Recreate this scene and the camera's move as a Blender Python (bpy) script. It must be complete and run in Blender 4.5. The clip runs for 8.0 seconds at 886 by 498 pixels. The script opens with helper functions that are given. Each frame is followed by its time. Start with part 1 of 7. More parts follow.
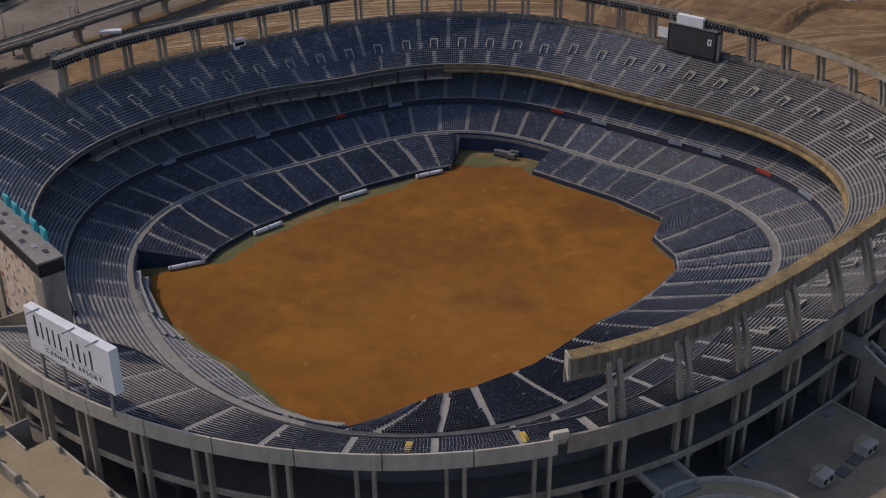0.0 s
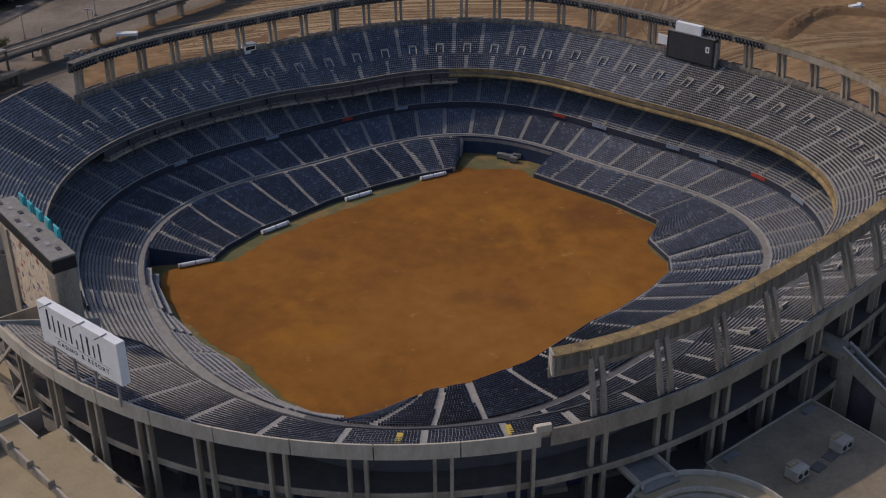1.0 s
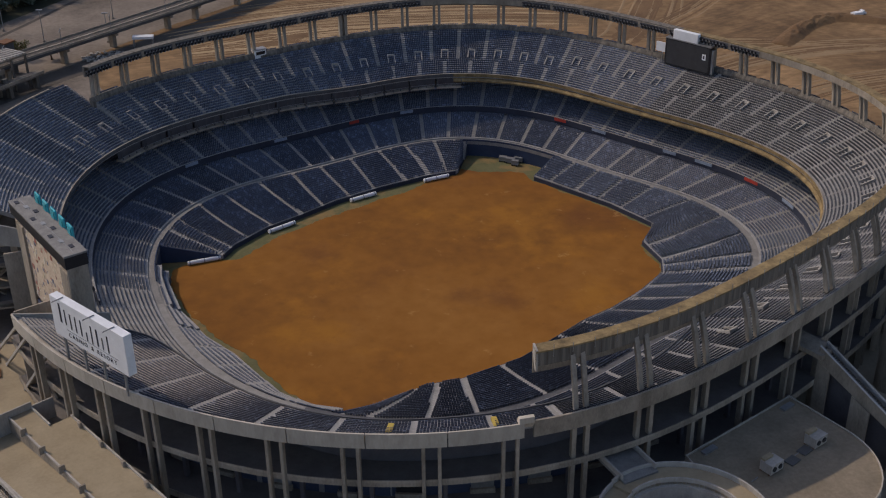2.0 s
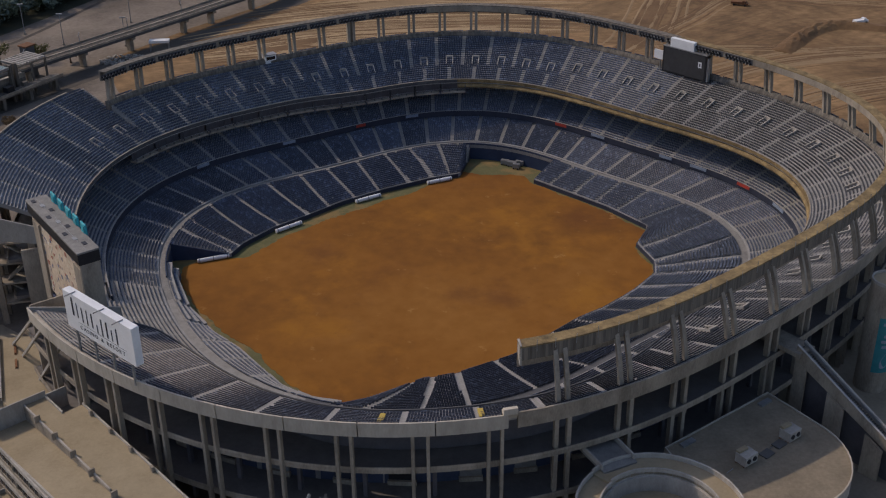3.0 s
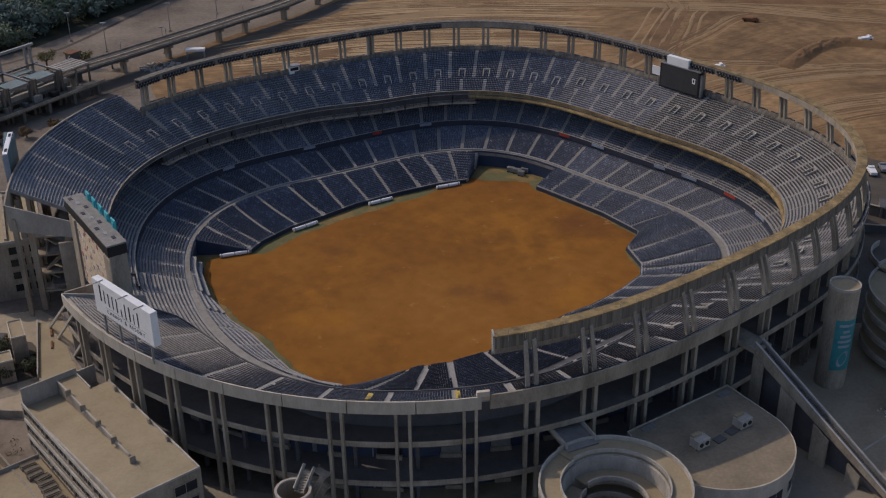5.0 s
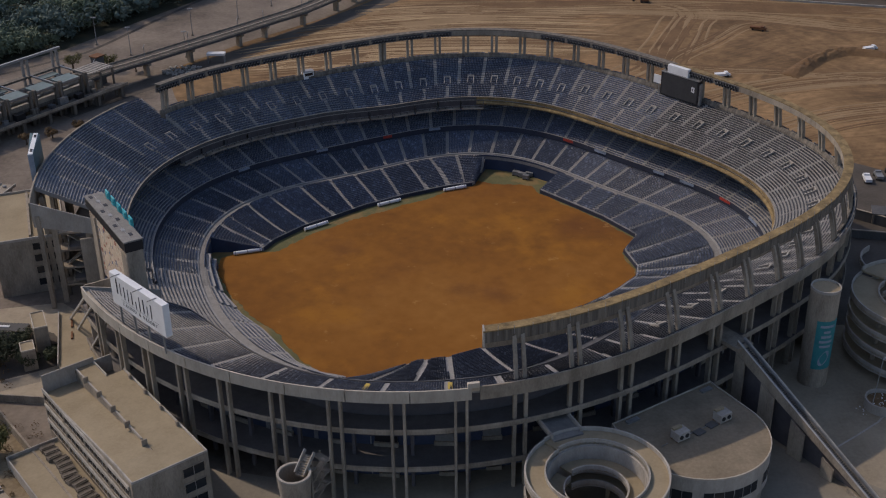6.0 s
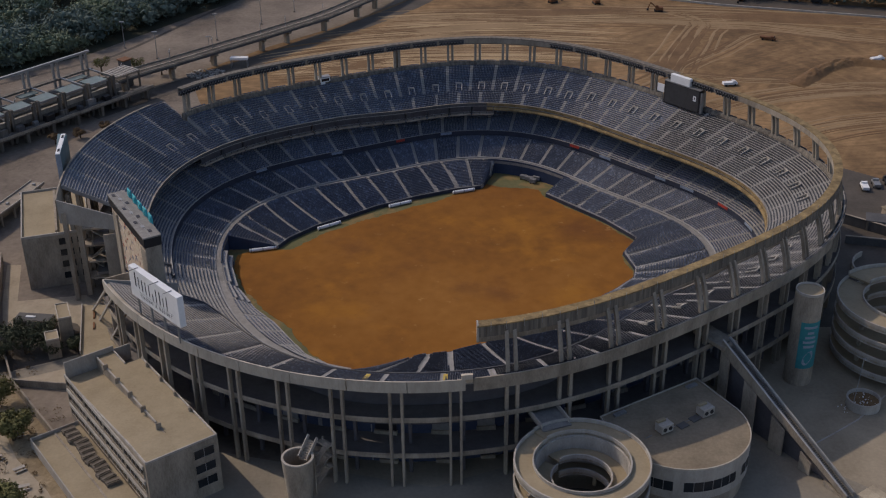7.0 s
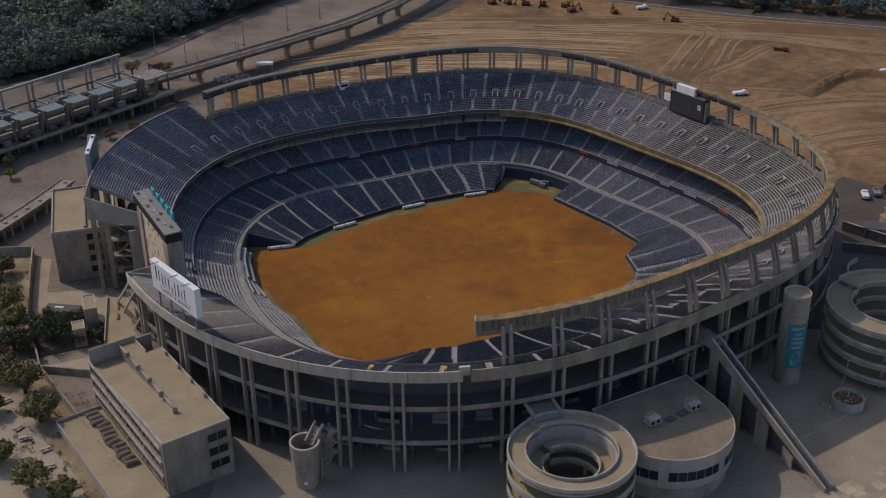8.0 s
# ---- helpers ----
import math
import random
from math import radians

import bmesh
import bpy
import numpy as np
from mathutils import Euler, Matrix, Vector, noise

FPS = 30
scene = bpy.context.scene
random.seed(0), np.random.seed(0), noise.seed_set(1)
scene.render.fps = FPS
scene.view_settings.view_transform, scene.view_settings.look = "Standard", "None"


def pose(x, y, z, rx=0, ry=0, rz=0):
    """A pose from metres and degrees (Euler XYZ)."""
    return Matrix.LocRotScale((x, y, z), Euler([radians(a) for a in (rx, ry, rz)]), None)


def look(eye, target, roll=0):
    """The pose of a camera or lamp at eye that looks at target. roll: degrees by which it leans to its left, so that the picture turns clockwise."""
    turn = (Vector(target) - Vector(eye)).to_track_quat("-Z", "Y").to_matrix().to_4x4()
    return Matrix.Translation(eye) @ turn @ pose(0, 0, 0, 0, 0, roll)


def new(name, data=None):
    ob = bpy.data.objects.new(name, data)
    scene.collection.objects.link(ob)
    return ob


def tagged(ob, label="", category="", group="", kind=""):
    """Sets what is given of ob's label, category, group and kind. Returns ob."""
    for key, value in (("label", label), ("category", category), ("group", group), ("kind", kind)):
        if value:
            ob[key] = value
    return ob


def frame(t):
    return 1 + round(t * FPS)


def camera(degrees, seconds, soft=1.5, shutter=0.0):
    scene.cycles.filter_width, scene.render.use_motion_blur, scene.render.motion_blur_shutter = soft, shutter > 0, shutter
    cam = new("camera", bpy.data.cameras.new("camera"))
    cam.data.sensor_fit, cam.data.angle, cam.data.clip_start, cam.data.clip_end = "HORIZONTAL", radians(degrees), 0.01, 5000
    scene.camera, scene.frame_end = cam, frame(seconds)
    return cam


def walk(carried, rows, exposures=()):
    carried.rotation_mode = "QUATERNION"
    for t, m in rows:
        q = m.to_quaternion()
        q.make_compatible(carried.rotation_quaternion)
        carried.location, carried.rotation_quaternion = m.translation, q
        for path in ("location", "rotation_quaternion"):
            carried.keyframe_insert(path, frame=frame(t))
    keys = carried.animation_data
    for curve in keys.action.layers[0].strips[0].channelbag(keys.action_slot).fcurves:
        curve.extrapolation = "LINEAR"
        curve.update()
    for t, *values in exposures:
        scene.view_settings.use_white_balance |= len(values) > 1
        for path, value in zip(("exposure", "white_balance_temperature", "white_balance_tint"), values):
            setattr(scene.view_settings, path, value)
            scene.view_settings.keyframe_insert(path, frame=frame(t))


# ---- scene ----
# camera and walk
cam = camera(41.0, 8.0, soft=1.15)
PATH = [
    (0.0, (-41.02, -248.21, 141.34), (7.10, -6.52, 8.41), -0.65),
    (0.5, (-39.66, -252.45, 143.67), (6.34, -10.42, 10.61), -0.64),
    (1.0, (-38.21, -256.95, 146.02), (5.67, -14.55, 12.91), -0.64),
    (1.5, (-36.68, -261.70, 148.42), (5.08, -18.93, 15.32), -0.65),
    (2.0, (-35.04, -266.71, 150.89), (4.55, -23.55, 17.84), -0.67),
    (2.5, (-33.29, -271.98, 153.44), (4.07, -28.41, 20.48), -0.69),
    (3.0, (-31.42, -277.50, 156.10), (3.64, -33.53, 23.25), -0.72),
    (3.5, (-29.42, -283.28, 158.85), (3.24, -38.90, 26.13), -0.74),
    (4.0, (-27.28, -289.30, 161.72), (2.87, -44.52, 29.14), -0.76),
    (4.5, (-24.99, -295.56, 164.68), (2.51, -50.39, 32.27), -0.77),
    (5.0, (-22.56, -302.06, 167.75), (2.17, -56.49, 35.52), -0.78),
    (5.5, (-19.99, -308.78, 170.90), (1.83, -62.83, 38.87), -0.78),
    (6.0, (-17.26, -315.72, 174.12), (1.49, -69.39, 42.32), -0.78),
    (6.5, (-14.38, -322.86, 177.38), (1.14, -76.16, 45.85), -0.76),
    (7.0, (-11.35, -330.19, 180.67), (0.77, -83.13, 49.46), -0.74),
    (7.5, (-8.17, -337.70, 183.94), (0.37, -90.29, 53.13), -0.72),
    (8.0, (-4.85, -345.38, 187.17), (-0.05, -97.61, 56.84), -0.69),
]
walk(cam, [(t, look(eye, target, roll)) for t, eye, target, roll in PATH])

# world, sun, exposure
SUN_AZ, SUN_EL = radians(145), radians(44)
world = bpy.data.worlds.new("sky")
scene.world = world
world.use_nodes = True
wn, wl = world.node_tree.nodes, world.node_tree.links
sky = wn.new("ShaderNodeTexSky")
sky.sky_type = "NISHITA"
sky.sun_disc = False
sky.sun_elevation = SUN_EL
sky.sun_rotation = radians(90) - SUN_AZ
sky.dust_density = 1.5
wl.new(sky.outputs[0], wn["Background"].inputs[0])
wn["Background"].inputs[1].default_value = 0.15
sun = new("sun", bpy.data.lights.new("sun", "SUN"))
sun.data.energy, sun.data.angle, sun.data.color = 2.3, radians(0.6), (1.0, 0.872, 0.7)
sun_way = Vector((math.cos(SUN_AZ) * math.cos(SUN_EL), math.sin(SUN_AZ) * math.cos(SUN_EL), math.sin(SUN_EL)))
sun.matrix_world = look(sun_way * 300, (0, 0, 0))
scene.view_settings.exposure = -0.31
scene.view_settings.use_white_balance = True
scene.view_settings.white_balance_temperature = 6500
scene.view_settings.white_balance_tint = 16


# ---- materials ----
def material(name, dark, light, scale=0.4, rough=0.85, fine=6.0, bump=0.15, metallic=0.0, mid=None, stretch=(1, 1, 1), spread=(0.3, 0.7), random_tone=0.0, grit=0.62):
    """Two scales of noise between two base colours, with a fine bump."""
    m = bpy.data.materials.new(name)
    m.use_nodes = True
    n, l = m.node_tree.nodes, m.node_tree.links
    b = n["Principled BSDF"]
    b.inputs["Roughness"].default_value, b.inputs["Metallic"].default_value = rough, metallic
    b.inputs["Specular IOR Level"].default_value = 0.3
    co = n.new("ShaderNodeTexCoord")
    mp = n.new("ShaderNodeMapping")
    mp.inputs["Scale"].default_value = stretch
    l.new(co.outputs["Object"], mp.inputs[0])
    big, small = n.new("ShaderNodeTexNoise"), n.new("ShaderNodeTexNoise")
    for t, s, d in ((big, scale, 6), (small, fine, 3)):
        t.inputs["Scale"].default_value, t.inputs["Detail"].default_value = s, d
        t.inputs["Roughness"].default_value = grit
        l.new(mp.outputs[0], t.inputs["Vector"])
    mix = n.new("ShaderNodeMath")
    mix.operation = "MULTIPLY_ADD"
    mix.inputs[1].default_value = 0.3
    l.new(small.outputs[0], mix.inputs[0])
    sc = n.new("ShaderNodeMath")
    sc.operation = "MULTIPLY"
    sc.inputs[1].default_value = 0.7
    l.new(big.outputs[0], sc.inputs[0])
    l.new(sc.outputs[0], mix.inputs[2])
    ramp = n.new("ShaderNodeValToRGB")
    ramp.color_ramp.elements[0].position, ramp.color_ramp.elements[1].position = spread
    ramp.color_ramp.elements[0].color, ramp.color_ramp.elements[1].color = (*dark, 1), (*light, 1)
    if mid:
        e = ramp.color_ramp.elements.new(sum(spread) / 2)
        e.color = (*mid, 1)
    l.new(mix.outputs[0], ramp.inputs[0])
    out = ramp.outputs[0]
    if random_tone:
        info = n.new("ShaderNodeObjectInfo")
        hsv = n.new("ShaderNodeHueSaturation")
        mr = n.new("ShaderNodeMapRange")
        mr.inputs[3].default_value, mr.inputs[4].default_value = 1 - random_tone, 1 + random_tone
        l.new(info.outputs["Random"], mr.inputs[0])
        l.new(mr.outputs[0], hsv.inputs["Value"])
        l.new(out, hsv.inputs["Color"])
        out = hsv.outputs[0]
    l.new(out, b.inputs["Base Color"])
    bp = n.new("ShaderNodeBump")
    bp.inputs["Strength"].default_value = bump
    bp.inputs["Distance"].default_value = 0.1
    l.new(mix.outputs[0], bp.inputs["Height"])
    l.new(bp.outputs[0], b.inputs["Normal"])
    return m


STREAKED = material("streaked_concrete", (0.084, 0.07, 0.056), (0.218, 0.186, 0.15), 0.9, 0.92, 2.2, 0.2, mid=(0.135, 0.12, 0.102), stretch=(1, 1, 0.06), spread=(0.36, 0.62))
CONCRETE = material("weathered_concrete", (0.186, 0.156, 0.122), (0.37, 0.317, 0.252), 0.25, 0.9, 3.0, stretch=(1, 1, 0.35), random_tone=0.09, spread=(0.36, 0.64))
PALE_CONCRETE = material("pale_concrete", (0.28, 0.255, 0.222), (0.43, 0.395, 0.35), 0.3, 0.85, 3.0, random_tone=0.07, stretch=(1, 1, 0.4), spread=(0.35, 0.65))
STAINED = material("stained_concrete", (0.11, 0.08, 0.042), (0.34, 0.245, 0.115), 0.3, 0.95, 1.6, mid=(0.22, 0.155, 0.075), spread=(0.36, 0.66))
TERRACE = material("terrace_concrete", (0.222, 0.212, 0.2), (0.36, 0.345, 0.325), 0.5, 0.9, 4.0, random_tone=0.06)
AISLE = material("aisle_concrete", (0.205, 0.192, 0.175), (0.33, 0.312, 0.286), 0.6, 0.85, 4.0)
WALKWAY = material("walkway_concrete", (0.15, 0.142, 0.132), (0.27, 0.255, 0.235), 0.5, 0.85, 4.0)
SEAT = material("navy_seat_plastic", (0.056, 0.067, 0.1), (0.11, 0.129, 0.172), 0.25, 0.5, 5.0, 0.05, random_tone=0.25)
def vary_islands(m, low, high, power):
    """Tone each loose piece of a mesh a little differently, a few of them much lighter."""
    n, l = m.node_tree.nodes, m.node_tree.links
    b = n["Principled BSDF"]
    geo = n.new("ShaderNodeNewGeometry")
    p = n.new("ShaderNodeMath")
    p.operation = "POWER"
    p.inputs[1].default_value = power
    l.new(geo.outputs["Random Per Island"], p.inputs[0])
    mr = n.new("ShaderNodeMapRange")
    mr.inputs[3].default_value, mr.inputs[4].default_value = low, high
    l.new(p.outputs[0], mr.inputs[0])
    hsv = n.new("ShaderNodeHueSaturation")
    l.new(mr.outputs[0], hsv.inputs["Value"])
    l.new(b.inputs["Base Color"].links[0].from_socket, hsv.inputs["Color"])
    l.new(hsv.outputs[0], b.inputs["Base Color"])


# the few pale seats imitate single seats that catch the sun
vary_islands(SEAT, 0.84, 1.9, 7.0)
# seat colour darkened to hold the shadows of the risers
SHADESEAT = material("shade_dark_seat", (0.029, 0.03, 0.036), (0.066, 0.068, 0.077), 0.25, 0.6, 5.0, 0.05, random_tone=0.2)
vary_islands(SHADESEAT, 0.85, 1.5, 5.0)
# navy taken almost to black, with the shadow on the walls in it
SHADENAVY = material("shade_dark_navy", (0.024, 0.028, 0.044), (0.042, 0.048, 0.07), 0.3, 0.7, 3.0)
RIMPALE = material("pale_rim_concrete", (0.34, 0.3, 0.245), (0.5, 0.448, 0.375), 0.3, 0.85, 2.0, random_tone=0.07, stretch=(1, 1, 0.3), spread=(0.35, 0.65))
SCREEN = material("matt_screen", (0.035, 0.035, 0.037), (0.055, 0.055, 0.058), 0.5, 0.5, 3.0, 0.02)
# interior concrete with the deep shade of the recesses put into its colour
SHADEWALL = material("shade_dark_wall", (0.07, 0.066, 0.074), (0.125, 0.116, 0.126), 0.3, 0.7, 3.0)
NAVYWALL = material("navy_padded_wall", (0.02, 0.032, 0.066), (0.036, 0.054, 0.1), 0.3, 0.6, 3.0)
DIRT = material("field_dirt", (0.145, 0.055, 0.008), (0.262, 0.113, 0.02), 0.016, 0.98, 0.2, 0.05, mid=(0.22, 0.087, 0.011), spread=(0.35, 0.67), grit=0.55)


def patches(m, colour, scale, low, high, amount, detail=5.0, offset=0.0):
    """Blend ragged patches of another soil colour into a material."""
    n, l = m.node_tree.nodes, m.node_tree.links
    b = n["Principled BSDF"]
    co, mp, t = n.new("ShaderNodeTexCoord"), n.new("ShaderNodeMapping"), n.new("ShaderNodeTexNoise")
    mp.inputs["Location"].default_value = (offset, offset * 1.7, 0)
    t.inputs["Scale"].default_value, t.inputs["Detail"].default_value, t.inputs["Roughness"].default_value = scale, detail, 0.65
    l.new(co.outputs["Object"], mp.inputs[0])
    l.new(mp.outputs[0], t.inputs["Vector"])
    mr = n.new("ShaderNodeMapRange")
    mr.interpolation_type = "SMOOTHSTEP"
    mr.inputs[1].default_value, mr.inputs[2].default_value, mr.inputs[4].default_value = low, high, amount
    l.new(t.outputs[0], mr.inputs[0])
    mx = n.new("ShaderNodeMix")
    mx.data_type = "RGBA"
    l.new(mr.outputs[0], mx.inputs[0])
    l.new(b.inputs["Base Color"].links[0].from_socket, mx.inputs[6])
    mx.inputs[7].default_value = (*colour, 1)
    l.new(mx.outputs[2], b.inputs["Base Color"])


patches(DIRT, (0.13, 0.047, 0.011), 0.022, 0.5, 0.66, 0.75, 8.0, 31.0)
patches(DIRT, (0.3, 0.125, 0.012), 0.03, 0.52, 0.68, 0.7, 8.0, 77.0)
patches(DIRT, (0.42, 0.24, 0.085), 0.16, 0.61, 0.73, 0.45, 9.0, 12.0)
patches(DIRT, (0.1, 0.04, 0.012), 0.6, 0.6, 0.8, 0.5, 6.0, 5.0)
def earth(name, dark, light):
    """Graded earth: broad patches, with long wavering streaks of scraped and driven ground."""
    m = material(name, dark, light, 0.014, 0.98, 0.25, 0.3, mid=tuple((a + b) / 2 for a, b in zip(dark, light)), spread=(0.36, 0.64))
    n, l = m.node_tree.nodes, m.node_tree.links
    b = n["Principled BSDF"]
    col = b.inputs["Base Color"].links[0].from_socket
    co = n.new("ShaderNodeTexCoord")
    bend = n.new("ShaderNodeTexNoise")
    bend.inputs["Scale"].default_value, bend.inputs["Detail"].default_value = 0.007, 2.0
    l.new(co.outputs["Object"], bend.inputs["Vector"])
    away = n.new("ShaderNodeVectorMath")
    away.operation = "MULTIPLY_ADD"
    away.inputs[1].default_value = (130, 130, 0)
    l.new(bend.outputs["Color"], away.inputs[0])
    l.new(co.outputs["Object"], away.inputs[2])
    for turn, across, along_, lo, hi in ((-20, 0.3, 0.015, 0.84, 1.14), (65, 0.22, 0.02, 0.86, 1.12), (20, 0.9, 0.03, 0.82, 1.16), (-50, 0.06, 0.02, 0.72, 1.25)):
        turned = n.new("ShaderNodeMapping")
        turned.inputs["Rotation"].default_value = (0, 0, radians(turn))
        l.new(away.outputs[0], turned.inputs[0])
        mp = n.new("ShaderNodeMapping")
        mp.inputs["Scale"].default_value = (along_, across, 1)
        l.new(turned.outputs[0], mp.inputs[0])
        w = n.new("ShaderNodeTexNoise")
        w.inputs["Scale"].default_value, w.inputs["Detail"].default_value = 1.0, 4.0
        w.inputs["Roughness"].default_value = 0.6
        l.new(mp.outputs[0], w.inputs["Vector"])
        tone = n.new("ShaderNodeMapRange")
        tone.inputs[1].default_value, tone.inputs[2].default_value = 0.32, 0.68
        tone.inputs[3].default_value, tone.inputs[4].default_value = lo, hi
        l.new(w.outputs[0], tone.inputs[0])
        mul = n.new("ShaderNodeMix")
        mul.data_type, mul.blend_type = "RGBA", "MULTIPLY"
        mul.inputs[0].default_value = 1.0
        l.new(col, mul.inputs[6])
        l.new(tone.outputs[0], mul.inputs[7])
        col = mul.outputs[2]
    l.new(col, b.inputs["Base Color"])
    return m


SAND = earth("graded_earth", (0.12, 0.07, 0.032), (0.275, 0.168, 0.08))
ASPHALT = material("old_asphalt", (0.07, 0.068, 0.066), (0.12, 0.115, 0.11), 0.05, 0.92, 1.5, 0.15)
PAVING = material("plaza_concrete", (0.195, 0.16, 0.113), (0.36, 0.3, 0.217), 0.06, 0.9, 1.0, 0.12)
TURF = material("worn_turf", (0.085, 0.085, 0.034), (0.155, 0.14, 0.065), 0.15, 0.95, 2.0, 0.3)
patches(TURF, (0.24, 0.15, 0.06), 0.09, 0.48, 0.62, 0.75, 8.0, 3.0)
METAL = material("grey_metal", (0.2, 0.2, 0.2), (0.34, 0.34, 0.34), 0.8, 0.5, 5.0, 0.05, metallic=0.5)
WHITE = material("white_paint", (0.62, 0.62, 0.62), (0.78, 0.78, 0.78), 0.3, 0.5, 3.0, 0.04)
BLACK = material("black_panel", (0.012, 0.012, 0.014), (0.025, 0.025, 0.028), 0.5, 0.45, 3.0, 0.03)
ROOFTAN = material("roof_membrane", (0.238, 0.19, 0.12), (0.36, 0.294, 0.195), 0.12, 0.95, 1.5, 0.1)


# ---- helpers for shapes ----
def mesh_of(bm, name, mat):
    me = bpy.data.meshes.new(name)
    bm.normal_update()
    bm.to_mesh(me)
    bm.free()
    me.materials.append(mat)
    return me


def part(name, bm, mat, parent=None, label=""):
    """One mesh object, under a thing or a part."""
    me = bm if isinstance(bm, bpy.types.Mesh) else mesh_of(bm, name, mat)
    ob = new(name, me)
    if parent is not None:
        ob.parent = parent
    return tagged(ob, label)


def data_mesh(name, verts, faces, mat):
    me = bpy.data.meshes.new(name)
    me.from_pydata(verts, [], faces)
    me.materials.append(mat)
    return me


def thing(name, label, category, group="", kind="", at=(0, 0, 0), turn=0):
    ob = new(name)
    ob.empty_display_size = 0.5
    ob.matrix_basis = pose(*at, 0, 0, turn)
    return tagged(ob, label, category, group, kind)


def box(bm, lo, hi, m=None, bevel=0.0):
    """A box between two corners, by the matrix m."""
    r = bmesh.ops.create_cube(bm, size=1)
    vs = r["verts"]
    c = [(a + b) / 2 for a, b in zip(lo, hi)]
    bmesh.ops.transform(bm, matrix=Matrix.Translation(c) @ Matrix.Diagonal((*[max(b - a, 1e-3) for a, b in zip(lo, hi)], 1)), verts=vs)
    if bevel:
        es = list({e for v in vs for e in v.link_edges})
        g = bmesh.ops.bevel(bm, geom=es, offset=bevel, segments=1, affect="EDGES")
        vs = list({v for f in g["faces"] for v in f.verts} | {v for v in vs if v.is_valid})
    if m is not None:
        bmesh.ops.transform(bm, matrix=m, verts=vs)
    return vs


def boxes(*specs):
    bm = bmesh.new()
    for s in specs:
        box(bm, *s)
    return bm


def beam(bm, a, b, w, h=None):
    """A square bar from a to b."""
    a, b = Vector(a), Vector(b)
    h = h or w
    d = b - a
    m = Matrix.Translation(a) @ d.to_track_quat("X", "Z").to_matrix().to_4x4()
    box(bm, (0, -w / 2, -h / 2), (d.length, w / 2, h / 2), m)


def prism(bm, ring, z0, z1):
    """An upright prism on a plan outline, with top and bottom."""
    lo = [bm.verts.new((x, y, z0)) for x, y in ring]
    hi = [bm.verts.new((x, y, z1)) for x, y in ring]
    n = len(ring)
    for i in range(n):
        j = (i + 1) % n
        bm.faces.new((lo[i], lo[j], hi[j], hi[i]))
    bm.faces.new(hi)
    bm.faces.new(lo[::-1])


# ---- the stadium's outline: a rounded square, after its octorad plan ----
CX, CY, BAYS = 8.0, 0.0, 61
OUT = (107.39, -0.05, -1.88, 3.22, 1.42, 1.62, -0.42, 1.99, -3.29, 1.53, -0.13)   # mean radius, then cosine and sine of one to five turns


def outline(th):
    r = OUT[0]
    for k in range(1, 6):
        r = r + OUT[2 * k - 1] * np.cos(k * th) + OUT[2 * k] * np.sin(k * th)
    return r


TH0 = radians(-91.0)
_th = np.linspace(0, 2 * math.pi, 1441)
_r = outline(_th + TH0)
_len = np.concatenate([[0], np.cumsum(np.hypot(np.diff(_r * np.cos(_th)), np.diff(_r * np.sin(_th))))])


# bay positions against even steps of the perimeter
BAY_AT = (0, 0.825, 1.825, 2.825, 3.825, 4.825, 6.825, 14.825, 22.825, 40.825, 54.63, 56.63, 58.63, 60.63, 61)
STEP_AT = (0, 0.82, 2.04, 3.28, 4.58, 5.9, 8.05, 14.82, 22.56, 39.75, 53.68, 55.81, 58.18, 60.64, 61)


def theta(s):
    """The direction of bay position s, counted anticlockwise from the roof's near end."""
    s = np.asarray(s, float)
    u = np.interp(s % BAYS, BAY_AT, STEP_AT)
    return TH0 + np.interp(u / BAYS, _len / _len[-1], _th) + 2 * math.pi * np.floor(s / BAYS)


def bay(deg):
    a = (radians(deg) - TH0) % (2 * math.pi)
    return float(np.interp(np.interp(a, _th, _len / _len[-1]) * BAYS, STEP_AT, BAY_AT))


def spot(s, d, z):
    t = theta(s)
    r = outline(t) + d
    return np.stack([CX + r * np.cos(t), CY + r * np.sin(t), np.broadcast_to(z, np.shape(r))], -1)


def sweep(name, s0, s1, profile, mat, per_bay=3, closed=True, shift=None):
    """A mesh of a profile of (d, z) swept along the outline from bay s0 to s1. shift(s) gives d and z added there."""
    n = max(2, int(round((s1 - s0) * per_bay)) + 1)
    ss = np.linspace(s0, s1, n)
    rows = np.array([profile(s) if callable(profile) else profile for s in ss], float)
    k = rows.shape[1]
    if shift:
        rows += np.array([shift(s) for s in ss])[:, None, :]
    cols = [spot(ss, rows[:, c, 0], rows[:, c, 1]) for c in range(k)]
    verts = np.stack(cols, 1).reshape(-1, 3).tolist()
    faces = []
    kk = k if closed else k - 1
    for i in range(n - 1):
        for j in range(kk):
            a, b = i * k + j, i * k + (j + 1) % k
            faces.append((a, a + k, b + k, b))
    if closed:
        faces.append(tuple(range(k)))
        faces.append(tuple(range((n - 1) * k, n * k))[::-1])
    me = data_mesh(name, verts, faces, mat)
    bm = bmesh.new()
    bm.from_mesh(me)
    bmesh.ops.recalc_face_normals(bm, faces=bm.faces)
    bm.to_mesh(me)
    bm.free()
    return me


def smooth(a, b, x):
    t = min(1, max(0, (x - a) / (b - a)))
    return t * t * (3 - 2 * t)


# ---- ground ----
def ground():
    bm = bmesh.new()
    bmesh.ops.create_grid(bm, x_segments=8, y_segments=8, size=4000)
    tagged(part("ground", bm, SAND), "graded bare tan earth with vehicle tracks", "ground", kind="structure")


ground()
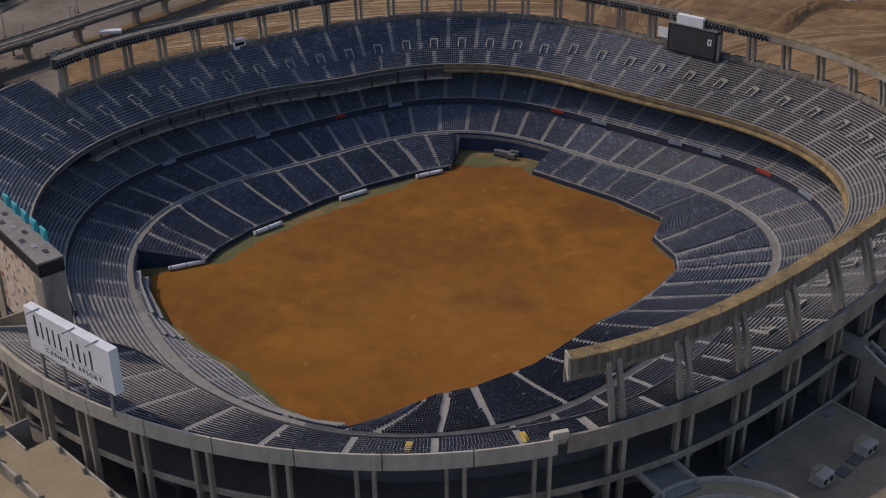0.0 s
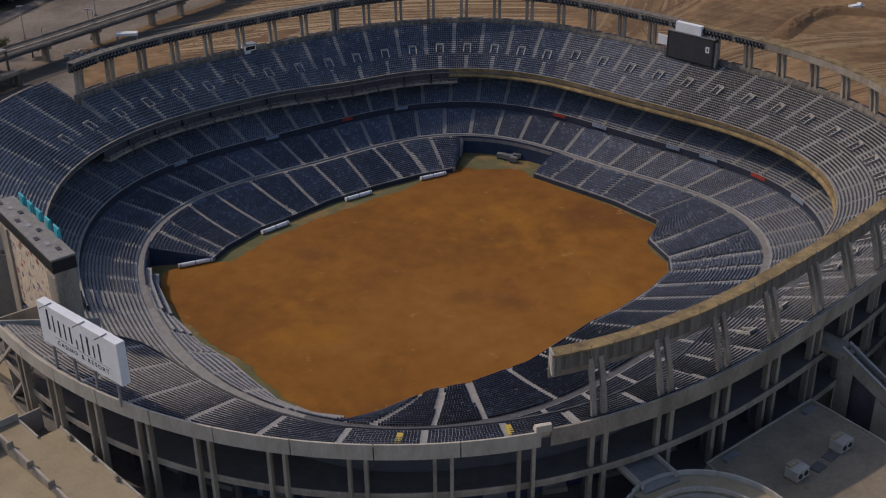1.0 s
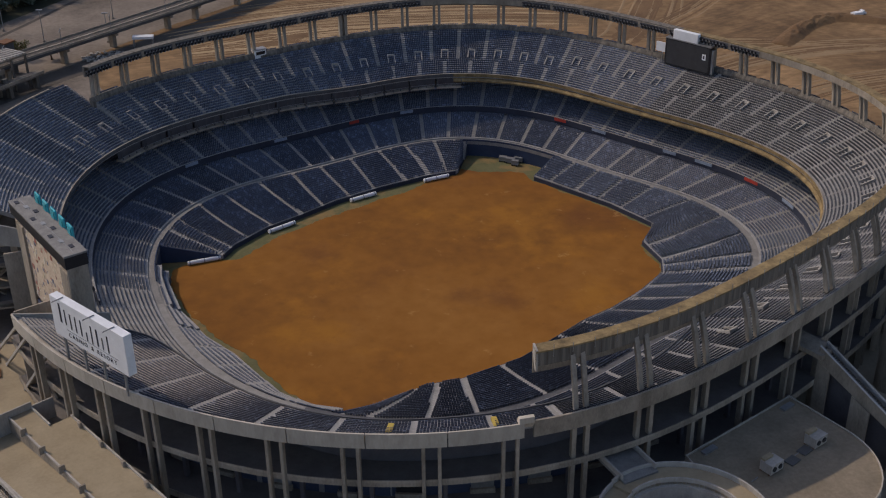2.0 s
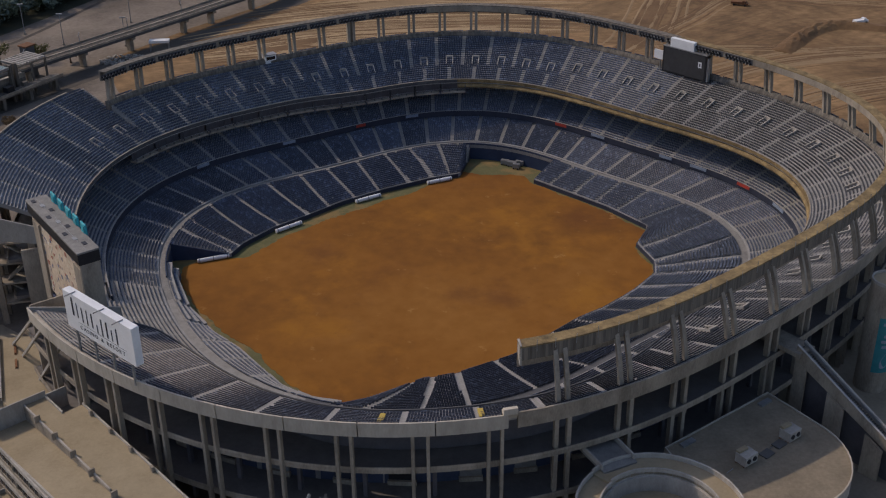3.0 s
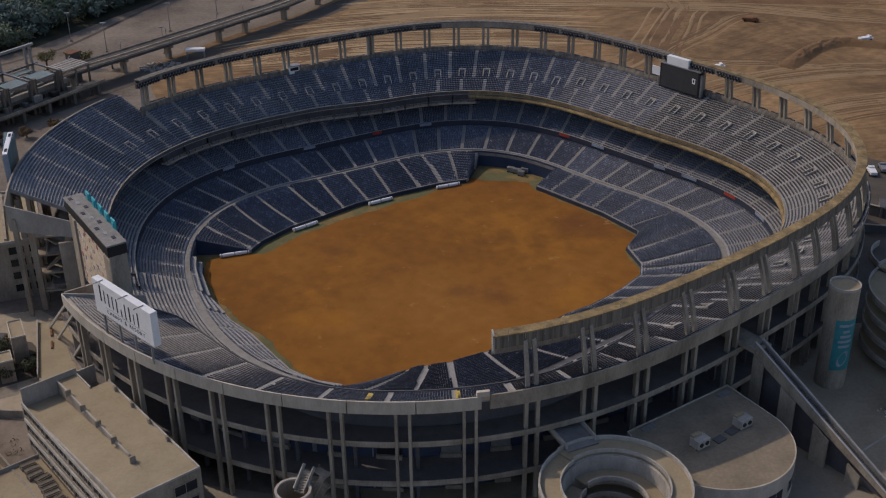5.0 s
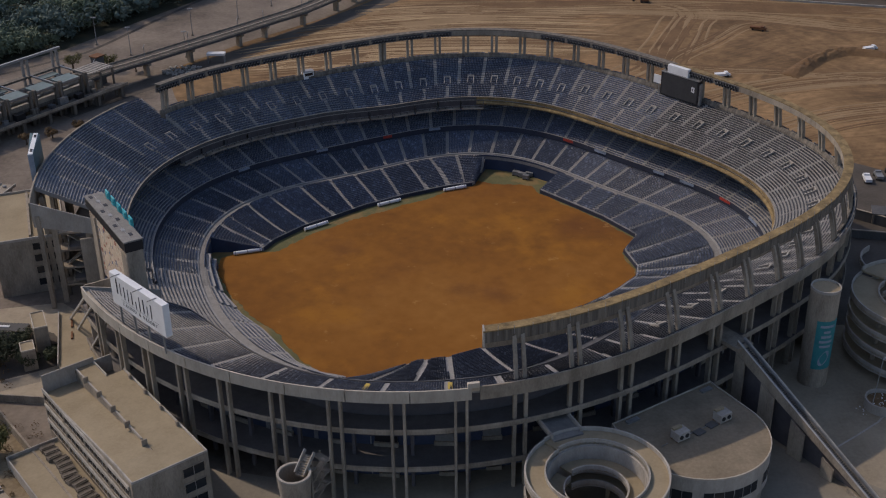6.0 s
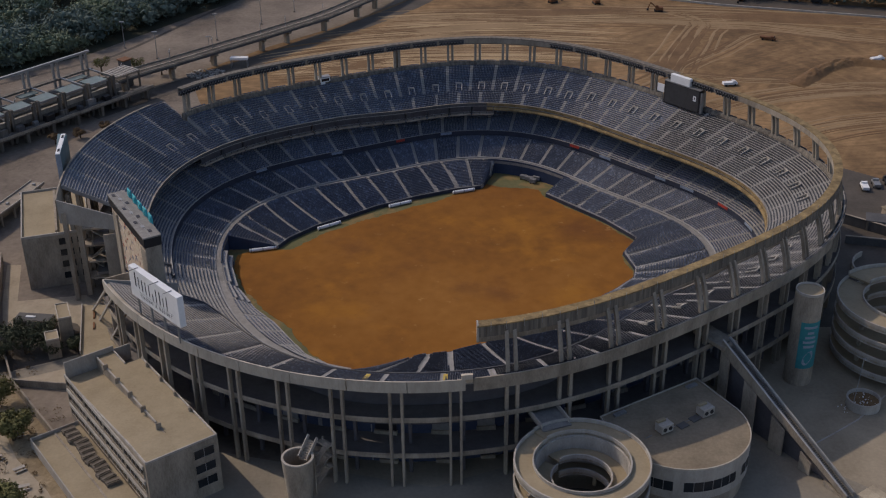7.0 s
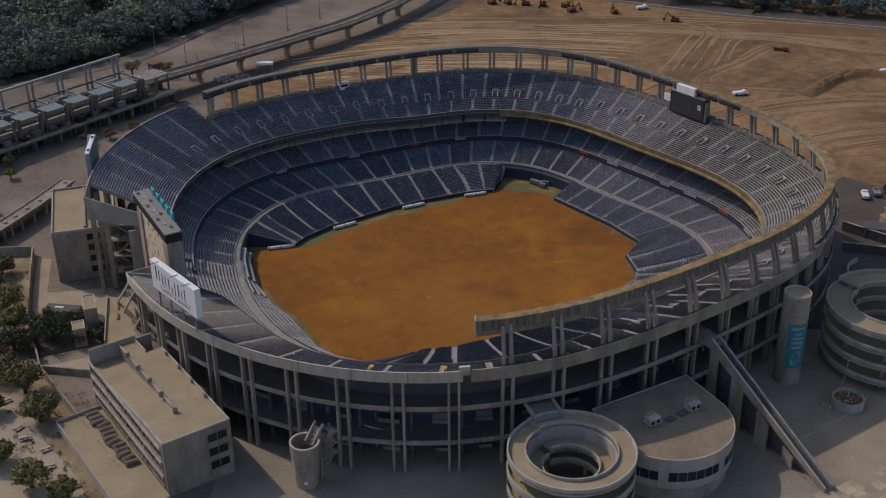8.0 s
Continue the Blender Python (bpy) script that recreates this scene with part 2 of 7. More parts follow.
# the field's edge, seen from above
FIELD = [(-57.5, 15.0), (-47.7, 13.6), (-44.5, 19.0), (-35.4, 27.8), (-26.0, 33.5), (-15.3, 40.8), (-2.5, 47.0), (12.6, 52.7), (21.9, 54.3), (26.5, 66.0), (40.0, 63.5), (43.1, 46.3), (60.1, 24.5), (68.4, 10.1), (62.1, 1.1), (63.8, -9.3), (62.0, -15.5), (53.5, -23.5), (44.1, -30.1), (35.6, -34.5), (17.8, -47.4), (3.7, -52.8), (-4.0, -53.7), (-11.9, -57.7), (-14.7, -59.2), (-21.4, -61.2), (-29.2, -58.0), (-35.7, -51.9), (-45.3, -34.2), (-51.2, -26.6), (-57.5, -14.3), (-61.0, 0.0), (-61.0, 10.1)]
_fa = np.array([math.atan2(y - CY, x - CX) % (2 * math.pi) for x, y in FIELD])
_fo = np.argsort(_fa)


def field_edge(th):
    """The field edge's distance from the middle in the direction th."""
    t = th % (2 * math.pi)
    c, s = math.cos(t), math.sin(t)
    best = 60.0
    n = len(FIELD)
    for i in range(n):
        (x0, y0), (x1, y1) = FIELD[_fo[i]], FIELD[_fo[(i + 1) % n]]
        x0, y0, ex, ey = x0 - CX, y0 - CY, x1 - x0, y1 - y0
        den = c * ey - s * ex
        if abs(den) < 1e-9:
            continue
        r = (x0 * ey - y0 * ex) / den
        k = (x0 * s - y0 * c) / den
        if r > 0 and -1e-6 <= k <= 1 + 1e-6:
            best = r
    return best


def field():
    n = 900
    turf, dirt = [], []
    for i in range(n):
        t = 2 * math.pi * i / n
        deg = math.degrees(t)
        r = field_edge(t)
        at = bay(deg)
        gap = 24.8 < at < 28.6 or 44.35 < at < 45.95
        reach = float(outline(t)) - 36.96 if gap else r + 0.7
        turf.append((CX + reach * math.cos(t), CY + reach * math.sin(t)))
        inset = -0.35 + 4.4 * smooth(80, 95, deg) * (1 - smooth(162, 172, deg)) + 2.2 * smooth(184, 196, deg) * (1 - smooth(228, 240, deg))
        edge = min(r - inset, 61.0 + 1.5 * math.sin(deg / 4)) if 55 < deg < 90 else r - inset
        edge += 0.9 * noise.noise((math.cos(t) * 6, math.sin(t) * 6, 0)) + 0.6 * noise.noise((math.cos(t) * 38, math.sin(t) * 38, 3)) - 0.35
        dirt.append((CX + edge * math.cos(t), CY + edge * math.sin(t)))
    bm = bmesh.new()
    prism(bm, turf, 0.0, 0.1)
    tagged(part("field_margin", bm, TURF), "worn dull green turf margin of the field", "turf", kind="structure")
    bm = bmesh.new()
    prism(bm, dirt, 0.02, 0.16)
    tagged(part("field", bm, DIRT), "bare orange-brown dirt playing field", "field", kind="structure")


field()


# ---- the bowl ----
def back_z(s):
    """The height of the upper deck's last row: lower on the near side."""
    deg = (math.degrees(float(theta(s))) + 180) % 360 - 180
    far = smooth(-40, 0, deg) if deg > -100 else smooth(-150, -185, deg)
    return 28.9 + 1.6 * far


S_ROOF_END = bay(147)


def edges(s0, s1, front, back, seg, skew=None):
    """The front and back edges of a wedge, as rows of (bay position, d, z). skew: the back edge's bay positions, where they differ."""
    sf = np.linspace(s0, s1, seg + 1)
    sb = np.linspace(*(skew or (s0, s1)), seg + 1)
    return np.array([(s, *front(s)) for s in sf]), np.array([(s, *back(s)) for s in sb])


def terrace(top, f, b, rows):
    """The stepped concrete of a wedge, with its underside and cheeks."""
    seg = len(f) - 1
    verts, faces, k, levels = [], [], seg + 1, []
    for i in range(rows):
        lo, hi = f + (b - f) * (i / rows), f + (b - f) * ((i + 1) / rows)
        levels += [(lo[:, 0], lo[:, 1], lo[:, 2]), (lo[:, 0], lo[:, 1], hi[:, 2])]
    levels.append((b[:, 0], b[:, 1], b[:, 2]))
    for s, d, z in levels:
        verts += spot(s, d, z).tolist()
    for j in range(len(levels) - 1):
        for i in range(seg):
            a = j * k + i
            faces.append((a, a + 1, a + 1 + k, a + k))
    base = len(verts)
    verts += spot(f[:, 0], f[:, 1], f[:, 2] - 0.9).tolist() + spot(b[:, 0], b[:, 1], b[:, 2] - 1.1).tolist()
    last = (len(levels) - 1) * k
    for i in range(seg):
        faces.append((base + i + k, base + i + 1 + k, base + i + 1, base + i))
        faces.append((base + i, base + i + 1, i + 1, i))
        faces.append((last + i, last + i + 1, base + k + i + 1, base + k + i))
    faces.append(tuple([j * k for j in range(len(levels))] + [base + k, base]))
    faces.append(tuple([j * k + seg for j in range(len(levels))][::-1] + [base + seg, base + k + seg]))
    return part("terrace", data_mesh("terrace", verts, faces, TERRACE), TERRACE, top)


def aisle(top, rows, f, b, width):
    """A stair of half steps from the point (bay position, d, z) f to b."""
    p0, p1 = spot(f[:1], f[1], f[2])[0], spot(b[:1], b[1], b[2])[0]
    out = Vector((p1[0] - p0[0], p1[1] - p0[1], 0))
    run = out.length
    out.normalize()
    side = Vector((-out.y, out.x, 0))
    steps = rows * 2
    verts, faces = [], []
    for i in range(steps):
        for u in (i, i + 1):
            c = Vector((p0[0], p0[1], 0)) + out * (run * u / steps)
            z = f[2] + (b[2] - f[2]) * (i + 1) / steps + 0.05
            for w in (-width / 2, width / 2):
                v = c + side * w
                verts.append((v.x, v.y, z))
    n0 = len(verts)
    verts += [(x, y, z - 0.45) for x, y, z in verts]
    for w in range(2 * steps - 1):
        a = 2 * w
        faces += [(a, a + 1, a + 3, a + 2), (a, a + 2, n0 + a + 2, n0 + a), (a + 1, n0 + a + 1, n0 + a + 3, a + 3)]
    faces += [(0, n0, n0 + 1, 1)]
    return part("aisle", data_mesh("aisle", verts, faces, AISLE), AISLE, top, "pale concrete aisle stair")


def seat_row(V, F, f, b, i, rows, keep_off, folded, gone, tall=1.0):
    """The seats of one row of a wedge; keep_off: (where along it, half width) of an aisle."""
    lo, hi = f + (b - f) * (i / rows), f + (b - f) * ((i + 1) / rows)
    mid = lo + (hi - lo) * (0.8 if folded else 0.66)
    pts = spot(mid[:, 0], mid[:, 1], hi[:, 2])
    ss = np.linspace(0, 1, len(f))
    cum = np.concatenate([[0], np.cumsum(np.linalg.norm(np.diff(pts[:, :2], axis=0), axis=1))])
    count = int(cum[-1] / 0.56)
    if count < 2:
        return
    at = (np.arange(count) + 0.5) * cum[-1] / count
    px, py, pz, sa = (np.interp(at, cum, q) for q in (pts[:, 0], pts[:, 1], pts[:, 2], ss))
    per = cum[-1]
    ok = np.random.rand(count) > gone
    for s, half in keep_off:
        ok &= np.abs(sa - s) * per > half
    th = np.arctan2(py - CY, px - CX)
    reach = 0.06 if folded else 0.32
    jit = (np.random.rand(count) - 0.5) * 0.05
    for x, y, z, t, e in zip(px[ok], py[ok], pz[ok], th[ok], jit[ok]):
        ox, oy = math.cos(t), math.sin(t)
        tx, ty = -oy * 0.235, ox * 0.235
        n = len(V)
        x, y = x + ox * e, y + oy * e
        gx, gy, hx, hy = x + ox * 0.12, y + oy * 0.12, x - ox * reach, y - oy * reach
        kx, ky = x + ox * 0.2, y + oy * 0.2
        front = (0.5 if folded else 0.38) * tall
        V += [(hx - tx, hy - ty, z + front), (hx + tx, hy + ty, z + front), (x + tx, y + ty, z + front + 0.03), (x - tx, y - ty, z + front + 0.03),
              (gx + tx, gy + ty, z + 0.7 * tall), (gx - tx, gy - ty, z + 0.7 * tall), (kx + tx, ky + ty, z + 0.66 * tall), (kx - tx, ky - ty, z + 0.66 * tall),
              (x + tx, y + ty, z + 0.02), (x - tx, y - ty, z + 0.02), (hx - tx, hy - ty, z + front - 0.3), (hx + tx, hy + ty, z + front - 0.3)]
        F += [(n, n + 1, n + 2, n + 3), (n + 3, n + 2, n + 4, n + 5), (n + 5, n + 4, n + 6, n + 7), (n + 7, n + 6, n + 8, n + 9), (n + 10, n + 11, n + 1, n)]


def seating_section(name, label, group, s0, s1, rows, front, back, aisles=((0.0, 0, None),), width=1.0, skip=(), seg=3, folded=True, gone=0.001, skew=None, tall=0.85, seat=None):
    """A wedge of stepped seating. aisles: (where along the wedge, first row, last row)."""
    top = thing(name, label, "seating", group)
    f, b = edges(s0, s1, front, back, seg, skew)
    terrace(top, f, b, rows)
    for u, r0, r1 in aisles:
        r1 = rows if r1 is None else r1
        k = np.linspace(0, 1, seg + 1)
        fs, bs = (np.array([np.interp(u, k, e[:, c]) for c in range(3)]) for e in (f, b))
        aisle(top, r1 - r0, fs + (bs - fs) * (r0 / rows), fs + (bs - fs) * (r1 / rows), width)
    V, F = [], []
    for i in range(rows):
        if i in skip:
            continue
        off = [(u, width / 2 + 0.15) for u, r0, r1 in aisles if r0 <= i < (rows if r1 is None else r1)]
        off += [(o + 1, h) for o, h in off]
        seat_row(V, F, f, b, i, rows, off, folded, gone, tall)
    if V:
        tagged(part("seat_block", data_mesh("seat_block", V, F, seat or SEAT), seat or SEAT, top, "flip seats toned dark for riser shade" if seat else "navy blue plastic flip seats"), kind="stuff")
    return top


S_TIP, S_CUT = bay(-149), bay(-173)      # the opening in the upper deck
S_NOTCH = bay(148.5)
AISLE_U = 0.4                             # where aisles stand in a bay on the right-hand side


def up_front(s):
    """The upper deck's front edge, which comes closer to the rim above home plate and along the wing."""
    deg = (math.degrees(float(theta(s))) + 180) % 360 - 180
    narrow = smooth(-138, -104, deg) * (1 - smooth(-90, -48, deg))
    wing = smooth(96, 118, deg) if deg > 0 else 1 - smooth(-150, -140, deg)
    d = -21.0 + 14.0 * narrow + 5.0 * wing * (1 - narrow)
    return (d, 20.9 + 5.4 * narrow)


def up_back(s):
    return (0.0, back_z(s))


def up_back_wide(s):
    return (8.0, back_z(s) + 2.6)


# ---- upper deck ----
def vom_row(s):
    """The row at which the entrances open, lower on the far left."""
    return 6 if s > 25 else 8


def lane(i):
    """Where the aisle of bay i of the upper deck stands."""
    return i + float(np.interp(i, (25, 31), (AISLE_U + 0.05, -0.06)))


first = int(math.ceil(S_TIP - AISLE_U))
spans = [(lane(i), lane(i + 1)) for i in range(int(S_CUT - AISLE_U))] + [(S_TIP + 0.02, first + AISLE_U)] + [(i + AISLE_U, i + 1 + AISLE_U) for i in range(first, BAYS)]
for a, b in spans:
    wide = S_NOTCH < a + 0.5 < S_CUT
    depth = -up_front((a + b) / 2)[0]
    rows = 31 if wide else max(6, int(round(depth / 0.845)))
    vom = vom_row(a) if depth > 13 and a < S_TIP else 0
    shade_toned = a < 21
    seating_section("upper_deck_section", ("steep upper deck section of seats toned dark for riser shade" if shade_toned else "steep upper deck section of navy seats on grey concrete steps"), "upper deck sections", a, b, rows, up_front, up_back_wide if wide else up_back,
                    aisles=((0.0, vom + 1 if vom else 0, None), (0.5, 0, vom)) if vom else ((0.0, 0, None),), width=0.85, folded=True, tall=0.8 if a < 25 or wide else 0.95, seat=SHADESEAT if shade_toned else None)
# entrances to the upper deck
for a, b in spans:
    if b - a < 0.9 or a > S_TIP or S_NOTCH + 1 < a < S_CUT or -up_front((a + b) / 2)[0] < 15:
        continue
    s = (a + b) / 2
    wide = S_NOTCH < s < S_CUT
    back = up_back_wide(s) if wide else up_back(s)
    rows = 31 if wide else 22
    f = np.array(up_front(s))
    q = f + (np.array(back) - f) * ((vom_row(a) + 1) / rows)
    p = spot(np.array([s]), q[0], q[1])[0]
    v = thing("entrance_portal", "small concrete entrance portal in the upper deck", "portal", "upper deck entrances", at=(p[0], p[1], p[2] - 0.4), turn=math.degrees(float(theta(s))))
    for y in (-1.05, 1.05):
        bm = bmesh.new()
        beam(bm, (-0.2, y, 0.7), (2.9, y, 2.2), 0.26, 0.8)
        part("side_wall", bm, PALE_CONCRETE, v)
    part("lintel", boxes(((2.6, -1.15, 1.7), (2.95, 1.15, 2.7))), PALE_CONCRETE, v)
    part("opening", boxes(((-0.3, -0.9, 0.46), (2.6, 0.9, 0.52))), WALKWAY, v, "shaded stairwell floor")

# ---- middle deck, lower bowl and field level ----
def mid_back(s):
    """The middle deck's last row, which runs up under the upper deck's front."""
    d = max(-10.0, up_front(s % BAYS)[0] - 0.8)
    return (d, 15.8 + (d + 10.0) * 0.467)


for i in list(range(int(S_CUT + 1))) + [56, 57, 58, 59, 60]:
    seating_section("middle_deck_section", "middle deck section of navy seats on concrete steps", "middle deck sections", i + 0.2, i + 1.2, int(round((mid_back(i + 0.7)[0] + 22.0) / 0.857)), lambda s: (-22.0, 10.2), mid_back, width=0.85, tall=0.85 if i < 24 else 1.05)
LOW = BAYS / 56.0
for i in range(56):
    a, b = i * LOW, (i + 1) * LOW
    gap = S_CUT + 0.4 <= (a + b) / 2 < S_TIP + 2
    seating_section("lower_deck_section", "lower bowl section of navy seats on concrete steps", "lower bowl sections", a, b, 24 if gap else 18, lambda s: (-35.0, 5.2), (lambda s: (-10.0, 13.5)) if gap else (lambda s: (-20.5, 8.6)), width=0.85, gone=0.002, tall=0.95 if gap else 0.85 if a < 24 else 1.2)


def low_front(s):
    t = float(theta(s))
    return (field_edge(t) + 0.8 - float(outline(t)), 1.2)


def low_back(s):
    return (-37.0, 4.8)


# field level blocks: where each aisle meets the field, and where it meets the walkway
RIGHT = [(-2.76, -3.67), (-1.99, -2.95), (-1.4, -1.64), (-0.6, -0.51), (1.0, 1.5), (2.39, 3.15), (3.76, 4.5), (5.17, 6.1), (6.74, 7.8), (8.57, 9.21), (10.28, 10.5), (11.95, 11.73), (12.86, 12.91), (13.55, 14.6), (15.16, 16.05), (17.92, 17.68), (19.36, 19.34), (20.76, 20.67), (22.17, 21.9), (23.65, 23.15), (24.76, 24.36)]
LEFT = [(28.64, 28.58), (29.39, 29.95), (30.42, 31.3), (31.83, 32.57), (33.77, 34.03), (35.41, 35.56), (37.25, 36.89), (38.86, 38.43), (40.78, 40.08), (42.38, 41.31), (43.56, 42.63), (44.21, 43.43), (44.37, 44.72)]
NEAR_LEFT = [(46.0 + 1.4 * k, 46.0 + 1.4 * k) for k in range(9)]
for block in (RIGHT, LEFT, NEAR_LEFT):
    for (a, a2), (b, b2) in zip(block, block[1:]):
        depth = -37.0 - low_front((a + b) / 2)[0]
        rows = max(2, int(depth / (1.2 if block is NEAR_LEFT else 0.85)))
        seating_section("field_level_section", "field level section of navy seats beside the dirt field", "field level sections", a, b, rows, low_front, low_back, aisles=((0.04, 0, None),), seg=8, width=0.95, folded=False, gone=0.003, skew=(a2, b2), tall=0.6 if block is NEAR_LEFT else 1.2)
    # the field wall's shadow is in its dark navy colour
    wall = sweep("field_wall", block[0][0], block[-1][0], [(-0.25, 0), (-0.25, 1.3), (-0.02, 1.3), (-0.02, 0)], SHADENAVY, per_bay=6, shift=lambda s: (low_front(s)[0], 0))
    tagged(part("field_wall", wall, SHADENAVY), "low wall round the field, darkened for its shadow", "wall", kind="structure")
    # end walls of the block
    for (a, a2) in (block[0], block[-1]):
        f, b = (a, *low_front(a)), (a2, *low_back(a2))
        p, q = spot(np.array([f[0]]), f[1], 0)[0], spot(np.array([b[0]]), b[1], 0)[0]
        bm = bmesh.new()
        side = Vector((-(q[1] - p[1]), q[0] - p[0], 0)).normalized() * 0.12
        ring = [(p[0], p[1], 0), (q[0], q[1], 0), (q[0], q[1], 5.3), (p[0], p[1], 1.5)]
        lo, hi = ([bm.verts.new(Vector(r) + side * k) for r in ring] for k in (-1, 1))
        bm.faces.new(lo)
        bm.faces.new(hi[::-1])
        for i in range(4):
            bm.faces.new((lo[i], lo[(i + 1) % 4], hi[(i + 1) % 4], hi[i]))
        bmesh.ops.recalc_face_normals(bm, faces=bm.faces)
        tagged(part("block_end_wall", bm, NAVYWALL), "navy end wall of a field level seating block", "wall", kind="structure")
# navy walls where the field seats leave a gap
for s0, s1 in ((24.0, 28.9), (44.3, 47.2)):
    tagged(part("gap_wall", sweep("gap_wall", s0, s1, [(-36.7, 0), (-36.7, 5.6), (-36.95, 5.6), (-36.95, 0)], NAVYWALL), NAVYWALL), "navy padded outfield wall", "wall", kind="structure")

DARKROW = material("dark_walkway_concrete", (0.06, 0.06, 0.066), (0.13, 0.128, 0.13), 0.4, 0.85, 2.0, 0.1)
# walkway ring, darkest along the near side and palest at the near left
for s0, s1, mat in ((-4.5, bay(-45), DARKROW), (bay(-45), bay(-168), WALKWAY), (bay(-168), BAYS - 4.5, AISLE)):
    tagged(part("concourse_walkway", sweep("concourse_walkway", s0, s1, [(-37.0, 4.0), (-37.0, 5.05), (-35.0, 5.05), (-35.0, 4.0)], mat), mat), "concrete walkway ring through the lower bowl", "walkway", kind="structure")


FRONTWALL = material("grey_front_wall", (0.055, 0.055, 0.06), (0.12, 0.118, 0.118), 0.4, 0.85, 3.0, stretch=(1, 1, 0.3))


# ---- deck fronts ----
def front_shift(s):
    d, z = up_front(s)
    return (d + 18.6, z - 21.5)


# dark grey on the near and left fronts, stained on the right
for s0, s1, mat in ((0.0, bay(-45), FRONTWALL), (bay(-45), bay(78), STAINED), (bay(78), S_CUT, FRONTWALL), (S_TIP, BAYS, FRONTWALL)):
    tagged(part("upper_deck_front", sweep("upper_deck_front", s0, s1, [(-18.9, 21.0), (-18.9, 22.0), (-18.62, 22.0), (-18.62, 21.0)], mat, shift=front_shift), mat), "dark front wall of the upper deck, stained on the right", "parapet", kind="structure")
# coping in the darker grey along the near side
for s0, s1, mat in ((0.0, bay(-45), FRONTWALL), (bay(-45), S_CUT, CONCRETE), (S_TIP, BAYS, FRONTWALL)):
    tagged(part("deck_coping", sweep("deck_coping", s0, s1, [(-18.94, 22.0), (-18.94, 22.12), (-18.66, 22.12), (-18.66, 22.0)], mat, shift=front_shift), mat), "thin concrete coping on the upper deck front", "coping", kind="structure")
tagged(part("drip_ledge", sweep("drip_ledge", bay(-45), bay(78), [(-19.4, 19.4), (-19.4, 19.85), (-18.95, 20.4), (-17.0, 20.4), (-17.0, 19.4)], STAINED, shift=front_shift), STAINED), "yellow stained concrete ledge under the upper deck", "ledge", kind="structure")
# the black shadow below the coping is coloured into this front
tagged(part("middle_deck_front", sweep("middle_deck_front", -5.0, S_CUT + 1.2, [(-22.3, 9.0), (-22.3, 10.9), (-22.02, 10.9), (-22.02, 9.0)], SHADENAVY), SHADENAVY), "navy front wall of the middle deck, darkened for its shadow", "parapet", kind="structure")
tagged(part("upper_soffit_wall", sweep("upper_soffit_wall", bay(-46), S_CUT, [(-9.8, 14.0), (-9.8, 21.0), (-9.4, 21.0), (-9.4, 14.0)], SHADEWALL), SHADEWALL), "dark back wall of the middle deck", "wall", kind="structure")

tagged(part("front_coping", sweep("front_coping", -5.0, S_CUT + 1.2, [(-22.33, 10.9), (-22.33, 11.02), (-21.98, 11.02), (-21.98, 10.9)], TERRACE), TERRACE), "thin concrete coping on the middle deck front", "coping", kind="structure")

# suites under the far upper deck
SUITEGLASS = material("dusty_suite_glass", (0.05, 0.052, 0.06), (0.1, 0.1, 0.108), 0.4, 0.35, 3.0, 0.02)
s = bay(76)
while s < bay(147):
    st = thing("suite_box", "glazed suite box hung under the upper deck", "suite", "suite boxes")
    sid = [s + 0.04, s + 0.96]
    part("floor_slab", sweep("floor_slab", sid[0], sid[1], [(-19.9, 17.6), (-19.9, 18.2), (-17.6, 18.2), (-17.6, 17.6)], CONCRETE, shift=front_shift), CONCRETE, st)
    part("glass", sweep("glass", sid[0], sid[1], [(-18.4, 18.2), (-18.4, 20.6), (-18.2, 20.6), (-18.2, 18.2)], SUITEGLASS, shift=front_shift), SUITEGLASS, st, "dusty dark suite glazing")
    for u in (0.04, 0.35, 0.65, 0.93):
        p = spot(np.array([s + u]), -19.6 + front_shift(s + u)[0], 18.2 + front_shift(s + u)[1])[0]
        bm = bmesh.new()
        box(bm, (-0.12, -0.12, 0), (0.12, 0.12, 2.4), pose(p[0], p[1], p[2], 0, 0, math.degrees(float(theta(s + u)))))
        part("mullion", bm, FRONTWALL, st)
    part("rail", sweep("rail", sid[0], sid[1], [(-19.9, 19.0), (-19.9, 19.15), (-19.8, 19.15), (-19.8, 19.0)], METAL, shift=front_shift), METAL, st)
    s += 1.0

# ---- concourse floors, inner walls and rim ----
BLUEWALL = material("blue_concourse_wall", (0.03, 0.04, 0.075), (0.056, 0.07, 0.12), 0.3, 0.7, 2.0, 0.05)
# floor colour darkened to carry the shade inside the concourses
SHADEFLOOR = material("shade_dark_floor", (0.095, 0.084, 0.078), (0.16, 0.145, 0.135), 0.3, 0.7, 2.0, 0.1)
def floor_profile(z, inner):
    """A floor that stops short of the deck front above it."""
    def at(s):
        d = max(inner, up_front(s % BAYS)[0] + 1.1) if z > 15 else inner
        return [(-0.35, z - 0.8), (-0.35, z), (d, z), (d, z - 0.8)]
    return at


